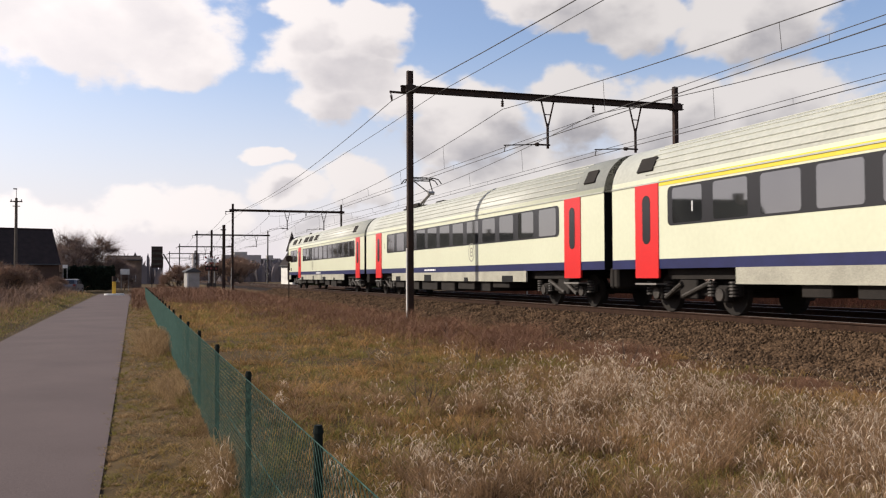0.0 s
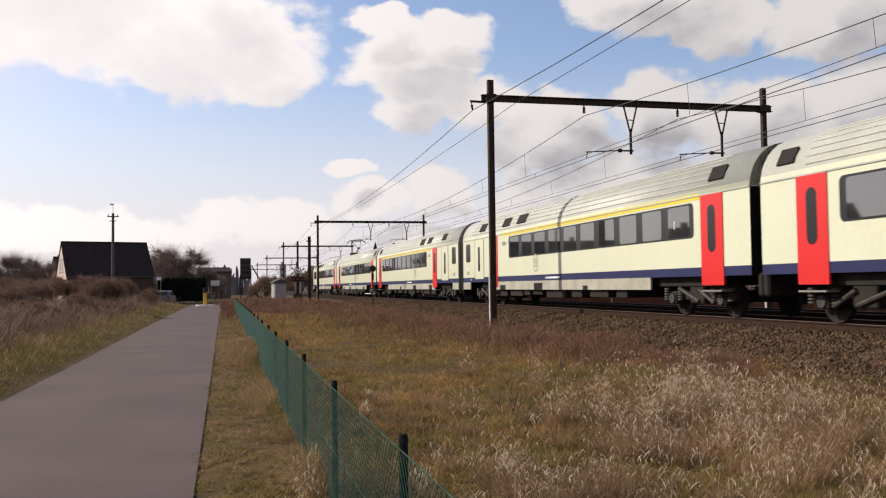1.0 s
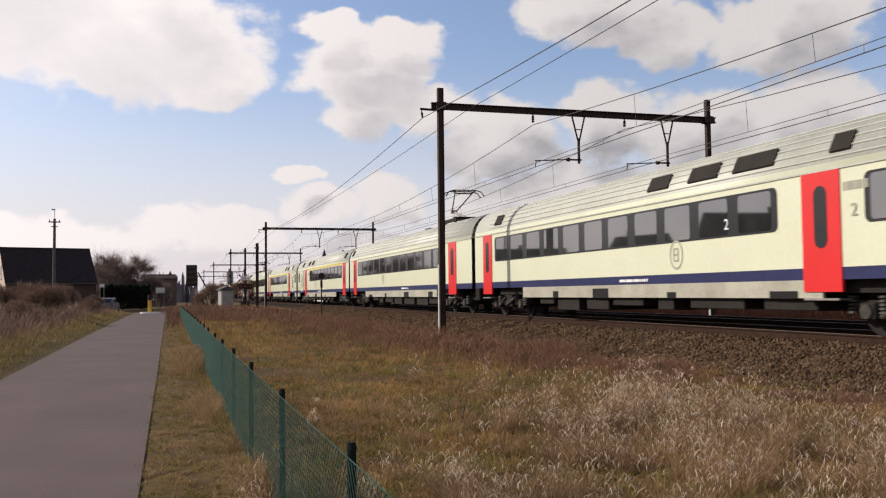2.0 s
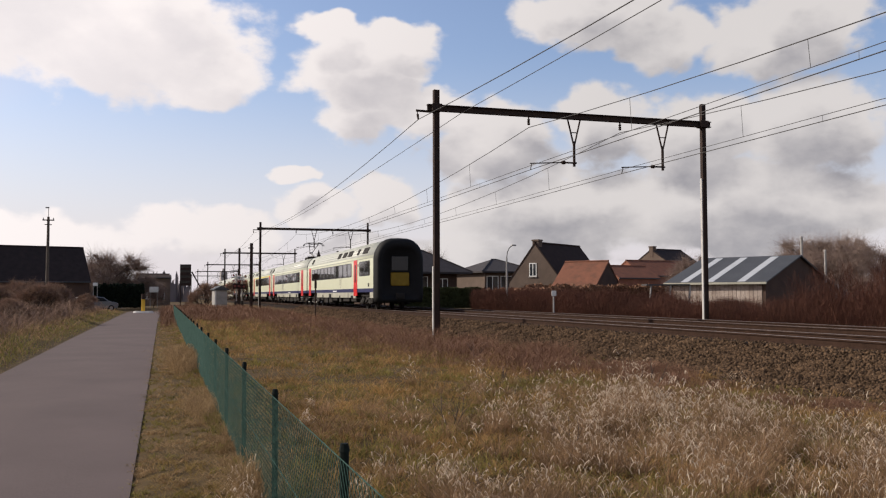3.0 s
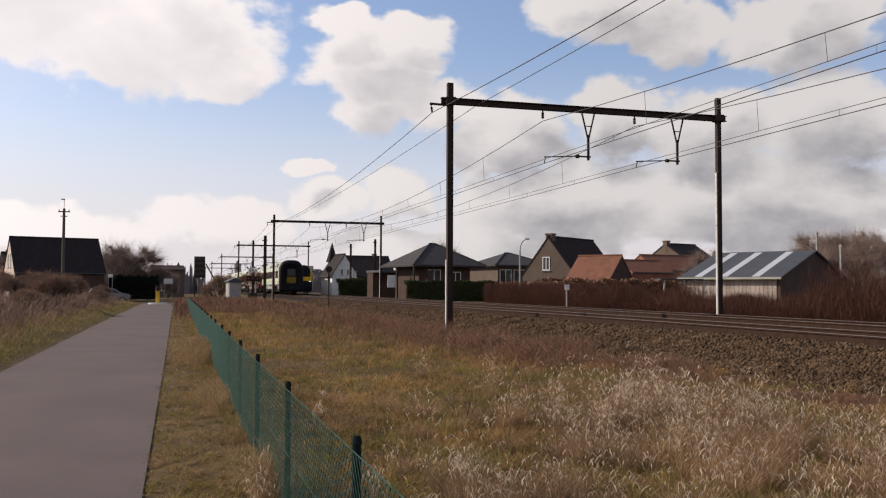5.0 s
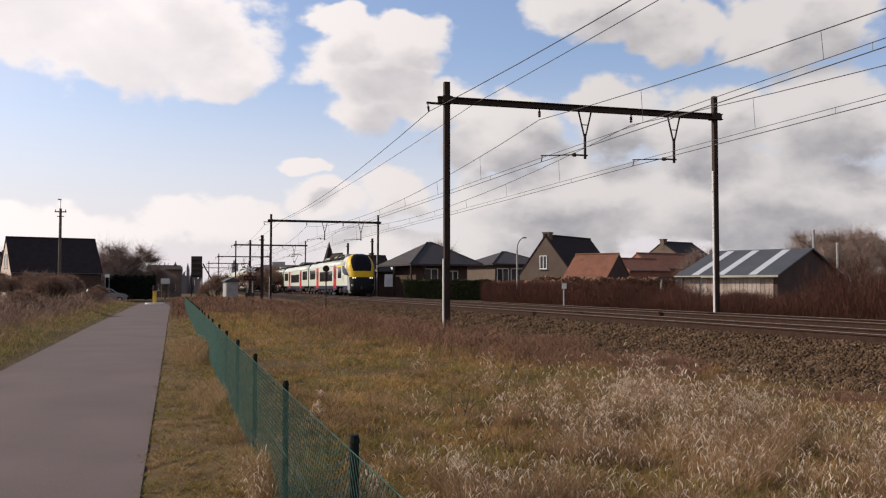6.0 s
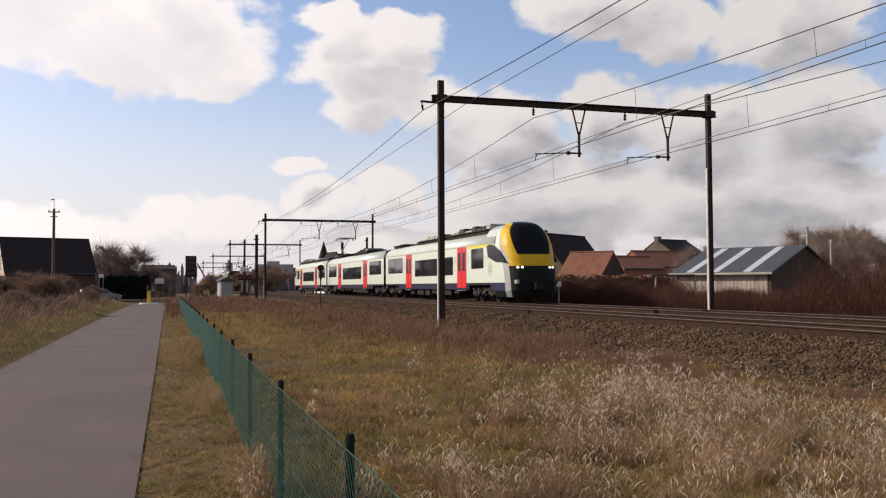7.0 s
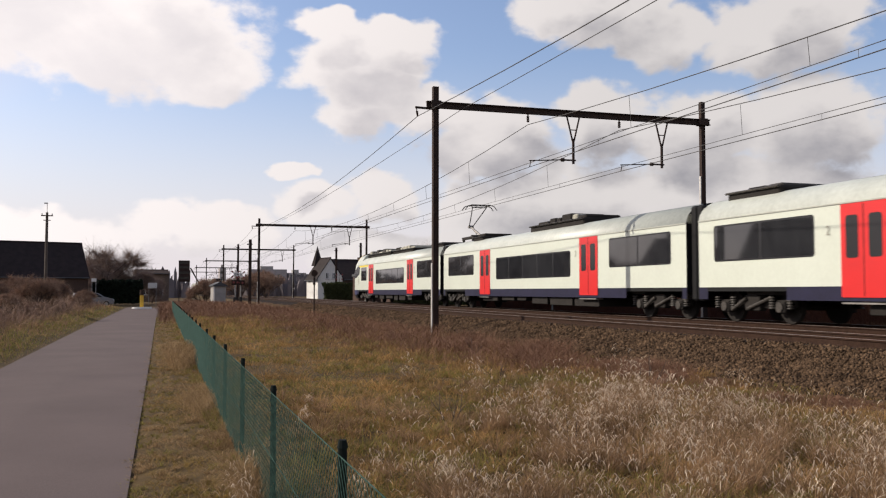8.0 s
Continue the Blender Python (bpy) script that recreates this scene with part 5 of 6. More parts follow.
    x = np.maximum(22.3, 0.348 * y) + rng.uniform(0, 1, n) * (3.5 + np.clip(48 - y, 0, 30) * 0.25)
    top = np.interp(y, [17, 25, 28, 31, 39, 43, 52, 60, 76], [3.2, 3.0, 2.0, 1.05, 0.95, 1.5, 1.6, 1.7, 1.6]) * (0.45 + 0.8 * lump(x, y, 0.9, 8.0))
    z = bed_z(x, y) + top * rng.uniform(0, 0.75, n)
    ln = rng.uniform(0.12, 0.55, n) * (0.5 + 0.3 * top)
    a, l = rng.uniform(0, 6.28, n), rng.uniform(0.05, 1.1, n)
    b, w = rng.uniform(0, 6.28, n), rng.uniform(0.002, 0.005, n)
    foot, side = np.stack((x, y, z), 1), np.stack((np.cos(b) * w, np.sin(b) * w, 0 * w), 1)
    co = np.stack((foot - side, foot + side, foot + np.stack((np.cos(a) * l, np.sin(a) * l, np.ones(n)), 1) * ln[:, None]), 1)
    fast_mesh("stem_thicket", co.reshape(-1, 3), [np.arange(n)[:, None] * 3 + [0, 1, 2]], M["dogwood"], "dense thicket of bare red-brown stems beyond the tracks", "thicket")


build_grass()


def build_stones():
    """Loose ballast on the shoulder, as eight-sided chips."""
    n = 85000
    y = spread(n, 5, 80, 1.25)
    x = 11.78 - rng.uniform(0, 1, n) ** 0.85 * 2.15
    r = 0.033 * rng.uniform(0.55, 1.5, n) * (1 + np.clip(y - 20, 0, 60) / 60)
    z = np.interp(x, BED_X, BED_Z) + r * 0.5 + 0.03 * (x > 10)
    m = 22000
    y2 = spread(m, 5, 70, 1.15)
    x2 = rng.uniform(11.75, 19.0, m)
    x, y, r, z = np.concatenate((x, x2)), np.concatenate((y, y2)), np.concatenate((r, np.full(m, 0.038))), np.concatenate((z, np.full(m, 0.60)))
    n = len(x)
    base = np.array([(1, 0, 0), (-1, 0, 0), (0, 1, 0), (0, -1, 0), (0, 0, 0.8), (0, 0, -0.8)], float)
    co = base[None] * r[:, None, None] * rng.uniform(0.6, 1.3, (n, 6, 1)) + rng.normal(0, 0.28, (n, 6, 3)) * r[:, None, None]
    a = rng.uniform(0, 6.28, n)
    ca, sa = np.cos(a)[:, None], np.sin(a)[:, None]
    rot = np.stack((co[..., 0] * ca - co[..., 1] * sa, co[..., 0] * sa + co[..., 1] * ca, co[..., 2]), -1)
    rot += np.stack((x, y, z), -1)[:, None]
    i = np.arange(n)[:, None] * 6
    tri = [i + t for t in ([0, 2, 4], [2, 1, 4], [1, 3, 4], [3, 0, 4], [2, 0, 5], [1, 2, 5], [3, 1, 5], [0, 3, 5])]
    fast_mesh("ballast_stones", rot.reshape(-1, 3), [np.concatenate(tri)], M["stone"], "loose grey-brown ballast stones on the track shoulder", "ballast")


build_stones()


def limbs(bm, rnd, start, way, length, r, depth, tips):
    end = start + way * length
    tube(bm, start, end, r, r * 0.68, n=5 if depth < 2 else 4, cap=False)
    if depth == 0 or r < 0.006:
        tips.append((end, way))
        return
    for _ in range(rnd.choice((2, 3, 3))):
        turn = Vector((rnd.gauss(0, 1), rnd.gauss(0, 1), rnd.gauss(0.25, 0.6))).normalized()
        limbs(bm, rnd, start + way * length * rnd.uniform(0.6, 1.0), (way * 0.9 + turn * 0.62).normalized(), length * rnd.uniform(0.62, 0.82), r * 0.62, depth - 1, tips)


def bare_tree(x, y, height, seed, label, twigs=18, twig_len=0.16, spread_w=0.02, trunk=0.22, name="bare_tree", multi=1):
    rnd = random.Random(seed)
    z = float(bed_z(np.array([x]), np.array([y]))[0]) - 0.05
    t = thing(name, label, "tree" if name == "bare_tree" else "shrub", at=pose(x, y, z))
    bm = bmesh.new()
    tips = []
    for _ in range(multi):
        way = Vector((rnd.gauss(0, 0.12 if multi == 1 else 0.5), rnd.gauss(0, 0.12 if multi == 1 else 0.5), 1)).normalized()
        limbs(bm, rnd, Vector((0, 0, 0)), way, height * (0.30 if multi == 1 else 0.34), height * 0.018 * trunk / 0.22, 4, tips)
    part("trunk", bm, M["bark"], t)
    p = np.array([tuple(e) for e, w in tips])
    w = np.array([tuple(w) for e, w in tips])
    k = twigs
    p, w = np.repeat(p, k, 0), np.repeat(w, k, 0)
    d = w * 0.6 + rng.normal(0, 0.75, p.shape)
    d /= np.linalg.norm(d, axis=1)[:, None]
    ln = height * twig_len * rng.uniform(0.4, 1.2, len(p))[:, None]
    p = p - d * ln * 0.25
    side = np.cross(d, rng.normal(0, 1, p.shape))
    side /= np.linalg.norm(side, axis=1)[:, None] + 1e-9
    co = np.stack((p - side * spread_w / 2, p + side * spread_w / 2, p + d * ln), 1)
    i = np.arange(len(p))[:, None] * 3
    fast_mesh("crown", co.reshape(-1, 3), [i + [0, 1, 2]], M["twig"] if name == "bare_tree" else M["bank_scrub"], parent=t)
    return t


TREES = [(-6.0, 118, 8.8, 1, 0.08, 4), (-3.4, 122, 4.8, 2, 0.08, 5), (-8.0, 121, 5.6, 12, 0.08, 5), (-1.2, 126, 4.0, 13, 0.08, 4), (29.5, 104, 8.0, 3, 0.06, 1), (50.0, 58, 6.6, 4, 0.035, 3), (54.0, 60, 6.4, 5, 0.035, 3), (58.5, 60, 6.8, 6, 0.035, 3), (63, 62, 6.8, 18, 0.035, 3), (47.5, 55, 5.4, 61, 0.035, 4), (52.0, 63, 6.2, 62, 0.035, 4), (56.5, 64, 6.6, 63, 0.035, 4), (61.0, 59, 6.2, 64, 0.035, 4),
         (46.0, 70, 5.2, 17, 0.04, 2), (-23.5, 116, 7.4, 7, 0.06, 2), (-25.5, 112, 6.8, 8, 0.06, 2), (-21.6, 114, 6.0, 9, 0.06, 3), (-28.5, 116, 7.6, 10, 0.06, 2), (-31, 112, 7.0, 11, 0.06, 2)]
for x, y, h, seed, sw, multi in TREES:
    bare_tree(x, y, h, seed, "leafless tree with a fine grey-brown crown", spread_w=sw * 0.36, multi=multi, twigs=44, twig_len=0.31, trunk=0.12)
for x, y, h, seed in ((-10.2, 74, 2.6, 21), (-11.5, 70, 2.2, 22), (-12.6, 73, 2.6, 41), (-14.4, 71, 2.4, 42), (-9.4, 70, 1.9, 43), (-16.5, 74, 2.8, 44), (-8.6, 78, 2.4, 23), (-13.5, 66, 1.8, 24), (-16, 62, 2.0, 25), (-6.6, 55, 2.0, 26), (-7.6, 57, 1.5, 45), (-6.2, 50, 0.9, 46), (-18.5, 58, 2.2, 27), (-20, 70, 2.8, 28), (-22, 76, 3.2, 29), (-7.4, 66, 1.1, 40), (-6.6, 44, 1.3, 71), (-8.2, 38, 1.5, 72), (-7.0, 61, 1.7, 73), (-5.7, 72, 1.3, 74), (-9.0, 48, 1.7, 75), (-10.5, 55, 1.9, 76), (-6.3, 82, 1.5, 77), (-6.2, 34, 1.0, 78), (-8.8, 85, 2.0, 79),
                      (5.0, 108, 3.4, 50), (11.0, 135, 4.2, 51), (14.0, 140, 4.5, 52), (16.5, 150, 5.0, 53)):
    bare_tree(x, y, h, seed, "leafless brown shrub on the bank", spread_w=0.018, multi=8, twigs=26, twig_len=0.26, name="bare_shrub")
for x, y, h, seed in ((3.35, 10.4, 0.95, 31), (7.9, 13.6, 1.15, 32), (4.1, 8.6, 0.8, 33), (1.75, 6.0, 0.6, 34), (5.9, 15.5, 0.9, 35), (2.6, 7.0, 0.75, 36), (6.6, 11.0, 0.8, 37), (0.55, 5.0, 0.8, 38), (7.7, 22, 1.0, 39)):
    bare_tree(x, y, h, seed, "thin leafless sapling in the field grass", spread_w=0.006, multi=3, twigs=3, twig_len=0.16, trunk=0.10, name="bare_shrub")


def leaf_hedge(name, label, x0, x1, y0, y1, z1, n, material, size=0.14, rough_top=0.25, category="hedge"):
    """A hedge as a dark core clad in many small leaf clumps."""
    h = thing(name, label, category, at=pose((x0 + x1) / 2, (y0 + y1) / 2, 0.35))
    w, d, t = (x1 - x0) / 2, (y1 - y0) / 2, z1 - 0.35
    bm = bmesh.new()
    box(bm, -w * 0.9, w * 0.9, -d * 0.8, d * 0.8, -0.1, t * 0.86, bevel=0.1)
    part("core", bm, material, h)
    u, v, k = rng.uniform(-1, 1, n), rng.uniform(-1, 1, n), rng.uniform(0, 1, n)
    x, y = u * w, v * d
    zt = t * (1 + rough_top * (lump(x, y, 1.5, x0) - 0.6))
    z = k ** 0.6 * zt
    face = rng.uniform(0, 1, n) < 0.6
    y = np.where(face, -d * rng.uniform(0.8, 1.05, n), y)
    z = np.where(face, z, zt * rng.uniform(0.86, 1.02, n))
    c = np.stack((x, y, z), 1)
    e1, e2 = rng.normal(0, 1, (n, 3)), rng.normal(0, 1, (n, 3))
    e1 /= np.linalg.norm(e1, axis=1)[:, None]
    e2 = np.cross(e1, e2)
    e2 /= np.linalg.norm(e2, axis=1)[:, None]
    s = (size * rng.uniform(0.5, 1.3, n))[:, None]
    co = np.stack((c - e1 * s, c - e2 * s * 0.5, c + e1 * s, c + e2 * s * 0.5), 1)
    i = np.arange(n)[:, None] * 4
    fast_mesh("leaves", co.reshape(-1, 3), [i + [0, 1, 2, 3]], material, parent=h)


leaf_hedge("hedge", "long clipped dull green hedge before the bungalow", 20.5, 29.2, 81.0, 82.2, 2.25, 16000, M["evergreen"], rough_top=0.12)
leaf_hedge("hedge", "brown-green beech hedge with dead leaves", 25.8, 27.8, 60, 72, 2.0, 9000, M["bramble"])
leaf_hedge("hedge", "brown-green beech hedge with dead leaves", 27.9, 40.0, 66, 67.5, 2.3, 9000, M["bramble"])
leaf_hedge("hedge", "dark green garden hedge at the crossing", 20.5, 27.5, 118, 120, 2.7, 7000, M["evergreen"], 0.2)
leaf_hedge("hedge", "dark clipped hedge beside the lane's end", -7.4, -2.2, 109, 111.5, 2.45, 9000, M["conifer"], 0.26, rough_top=0.7)
leaf_hedge("hedge", "dark garden hedge along the bank", -30, -15, 84, 87, 2.4, 8000, M["conifer"], 0.2)


def far_woods():
    n = 26000
    a = np.radians(rng.uniform(-40, 62, n))
    d = rng.uniform(230, 420, n)
    x, y = np.sin(a) * d, np.cos(a) * d
    keep = np.abs(x - 15.3) > 9
    x, y = x[keep], y[keep]
    h = 3.2 + 5.5 * lump(x, y, 0.035, 2.0)
    blades("far_woods", x, y, np.zeros(len(x)), h * rng.uniform(0.5, 1.1, len(x)), rng.uniform(0.6, 1.6, len(x)), rng.uniform(0.0, 0.25, len(x)), M["far_haze"],
           "distant strip of bare woods on the horizon", "woods", widths=(1, 1, 0.8), droop=0.1)


far_woods()

# ---- buildings ----
def window(parent, face, a, z, w, h, bars=True):
    """face: (origin, along, out) vectors of a wall; a: metres along it, z: sill height."""
    o, al, out = face
    m = Matrix(((al.x, out.x, 0, o.x), (al.y, out.y, 0, o.y), (0, 0, 1, o.z), (0, 0, 0, 1)))
    bm = bmesh.new()
    t = 0.07
    for x0, x1, z0, z1 in ((-w / 2, w / 2, z, z + t), (-w / 2, w / 2, z + h - t, z + h), (-w / 2, -w / 2 + t, z + t, z + h - t), (w / 2 - t, w / 2, z + t, z + h - t)) + (((-t / 2, t / 2, z + t, z + h - t),) if bars else ()):
        box(bm, a + x0, a + x1, 0.0, 0.05, z0, z1, m=m)
    win = part("window", bm, M["frame"], parent)
    bm = bmesh.new()
    box(bm, a - w / 2 + t * 0.5, a + w / 2 - t * 0.5, 0.004, 0.02, z + t * 0.5, z + h - t * 0.5, m=m)
    part("pane", bm, M["house_glass"], win)
    bm = bmesh.new()
    box(bm, a - w / 2 - 0.08, a + w / 2 + 0.08, 0.0, 0.10, z - 0.08, z - 0.005, m=m)
    part("sill", bm, M["concrete"], win)


def gable_house(name, label, cx, cy, turn, length, half, eave, ridge, wall, roof, base=0.3, chimney=None, windows=(), over=0.25, category="house", gable_wall=None):
    """Ridge along local x. windows: (side, along, sill, width, height); side f front (-y), l left end (-x), r right end."""
    h = thing(name, label, category, at=pose(cx, cy, base, 0, 0, turn))
    L2, e, r = length / 2, eave - base, ridge - base
    bm = bmesh.new()
    prism(bm, [(-half, -0.3), (half, -0.3), (half, e), (0, r), (-half, e)], -L2, L2, axis="x")
    part("wall", bm, wall, h)
    if gable_wall is not None:
        bm = bmesh.new()
        prism(bm, [(-half, -0.3), (half, -0.3), (half, e), (0, r - 0.05), (-half, e)], -L2 - 0.02, -L2 - 0.003, axis="x")
        part("gable_wall", bm, gable_wall, h)
    slope = (r - e) / half
    bm = bmesh.new()
    d = over
    prism(bm, [(-half - d, e - slope * d + 0.03), (0, r + 0.03), (half + d, e - slope * d + 0.03), (half + d, e - slope * d + 0.17), (0, r + 0.20), (-half - d, e - slope * d + 0.17)], -L2 - d * 0.4, L2 + d * 0.4, axis="x")
    rf = part("roof", bm, roof, h)
    bm = bmesh.new()
    tube(bm, (-L2 - d * 0.4, 0, r + 0.2), (L2 + d * 0.4, 0, r + 0.2), 0.10, n=8)
    part("ridge_tiles", bm, roof, rf)
    for s in (-1, 1):
        bm = bmesh.new()
        tube(bm, (-L2 - d * 0.4, s * (half + d + 0.06), e - slope * d + 0.06), (L2 + d * 0.4, s * (half + d + 0.06), e - slope * d + 0.06), 0.065, n=8)
        part("gutter", bm, M["sheet_grey"], rf)
    if chimney:
        x, w, top = chimney
        bm = bmesh.new()
        box(bm, x - w / 2, x + w / 2, -w / 2, w / 2, r - 0.9, top - base, bevel=0.02)
        box(bm, x - w / 2 - 0.06, x + w / 2 + 0.06, -w / 2 - 0.06, w / 2 + 0.06, top - base - 0.16, top - base - 0.02)
        part("chimney", bm, M["brick_brown"], rf)
    faces = {"f": (Vector((0, -half, 0)), Vector((1, 0, 0)), Vector((0, -1, 0))), "l": (Vector((-L2 - (0.02 if gable_wall else 0), 0, 0)), Vector((0, -1, 0)), Vector((-1, 0, 0))), "r": (Vector((L2, 0, 0)), Vector((0, 1, 0)), Vector((1, 0, 0)))}
    for side, a, z, w, hh in windows:
        window(h, faces[side], a, z, w, hh)
    return h


def hip_house(name, label, cx, cy, turn, length, half, eave, ridge, wall, roof, base=0.3, windows=(), over=0.6, porch=False):
    h = thing(name, label, "house", at=pose(cx, cy, base, 0, 0, turn))
    L2, e, r = length / 2, eave - base, ridge - base
    bm = bmesh.new()
    box(bm, -L2, L2, -half, half, -0.3, e)
    part("wall", bm, wall, h)
    bm = bmesh.new()
    a, b = L2 + over, half + over
    rl = max(0.3, L2 - half * 1.15)
    vs = [bm.verts.new(p) for p in ((-a, -b, e - 0.05), (a, -b, e - 0.05), (a, b, e - 0.05), (-a, b, e - 0.05), (-a, -b, e + 0.12), (a, -b, e + 0.12), (a, b, e + 0.12), (-a, b, e + 0.12), (-rl, 0, r), (rl, 0, r))]
    for q in ((3, 2, 1, 0), (0, 1, 5, 4), (1, 2, 6, 5), (2, 3, 7, 6), (3, 0, 4, 7), (4, 5, 9, 8), (5, 6, 9), (6, 7, 8, 9), (7, 4, 8)):
        bm.faces.new([vs[i] for i in q])
    bmesh.ops.recalc_face_normals(bm, faces=bm.faces)
    rf = part("roof", bm, roof, h)
    for p, q in (((-a, -b, e + 0.13), (-rl, 0, r)), ((a, -b, e + 0.13), (rl, 0, r)), ((-rl, 0, r), (rl, 0, r))):
        bm = bmesh.new()
        tube(bm, p, q, 0.09, n=8)
        part("ridge_tiles", bm, roof, rf)
    if porch:                      # slim posts carry the overhang at one end
        for px, py in ((-a + 0.12, -b + 0.12), (-a + 0.12, 0.0), (-a + 1.5, -b + 0.12)):
            bm = bmesh.new()
            box(bm, px - 0.07, px + 0.07, py - 0.07, py + 0.07, -0.3, e - 0.05)
            part("porch_post", bm, M["mast"], h)
    f = {"f": (Vector((0, -half, 0)), Vector((1, 0, 0)), Vector((0, -1, 0))), "l": (Vector((-L2, 0, 0)), Vector((0, -1, 0)), Vector((-1, 0, 0)))}
    for side, aa, z, w, hh in windows:
        window(h, f[side], aa, z, w, hh)
    return h


# pale gable and dark front: sun and shade put into the wall colours
house = gable_house("house", "dark tiled house with a gable end coloured as sunlit", -12.95, 106.4, 18.2, 9.0, 3.3, 3.3, 6.8, M["brick_dark"], M["tile_black"], 0.3,
                    windows=(("l", -0.7, 3.4, 0.6, 1.5), ("l", 0.8, 3.4, 0.6, 1.5), ("l", 0.9, 0.6, 0.7, 1.3), ("f", -2.4, 1.0, 1.2, 1.2), ("f", 1.2, 1.0, 1.2, 1.2)), gable_wall=M["brick_sunlit"])
gable_house("house", "red brick house behind bare trees", -18.4, 119, 18, 4.0, 2.0, 4.2, 5.6, M["brick_red"], M["tile_brown"], 0.3, chimney=(-1.2, 0.6, 6.1))
gable_house("low_building", "low brown brick building beyond the lane's end", -1.6, 152, 4, 5.0, 3.0, 4.4, 4.9, M["brick_brown"], M["tile_brown"], 0.1, windows=(("f", -1.0, 1.0, 0.9, 1.0), ("f", 1.2, 1.0, 0.9, 1.0)), category="building")
# dark brick puts the shade below the wide eaves into the wall colour
hip_house("bungalow", "bungalow with a wide dark hipped roof", 24.5, 86.5, 12, 5.7, 2.6, 3.75, 6.1, M["brick_dark"], M["tile_grey"], 0.35, windows=(("f", -1.2, 1.9, 1.5, 1.2), ("f", 1.2, 1.6, 1.2, 1.3)), over=1.15, porch=True)
hip_house("bungalow", "bungalow with grey hipped roof and white-framed windows", 36.8, 98, 10, 6.4, 3.4, 4.15, 5.75, M["brick_brown"], M["tile_grey"], 0.35, windows=(("f", -2.2, 1.7, 1.5, 1.7), ("f", -0.4, 1.7, 1.5, 1.7), ("f", 1.4, 1.7, 1.2, 1.7), ("f", 2.7, 1.7, 0.7, 1.7)))
gable_house("house", "grey-brown brick house with a steep dark roof", 38.1, 83.0, 36.9, 9.4, 2.9, 2.9, 6.5, M["brick_brown"], M["tile_brown"], 0.4, chimney=(-4.2, 0.7, 7.0), windows=(("l", -0.2, 3.0, 0.8, 1.3),), over=0.12)
gable_house("outbuilding", "low outbuilding with a weathered orange tile roof", 36.9, 74.2, -51, 4.2, 2.7, 2.35, 4.45, M["brick_dark"], M["tile_orange"], 0.4, over=0.15, category="building")
gable_house("house", "brick house with dark roof and chimney behind shrubs", 68.5, 112.5, 20, 6.6, 3.6, 5.6, 7.8, M["brick_brown"], M["tile_black"], 0.4, chimney=(-3.0, 0.7, 8.4), over=0.1)
gable_house("outbuilding", "long barn with an orange tile roof", 63.0, 106, 12, 10.5, 3.2, 4.0, 5.9, M["brick_red"], M["tile_orange"], 0.4, over=0.15, category="building")
gable_house("outbuilding", "small brick barn with orange roof", 55.0, 100, 12, 6.5, 2.6, 3.6, 5.0, M["brick_red"], M["tile_orange"], 0.4, over=0.15, category="building")
gable_house("house", "dark roofed house with a pale gable beside the crossing", 28.2, 140.5, 6, 8.6, 3.6, 3.6, 6.5, M["brick_dark"], M["tile_black"], 0.3, chimney=(2.0, 0.6, 7.1), gable_wall=M["white_wall"])


def steep_house():
    h = gable_house("house", "narrow house with a steep white gable and pointed turret", 23.0, 132.0, 100, 5.0, 1.9, 3.6, 6.4, M["white_wall"], M["tile_black"], 0.3, windows=(("l", -0.5, 3.2, 0.5, 0.9), ("l", 0.5, 3.2, 0.5, 0.9)))
    bm = bmesh.new()
    tube(bm, (2.6, 0.2, 5.2), (2.6, 0.2, 8.2), 0.95, 0.02, n=8)
    part("turret", bm, M["tile_black"], h)


steep_house()
# houses across the lane, seen in the train's windows
gable_house("house", "tall brick house with dark roof across the lane", -40.0, 88.0, 8, 11.0, 4.2, 5.6, 10.2, M["brick_dark"], M["tile_black"], 0.3, chimney=(-3.0, 0.9, 11.2), windows=(("f", -2.5, 1.0, 1.4, 1.4), ("f", 2.0, 1.0, 1.4, 1.4)))
gable_house("house", "red brick house with brown roof across the lane", -43.0, 118.0, 70, 10.0, 4.0, 5.4, 9.6, M["brick_red"], M["tile_brown"], 0.3, chimney=(2.0, 0.8, 10.6), windows=(("f", -2.0, 1.0, 1.3, 1.4), ("f", 2.0, 1.0, 1.3, 1.4)))
gable_house("house", "brown brick house with dark roof across the lane", -46.0, 165.0, 20, 12.0, 4.2, 5.6, 10.0, M["brick_brown"], M["tile_black"], 0.3, chimney=(3.0, 0.8, 11.0), windows=(("f", -2.0, 1.0, 1.3, 1.4), ("f", 2.0, 1.0, 1.3, 1.4)))


def garage():
    g = thing("garage", "small flat-roofed carport with a white door", "garage", at=pose(23.6, 101.0, 0.35, 0, 0, 8))
    bm = bmesh.new()
    box(bm, -1.9, 1.9, -1.5, 3.0, 3.05, 3.30, bevel=0.02)
    part("roof", bm, M["sheet_grey"], g)
    bm = bmesh.new()
    box(bm, -1.8, 1.8, 1.0, 2.9, -0.3, 3.05)
    part("wall", bm, M["brick_dark"], g)
    bm = bmesh.new()
    box(bm, -0.9, 0.5, -1.4, -1.34, 1.35, 2.75, bevel=0.01)
    part("panel", bm, M["white_wall"], g, "white panel")
    for x in (-1.7, 1.7):
        bm = bmesh.new()
        box(bm, x - 0.08, x + 0.08, -1.42, -1.26, -0.3, 3.05)
        part("post", bm, M["mast"], g)


garage()


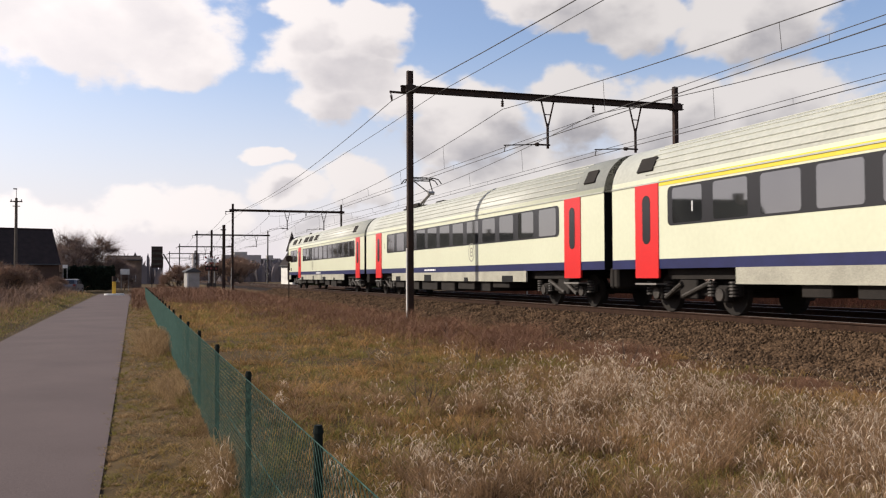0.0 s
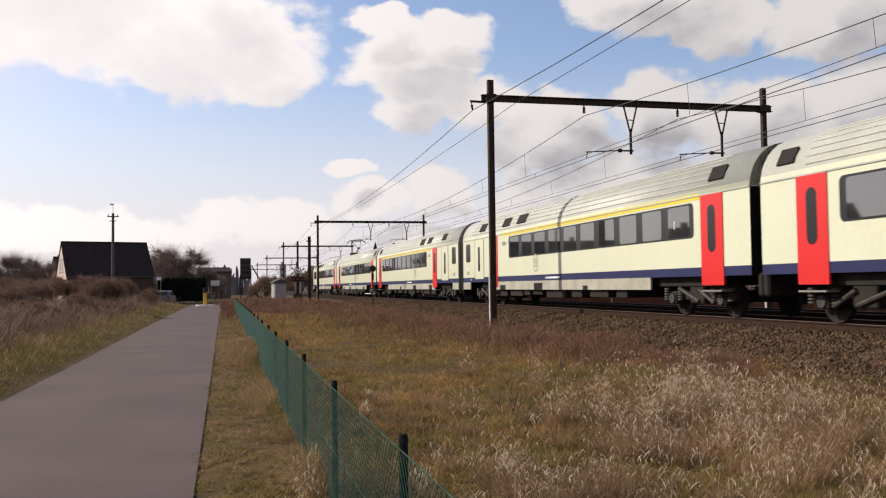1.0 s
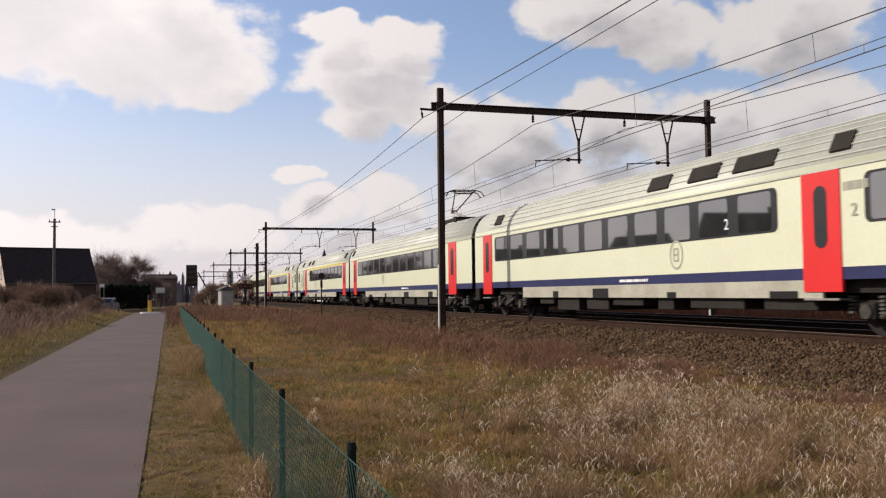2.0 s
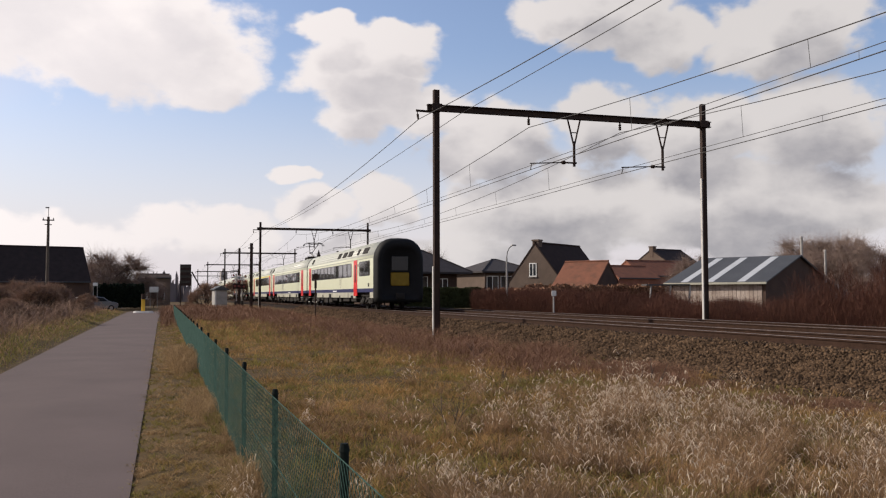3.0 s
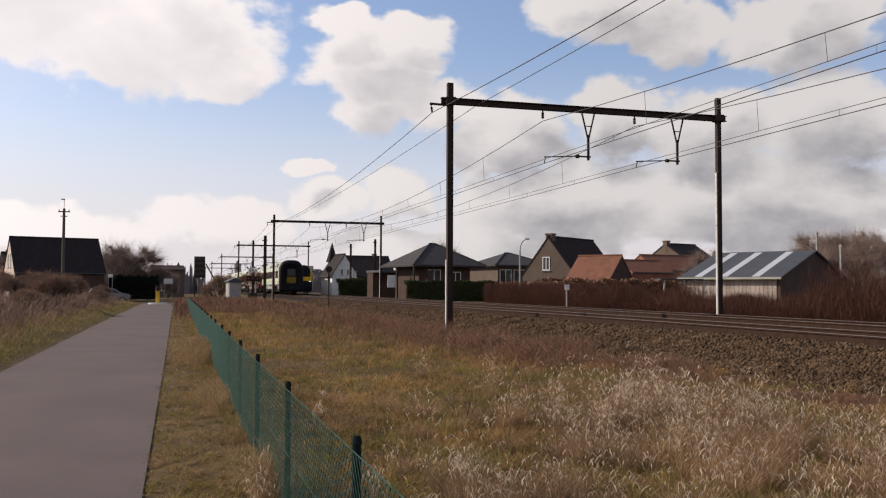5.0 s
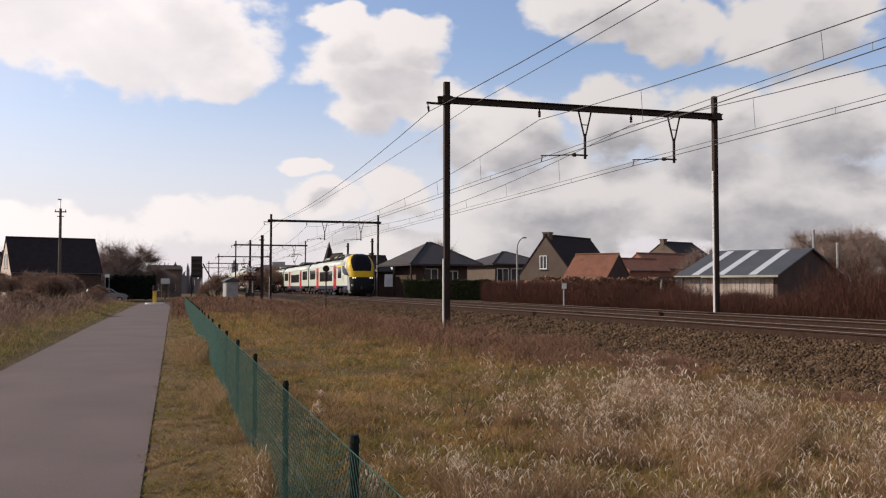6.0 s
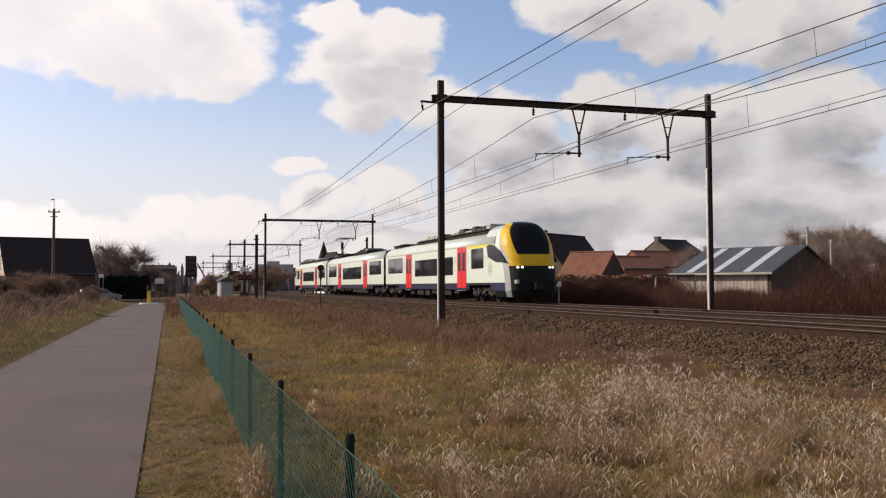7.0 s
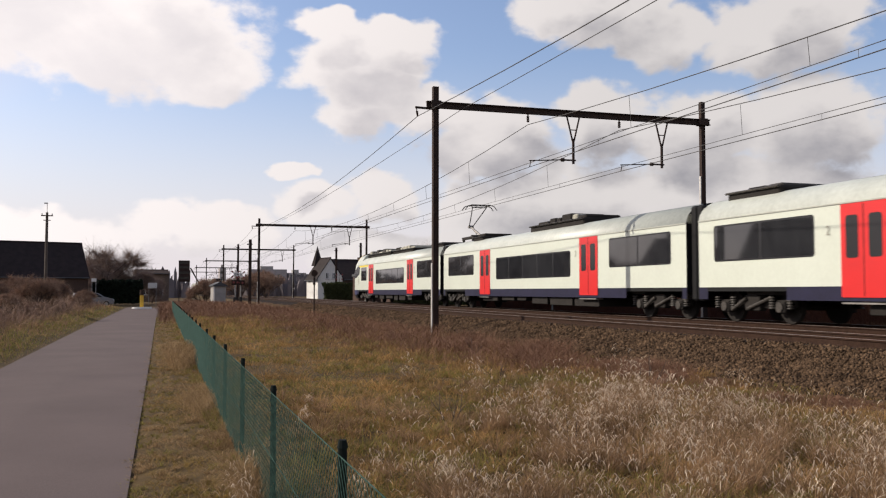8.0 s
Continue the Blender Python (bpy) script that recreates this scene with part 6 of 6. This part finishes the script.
def shed():
    s = thing("shed", "white boarded shed with grey sheet roof and pale skylights", "shed", at=pose(37.6, 51.25, 0.4, 0, 0, -61))
    L2, half, e, r = 3.25, 5.0, 2.0, 3.65
    bm = bmesh.new()
    prism(bm, [(-half, -0.3), (half, -0.3), (half, e), (0, r), (-half, e)], -L2, L2, axis="x")
    part("wall", bm, M["brick_dark"], s)
    for i in range(22):
        a = -L2 + 0.3 + i * 0.272
        bm = bmesh.new()
        box(bm, a, a + 0.25, -half - 0.03, -half + 0.0, -0.2, e - 0.08)
        part("board", bm, M["board_wall"], s)
    bm = bmesh.new()
    sl = (r - e) / half
    prism(bm, [(-half - 0.3, e - sl * 0.3 + 0.02), (0, r + 0.02), (half + 0.3, e - sl * 0.3 + 0.02), (half + 0.3, e - sl * 0.3 + 0.10), (0, r + 0.11), (-half - 0.3, e - sl * 0.3 + 0.10)], -L2 - 0.2, L2 + 0.2, axis="x")
    rf = part("roof", bm, M["sheet_grey"], s)
    for a in (-2.3, -0.55, 1.55):
        bm = bmesh.new()
        q = [(a, -half - 0.25, e - sl * 0.25 + 0.115), (a + 0.5, -half - 0.25, e - sl * 0.25 + 0.115), (a + 0.5, -0.25, r - sl * 0.25 + 0.13), (a, -0.25, r - sl * 0.25 + 0.13)]
        hi = [bm.verts.new(p) for p in q]
        lo = [bm.verts.new((x, y, z - 0.02)) for x, y, z in q]
        bm.faces.new(hi)
        for i in range(4):
            bm.faces.new((lo[i], lo[(i + 1) % 4], hi[(i + 1) % 4], hi[i]))
        bmesh.ops.recalc_face_normals(bm, faces=bm.faces)
        part("skylight", bm, M["skylight"], rf)
    bm = bmesh.new()
    box(bm, -L2 - 0.2, L2 + 0.2, -half - 0.40, -half - 0.30, e - sl * 0.3 - 0.05, e - sl * 0.3 + 0.08)
    part("gutter", bm, M["skirt"], rf)
    for x, y, top in ((L2 - 0.1, 0.8, 4.9), (L2 + 0.35, 3.6, 4.1)):
        bm = bmesh.new()
        tube(bm, (x, y, 2.0), (x, y, top), 0.08, n=10)
        tube(bm, (x, y, top), (x, y, top + 0.12), 0.12, 0.05, n=10)
        part("flue", bm, M["concrete"], s)


shed()


def lean_to():
    s = thing("lean_to", "open timber lean-to beside the shed", "shed", at=pose(27.6, 45.5, 0.4, 0, 0, -20))
    bm = bmesh.new()
    box(bm, -1.2, 1.2, -0.9, 0.9, 1.75, 1.82)
    part("roof", bm, M["sheet_grey"], s)
    for x in (-1.1, 0.0, 1.1):
        bm = bmesh.new()
        tube(bm, (x, -0.8, -0.3), (x + 0.15, -0.8, 1.75), 0.05)
        part("post", bm, M["concrete"], s)


lean_to()


def tower_block(x, y, w, h, label):
    t = thing("apartment_block", label, "building", at=pose(x, y, 0))
    bm = bmesh.new()
    box(bm, -w / 2, w / 2, -5, 5, 0, h)
    part("wall", bm, M["hazed_block"], t)
    bm = bmesh.new()
    box(bm, -w * 0.2, w * 0.15, -2, 2, h, h + 1.2)
    part("roof_house", bm, M["concrete"], t)
    first = None
    for k in range(int(h / 2.8)):
        for i in range(max(1, int(w / 2.2))):
            if first is None:
                bm = bmesh.new()
                box(bm, -0.65, 0.65, -0.04, 0.04, 0, 1.4)
                ob = first = part("window", bm, M["house_glass"], t)
            else:
                ob = new("window", first.data)
                ob.parent = t
            ob.location = (-w / 2 + 1.2 + i * 2.2, -5.02, 0.8 + k * 2.8)


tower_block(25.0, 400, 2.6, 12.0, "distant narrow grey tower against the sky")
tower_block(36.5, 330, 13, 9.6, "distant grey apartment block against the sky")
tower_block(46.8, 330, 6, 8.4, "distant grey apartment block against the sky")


# ---- lineside and lane things ----
def utility_pole():
    p = thing("utility_pole", "weathered wooden utility pole with a crossarm", "pole", at=pose(-10.0, 88, 0.1))
    bm = bmesh.new()
    tube(bm, (0, 0, -0.3), (0, 0, 8.7), 0.17, 0.11, n=10)
    part("pole", bm, M["wood_pole"], p)
    bm = bmesh.new()
    box(bm, -0.5, 0.5, -0.05, 0.05, 8.35, 8.45)
    arm = part("crossarm", bm, M["wood_pole"], p)
    for x in (-0.42, 0.42, 0.0):
        bm = bmesh.new()
        tube(bm, (x, 0, 8.45), (x, 0, 8.62), 0.05, 0.03)
        part("insulator", bm, M["concrete"], arm)
    bm = bmesh.new()
    tube(bm, (0, 0, 8.7), (0, 0, 9.55), 0.025)
    box(bm, -0.25, 0.05, -0.08, 0.08, 9.48, 9.58)
    part("lamp_head", bm, M["concrete"], p)
    bm = bmesh.new()
    box(bm, -0.3, 0.3, -0.04, 0.04, 7.95, 8.02)
    part("lower_arm", bm, M["wood_pole"], p)


utility_pole()


def street_lamp():
    p = thing("street_lamp", "grey concrete street lamp with curved arm", "street lamp", at=pose(23.6, 60.2, 0.4))
    bm = bmesh.new()
    tube(bm, (0, 0, -0.2), (0, 0, 3.9), 0.09, 0.06, n=10)
    part("pole", bm, M["concrete"], p)
    bm = bmesh.new()
    pts = [(0, 3.9), (0.05, 4.3), (0.2, 4.6), (0.42, 4.78)]
    for a, b in zip(pts, pts[1:]):
        tube(bm, (a[0], 0, a[1]), (b[0], 0, b[1]), 0.03)
    part("arm", bm, M["mast"], p)
    bm = bmesh.new()
    box(bm, 0.38, 0.72, -0.08, 0.08, 4.76, 4.86, bevel=0.02)
    part("lamp_head", bm, M["concrete"], p)


street_lamp()


def tall_mast(x, y, top, label, r=0.13):
    p = thing("steel_mast", label, "mast", "single masts by the crossing", at=pose(x, y, 0.0))
    bm = bmesh.new()
    for a, b, c, d in ((-r, r, -r, -r + 0.03), (-r, r, r - 0.03, r), (-0.015, 0.015, -r + 0.03, r - 0.03)):
        box(bm, a, b, c, d, -0.2, top)
    part("post", bm, M["mast"], p)
    bm = bmesh.new()
    box(bm, -0.3, 0.2, -0.05, 0.05, top - 0.5, top - 0.4)
    part("bracket", bm, M["mast"], p)


tall_mast(7.83, 85, 6.5, "dark single steel mast beside the track")
tall_mast(10.3, 130, 8.35, "dark single steel mast beside the track")
tall_mast(24.0, 128, 8.0, "dark single steel mast beyond the crossing")
tall_mast(26.3, 122, 8.4, "dark single steel mast beyond the crossing")


def relay_hut():
    h = thing("relay_hut", "small grey relay hut with white edge beside the track", "hut", at=pose(5.9, 100.8, 0.0, 0, 0, 10))
    bm = bmesh.new()
    box(bm, -0.65, 0.65, -0.8, 0.8, -0.1, 2.25, bevel=0.02)
    part("wall", bm, M["concrete"], h)
    bm = bmesh.new()
    prism(bm, [(-0.8, 2.2), (0.8, 2.2), (0.8, 2.32), (0, 2.7), (-0.8, 2.32)], -0.95, 0.95)
    part("roof", bm, M["sheet_grey"], h)
    bm = bmesh.new()
    box(bm, -0.70, -0.56, -0.83, -0.80, 0.2, 2.15)
    part("corner_board", bm, M["white_wall"], h)


relay_hut()


def crossing_signal(x, y, turn=0, label="level crossing signal with red-white crossed boards"):
    s = thing("crossing_signal", label, "crossing signal", "crossing signals", at=pose(x, y, 0.05, 0, 0, turn))
    bm = bmesh.new()
    tube(bm, (0, 0, -0.1), (0, 0, 4.1), 0.06, n=10)
    part("post", bm, M["concrete"], s)
    for a in (-38, 38):
        bm = bmesh.new()
        box(bm, -0.62, 0.62, -0.10, -0.07, -0.09, 0.09, m=pose(0, 0, 3.6, 0, a, 0))
        for k in (-0.62, 0.38):
            box(bm, k, k + 0.24, -0.106, -0.101, -0.09, 0.09, mi=1, m=pose(0, 0, 3.6, 0, a, 0))
        part("cross_board", bm, [M["white_wall"], M["signal_red"]], s)
    bm = bmesh.new()
    box(bm, -0.45, 0.45, -0.08, -0.03, 2.35, 2.95, bevel=0.03)
    lampboard = part("lamp_board", bm, M["mast"], s)
    for x0 in (-0.22, 0.22):
        bm = bmesh.new()
        tube(bm, (x0, -0.08, 2.65), (x0, -0.18, 2.65), 0.12, n=12)
        part("lamp", bm, M["signal_red"], lampboard)
    bm = bmesh.new()
    box(bm, -0.2, 0.2, -0.2, 0.2, -0.1, 0.95, bevel=0.03)
    part("barrier_drive", bm, M["under_grey"], s)
    return s


crossing_signal(9.05, 110, -8)
crossing_signal(8.1, 106, 12)
crossing_signal(26.4, 124, 6)
crossing_signal(23.3, 122, 0)


def marker_post(x, y, h, label, board=True):
    p = thing("marker_post", label, "post", at=pose(x, y, 0.1))
    bm = bmesh.new()
    tube(bm, (0, 0, -0.2), (0, 0, h), 0.045, n=8)
    part("post", bm, M["mast"] if not board else M["concrete"], p)
    bm = bmesh.new()
    if board:
        box(bm, -0.13, 0.13, -0.06, -0.03, h - 0.28, h, bevel=0.01)
    else:
        tube(bm, (0, -0.08, h - 0.1), (0, 0.08, h - 0.1), 0.22, n=16)
        box(bm, -0.07, 0.07, -0.07, 0.07, h - 0.9, h - 0.4)
    part("plate", bm, M["white_wall"] if board else M["mast"], p)


marker_post(19.6, 43.3, 1.75, "short pale post with a small plate beside the track")
marker_post(9.85, 60.5, 2.9, "dark lineside signal post with a round head", False)


def notice_board():
    b = thing("notice_board", "tall dark board on a braced steel frame", "board", at=pose(3.2, 140, 0.0))
    bm = bmesh.new()
    box(bm, -0.8, 0.8, -0.06, 0.06, 3.1, 6.3, bevel=0.02)
    part("board", bm, M["mast"], b)
    for z in (3.5, 4.3, 5.1, 5.8):
        bm = bmesh.new()
        box(bm, -0.7, 0.7, -0.075, -0.062, z, z + 0.35)
        part("slat", bm, M["under_grey"], b)
    for x in (-0.7, 0.7):
        bm = bmesh.new()
        box(bm, x - 0.07, x + 0.07, 0.07, 0.2, -0.2, 6.2)
        part("leg", bm, M["mast"], b)
    bm = bmesh.new()
    tube(bm, (0.9, 0.1, 5.2), (3.0, 0.3, 1.4), 0.10)
    tube(bm, (3.0, 0.3, 1.5), (3.0, 0.3, -0.2), 0.10)
    part("brace", bm, M["mast"], b)


notice_board()


def bollard():
    i = thing("traffic_island", "low white concrete traffic island in the lane", "island", at=pose(-1.76, 90, 0.0))
    bm = bmesh.new()
    o = [(0.95 * math.cos(2 * math.pi * k / 24), 0.55 * math.sin(2 * math.pi * k / 24)) for k in range(24)]
    lo, hi = [bm.verts.new((x, y, -0.05)) for x, y in o], [bm.verts.new((x * 0.92, y * 0.92, 0.16)) for x, y in o]
    for k in range(24):
        bm.faces.new((lo[k], lo[(k + 1) % 24], hi[(k + 1) % 24], hi[k]))
    bm.faces.new(hi)
    part("kerb", bm, M["white_wall"], i)
    b = thing("bollard", "yellow traffic bollard with a dark cap", "bollard", at=pose(-1.78, 90, 0.15))
    bm = bmesh.new()
    box(bm, -0.17, 0.17, -0.10, 0.10, 0.0, 1.15, bevel=0.03)
    part("body", bm, M["bollard_yellow"], b)
    bm = bmesh.new()
    tube(bm, (0, 0, 1.15), (0, 0, 1.65), 0.20, 0.18, n=14)
    part("cap", bm, M["mast"], b)


bollard()


def road_sign(x, y, top, w, h, label):
    s = thing("road_sign", label, "sign", at=pose(x, y, 0.0))
    bm = bmesh.new()
    for k in (-w * 0.4, w * 0.4):
        tube(bm, (k, 0.04, -0.2), (k, 0.04, top), 0.035)
    part("posts", bm, M["concrete"], s)
    bm = bmesh.new()
    box(bm, -w / 2, w / 2, -0.03, 0.0, top - h, top, bevel=0.01)
    part("plate", bm, M["white_wall"], s)


road_sign(-1.1, 120, 2.75, 1.1, 0.7, "white road sign plate on two posts")
road_sign(-7.0, 104, 3.05, 0.5, 0.35, "small white sign plate on a post")


def wood_fence():
    f = thing("garden_fence", "low weathered wooden fence along the bank", "fence", at=pose(-16, 60, 0.3, 0, 0, 12))
    for i in range(9):
        bm = bmesh.new()
        box(bm, i * 1.4 - 6.05, i * 1.4 - 5.95, -0.05, 0.05, -0.2, 1.05, bevel=0.01)
        part("post", bm, M["wood_pole"], f)
    for z in (0.35, 0.8):
        bm = bmesh.new()
        box(bm, -6.1, 5.4, -0.09, -0.055, z, z + 0.12)
        part("board", bm, M["wood_pole"], f)


wood_fence()


def car_thing(label, paint):
    c = thing("car", label, "car", "cars at the lane's end")
    sec = [(-2.05, 0.35), (-2.1, 0.75), (-1.98, 0.98), (-1.75, 1.42), (-0.1, 1.50), (0.55, 1.42), (1.15, 1.02), (1.95, 0.86), (2.08, 0.6), (2.02, 0.32)]
    bm = bmesh.new()
    rings = []
    for s, k in ((-1, 0.86), (-0.93, 1.0), (0.93, 1.0), (1, 0.86)):
        rings.append([bm.verts.new((s * 0.84 * (1 - max(0.0, z - 0.95) * 0.28), y * (1.0 if abs(s) < 0.95 else 0.985), 0.32 + (z - 0.32) * (1.0 if abs(s) < 0.95 else 0.975))) for y, z in sec])
    for a, b in zip(rings, rings[1:]):
        for i in range(len(sec)):
            j = (i + 1) % len(sec)
            bm.faces.new((a[i], a[j], b[j], b[i]))
    bm.faces.new(rings[0]), bm.faces.new(rings[-1][::-1])
    bmesh.ops.recalc_face_normals(bm, faces=bm.faces)
    part("body", bm, paint, c)
    for s in (-1, 1):
        bm = bmesh.new()
        prism(bm, [(-1.62, 1.0), (-1.5, 1.36), (-0.1, 1.42), (0.45, 1.36), (0.95, 1.02)], s * 0.70, s * 0.845, axis="x")
        part("side_window", bm, M["house_glass"], c)
        for y in (-1.3, 1.3):
            bm = bmesh.new()
            tube(bm, (s * 0.66, y, 0.31), (s * 0.86, y, 0.31), 0.31, n=18)
            wh = part("wheel", bm, M["rubber"], c)
            bm = bmesh.new()
            tube(bm, (s * 0.862, y, 0.31), (s * 0.872, y, 0.31), 0.19, n=14)
            part("rim", bm, M["steel"], wh)
        bm = bmesh.new()
        box(bm, s * 0.62 - 0.14, s * 0.62 + 0.14, -2.12, -2.0, 0.78, 1.0, bevel=0.02)
        part("tail_light", bm, M["signal_red"], c)
        bm = bmesh.new()
        box(bm, s * 0.62 - 0.16, s * 0.62 + 0.16, 1.93, 2.06, 0.62, 0.78, bevel=0.02)
        part("headlight", bm, M["frame"], c)
    bm = bmesh.new()
    q = [(-0.62, -1.99, 1.02), (0.62, -1.99, 1.02), (0.56, -1.80, 1.38), (-0.56, -1.80, 1.38)]
    hi = [bm.verts.new((x, y - 0.03, z)) for x, y, z in q]
    lo = [bm.verts.new((x, y + 0.05, z)) for x, y, z in q]
    bm.faces.new(hi)
    for i in range(4):
        bm.faces.new((lo[i], lo[(i + 1) % 4], hi[(i + 1) % 4], hi[i]))
    bmesh.ops.recalc_face_normals(bm, faces=bm.faces)
    part("rear_window", bm, M["house_glass"], c)
    return c


TURNING_CAR = car_thing("silver-grey hatchback pulling round at the lane's end", M["car_silver"])
PARKED_CAR = car_thing("dark parked car before the house", M["car_dark"])
PARKED_CAR.matrix_basis = pose(-13.6, 98, 0.18, 0, 0, 60)


def motions():
    for ob, off, turn in CREAM:
        walk(ob, [(t, pose(TRACKS[0], s + off, RAIL_Z, 0, 0, turn)) for t, s in TAIL_ROWS])
    for ob, off, turn in WHITE:
        walk(ob, [(t, pose(TRACKS[1], s + off, RAIL_Z, 0, 0, turn)) for t, s in GAP_ROWS])
    walk(TURNING_CAR, [(0.0, pose(-6.0, 98, 0.05, 0, 0, -6)), (2.0, pose(-6.0, 98, 0.05, 0, 0, -6)), (2.4, pose(-6.05, 98.0, 0.05, 0, 0, -14)), (2.9, pose(-6.5, 98.3, 0.05, 0, 0, -52)),
                       (3.3, pose(-6.75, 98.5, 0.05, 0, 0, -84)), (8.0, pose(-6.75, 98.5, 0.05, 0, 0, -84))])


motions()
